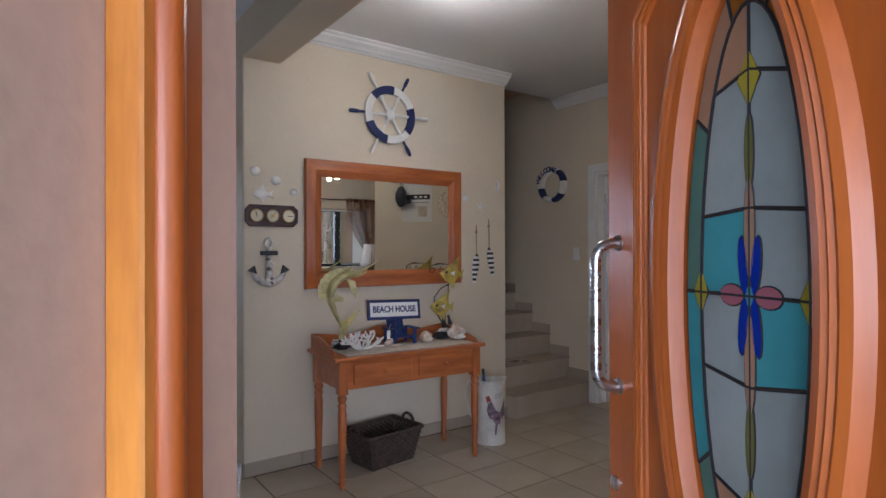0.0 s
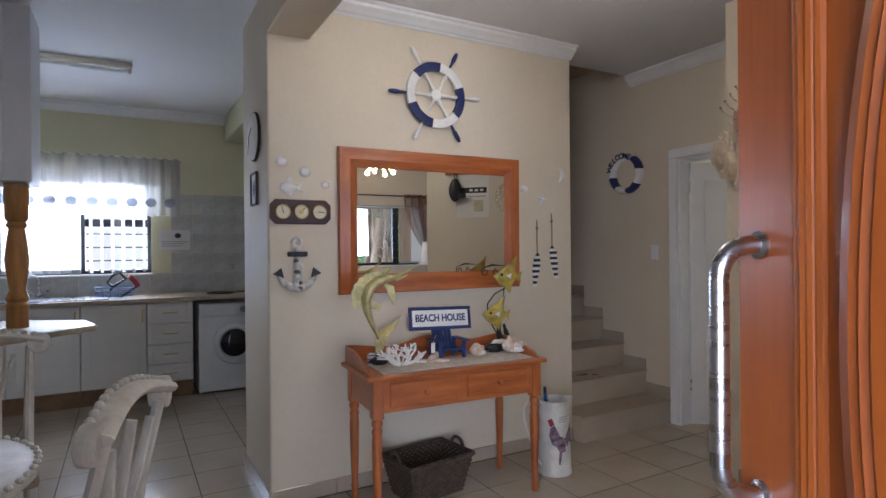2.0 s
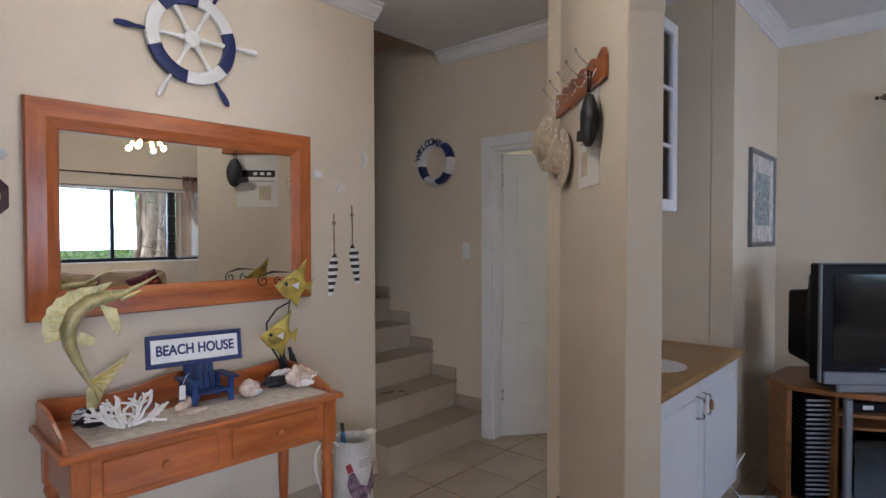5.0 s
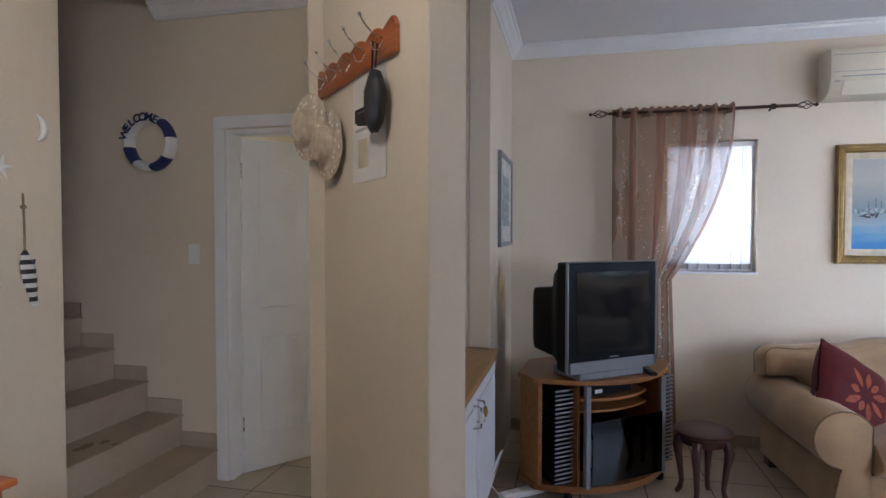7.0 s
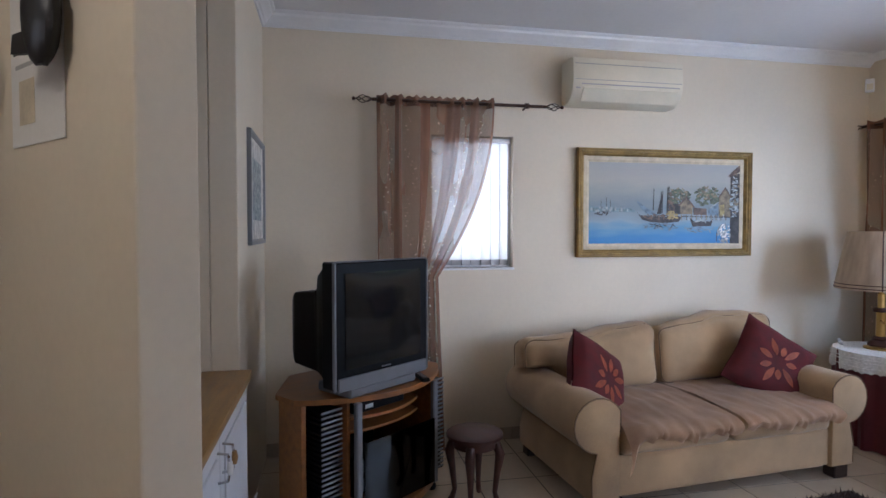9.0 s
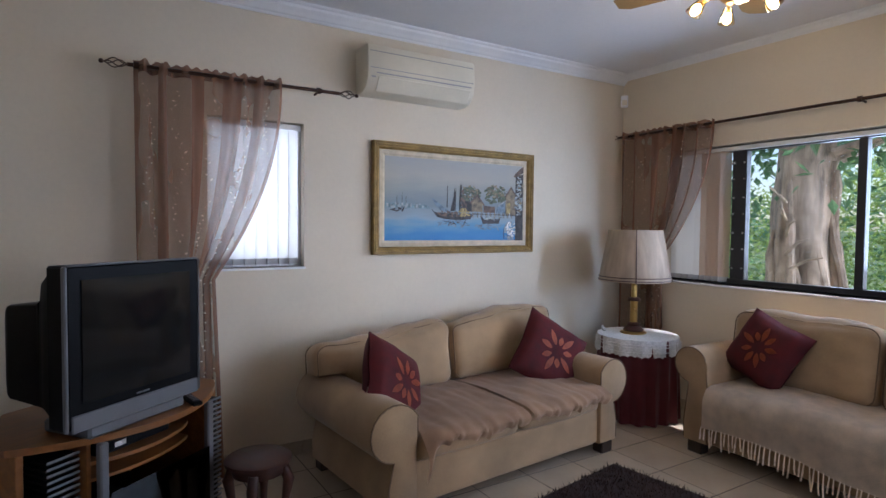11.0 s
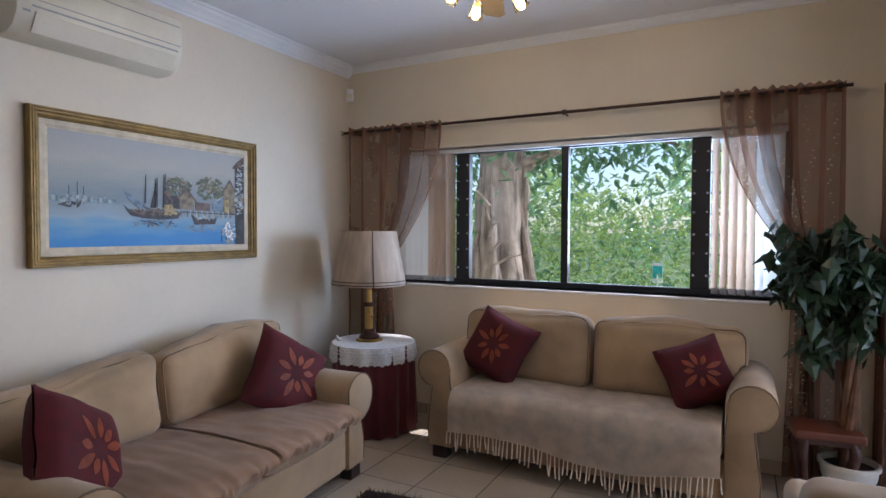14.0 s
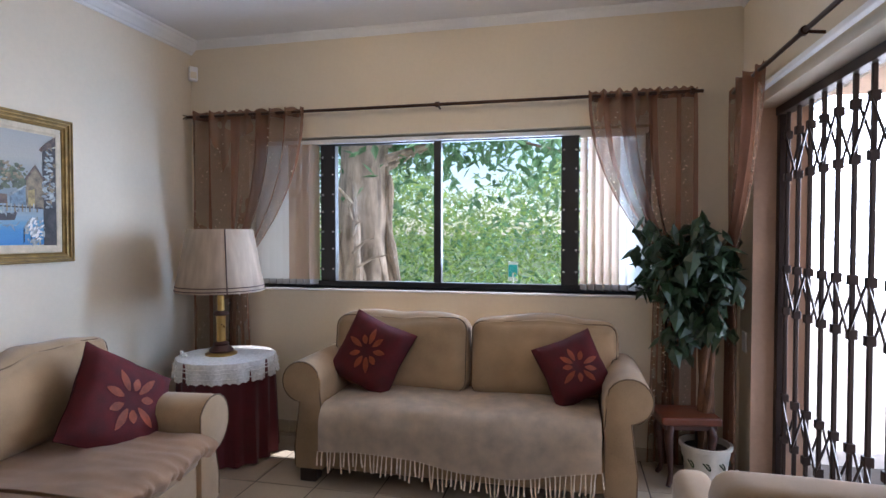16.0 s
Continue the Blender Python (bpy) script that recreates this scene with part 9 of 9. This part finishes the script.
# ---- outside ----
M_LAWN = mat("lawn", (0.075, 0.12, 0.03), 0.95, 0.3, 1.5, 0.6, 40)
M_LEAFA = mat("glossy_green_leaf", (0.12, 0.22, 0.09), 0.28, 0.35, 3, 0.1, 40)
M_LEAFB = mat("light_green_leaf", (0.24, 0.34, 0.09), 0.45, 0.35, 3, 0.1, 40)
M_TRUNK = mat("grey_brown_trunk", (0.40, 0.31, 0.235), 0.9, 0.3, 5, 0.8, 26, stretch=(2.5, 2.5, 0.7))
M_BOUND = mat("white_boundary_wall", (0.76, 0.74, 0.70), 0.85, 0.05, 2, 0.2, 30)
for lf in (M_LEAFA, M_LEAFB):
    nt = lf.node_tree
    pb_ = nt.nodes["Principled BSDF"]
    tl_, mx_ = nt.nodes.new("ShaderNodeBsdfTranslucent"), nt.nodes.new("ShaderNodeMixShader")
    tl_.inputs[0].default_value = (0.20, 0.38, 0.19, 1) if lf is M_LEAFA else (0.36, 0.50, 0.12, 1)
    mx_.inputs[0].default_value = 0.4
    nt.links.new(pb_.outputs[0], mx_.inputs[1])
    nt.links.new(tl_.outputs[0], mx_.inputs[2])
    nt.links.new(mx_.outputs[0], nt.nodes["Material Output"].inputs[0])
gb = bmesh.new()
bmesh.ops.create_circle(gb, cap_ends=True, radius=900, segments=48)
gr_ = structure("ground", gb, M_LAWN, "green lawn round the house", "ground")
gr_.location.z = -0.15
structure("patio", box(-4.38, 2.128, -6.5, 1.2, -0.148, -0.02), M_PATIO, "pale paved patio outside the gate", "pavement")
structure("terrace", box(-4.38, 0.6, -22, -6.504, -0.148, -0.024), M_PATIO, "pale paved terrace beyond the patio", "pavement")
structure("patio_roof", box(-0.9, 1.84, -3.6, -0.3, 2.45, 2.6), M_PLASTER, "pale plastered patio roof", "roof")
structure("patio_wall", box(-4.7, -4.5, -7, 3, -0.15, 2.1), M_BOUND, "white boundary wall beyond the patio", "wall")
structure("boundary_wall", box(7.6, 7.75, -4, 9, -0.15, 2.4), M_BOUND, "white boundary wall beside the house", "wall")
structure("yard_wall", box(-4, 7.6, 9.6, 9.75, -0.15, 2.0), M_BOUND, "white yard wall behind the kitchen", "wall")
structure("roof", box(-1.9, 6.7, -2.66, 7.35, CEIL + 0.165, CEIL + 0.30), M_PLASTER, "roof slab of the house", "roof")

# Added glowing sheet: gives the white outdoor glare and lights gate curtain and reveal.
glare = structure("backdrop", box(-4.45, -4.40, -22, -2.6, -0.14, 5.5), glow("glare_glow", (0.95, 0.97, 1.0), 6.0), "added glowing sheet for the white glare beyond the patio", "backdrop")

tree = thing("garden_tree", "large tree with a gnarled trunk and broad leaves", "tree", pose(5.06, -4.15, -0.15))
tb2 = bmesh.new()
ring = []
N, Hs = 40, 30
for i in range(Hs + 1):
    f = i / Hs
    row = []
    for k in range(N):
        a = 2 * math.pi * k / N
        r = 0.27 - 0.06 * f + 0.12 * math.exp(-f * 9)
        r *= 1 + 0.16 * math.sin(5 * a + 4 * f) * (0.6 + 0.4 * math.sin(7 * f)) + 0.20 * noise.noise((2.2 * math.cos(a), 2.2 * math.sin(a), f * 5)) + 0.10 * noise.noise((6 * math.cos(a), 6 * math.sin(a), f * 12))
        row.append(tb2.verts.new((r * math.cos(a) + 0.10 * math.sin(3 * f), r * math.sin(a), 3.4 * f)))
    ring.append(row)
for p, q in zip(ring, ring[1:]):
    for k in range(N):
        tb2.faces.new((p[k], p[(k + 1) % N], q[(k + 1) % N], q[k]))
part("trunk", tb2, M_TRUNK, tree, "gnarled grey-brown trunk", True)
ro_ = random.Random(21)
# roots grown together round the foot of the trunk
for k in range(13):
    a0, tw = 2 * math.pi * k / 13 + ro_.uniform(-0.2, 0.2), ro_.uniform(-0.8, 0.8)
    top = ro_.uniform(1.2, 2.3)
    pts = []
    for i in range(15):
        f = i / 14
        a = a0 + tw * f + 0.25 * math.sin(5 * f + k)
        r = 0.34 - 0.10 * f + 0.12 * math.exp(-7 * f) + 0.03 * math.sin(9 * f + 2 * k)
        pts.append((r * math.cos(a) + 0.10 * math.sin(2 * f), r * math.sin(a), top * f - 0.02))
    part("root", tube(pts, [0.062 - 0.035 * i / 14 + 0.012 * math.sin(2.1 * i + k) for i in range(15)], 8), M_TRUNK, tree, "", True)
crown = []
for k in range(22):
    a = ro_.uniform(0, 6.28)
    z0 = ro_.uniform(2.2, 3.3)
    L = ro_.uniform(1.0, 2.6)
    tip = Vector((L * math.cos(a), L * math.sin(a), z0 + ro_.uniform(-0.2, 0.8)))
    if tip.y > 0.3:
        tip.y *= -0.6
    base = Vector((0.15 * math.cos(a), 0.15 * math.sin(a), z0))
    mid = (base + tip) / 2 + Vector((0, 0, 0.25))
    part("limb", tube([base, mid, tip], [0.045, 0.022, 0.008], 8), M_TRUNK, tree, "", True)
    for i in range(170):
        f = ro_.uniform(0.15, 1.1)
        p = base.lerp(mid, f * 2) if f < 0.5 else mid.lerp(tip, f * 2 - 1)
        crown.append(p + Vector((ro_.gauss(0, 0.24), ro_.gauss(0, 0.24), ro_.gauss(0, 0.2))))
for i in range(1900):
    crown.append(Vector((ro_.uniform(-3.6, 1.2), ro_.uniform(-1.4, 1.2), ro_.gauss(2.75, 0.5))))
crown = [p for p in crown if p.y < 0.85]
tagged(leaf_mesh("crown", crown, M_LEAFA, tree, 0.145, 5, 0.5, 0.5, "broad glossy green leaves"), kind="stuff")
# low twigs in front of the trunk
for k in range(5):
    z = 1.2 + 0.16 * k
    part("twig", tube([(0.1, 0.3, z), (-0.15 + 0.08 * k, 0.42, z + 0.12), (-0.3 + 0.12 * k, 0.46, z + 0.15)], [0.016, 0.012, 0.006], 6), M_TRUNK, tree)
hedge = tagged(thing("hedge", "dense light green hedge along the garden", "hedge", pose(0, 0, -0.15)), kind="stuff")
hs = []
for i in range(19000):
    x = ro_.uniform(1.1, 9)
    z = 2.5 * ro_.random() ** 0.8
    y = -8.2 + 0.9 * ro_.gauss(0, 1) * (1 - z / 5) + 0.5 * math.sin(x * 1.7)
    hs.append((x, y, z + 0.25 * math.sin(x * 2.3)))
leaf_mesh("leaves", hs, M_LEAFB, hedge, 0.095, 8, 0.3, 0.45)
far = tagged(thing("far_trees", "far green trees behind the hedge", "trees", pose(0, 0, -0.15)), kind="stuff")
hs = []
for i in range(3300):
    x = ro_.uniform(0.8, 17)
    hs.append((x, -14 + ro_.gauss(0, 1.2), (2.5 + 0.6 * math.sin(x * 0.9) + 0.5 * math.sin(x * 2.1)) * ro_.random() ** 0.7 * 1.25))
leaf_mesh("leaves", hs, M_LEAFA, far, 0.34, 12, 0.3, 0.6)
M_CYAN = mat("cyan_sign_paint", (0.03, 0.38, 0.36), 0.5, 0.05, 8, 0.05, 40)
sg = thing("garden_sign", "small teal and white sign post in the garden", "sign", pose(3.93, -7.0, -0.15))
part("post", tube([(0, 0, 0), (0, 0, 0.98)], 0.015, 8), M_BOUND, sg)
part("board", box(-0.07, 0.07, -0.006, 0.006, 0.86, 1.14, 0.002), M_BOUND, sg)
part("panel", box(-0.065, 0.065, 0.0065, 0.009, 0.92, 1.10), M_CYAN, sg, "teal panel")

# ---- floor tiles ----
PITCH, TX, TY = 0.358, 4.83, -1.55
floor = tagged(new("floor"), "beige ceramic floor tiles in a square grid", "floor", "", "structure")
tile_mesh = bpy.data.meshes.new("tile")
tb = box(-PITCH / 2 + 0.0035, PITCH / 2 - 0.0035, -PITCH / 2 + 0.0035, PITCH / 2 - 0.0035, -0.003, 0.0, 0.0012)
bmesh.ops.recalc_face_normals(tb, faces=tb.faces)
tb.to_mesh(tile_mesh)
tb.free()
tile_mesh.materials.append(M_TILE)
rest = bmesh.new()
for i in range(-19, 6):
    for j in range(-3, 26):
        x, y = TX + (i + 0.5) * PITCH, TY + (j + 0.5) * PITCH
        if x < -1.6 or x > 6.2 or y < -2.6 or y > 7.2:
            continue
        if 0.66 * (x - JX) + 0.75 * (y - JY) < -0.30 and x < 2.0:
            continue
        if (1.7 < x < 3.5 and 3.95 < y < 4.40) or (x > 3.7 and y > 4.0):
            continue
        near = (1.2 < x < 4.6 and -0.2 < y < 3.8) or (2 < x < 5.6 and y <= -0.2)
        if near:
            o = new("tile", tile_mesh)
            o.parent, o.location = floor, (x, y, 0)
        else:
            bmesh.ops.create_grid(rest, x_segments=1, y_segments=1, size=PITCH / 2 - 0.0035, matrix=pose(x, y, 0))
ro = part("far_tiles", rest, M_TILE, floor)
tagged(ro, kind="stuff")
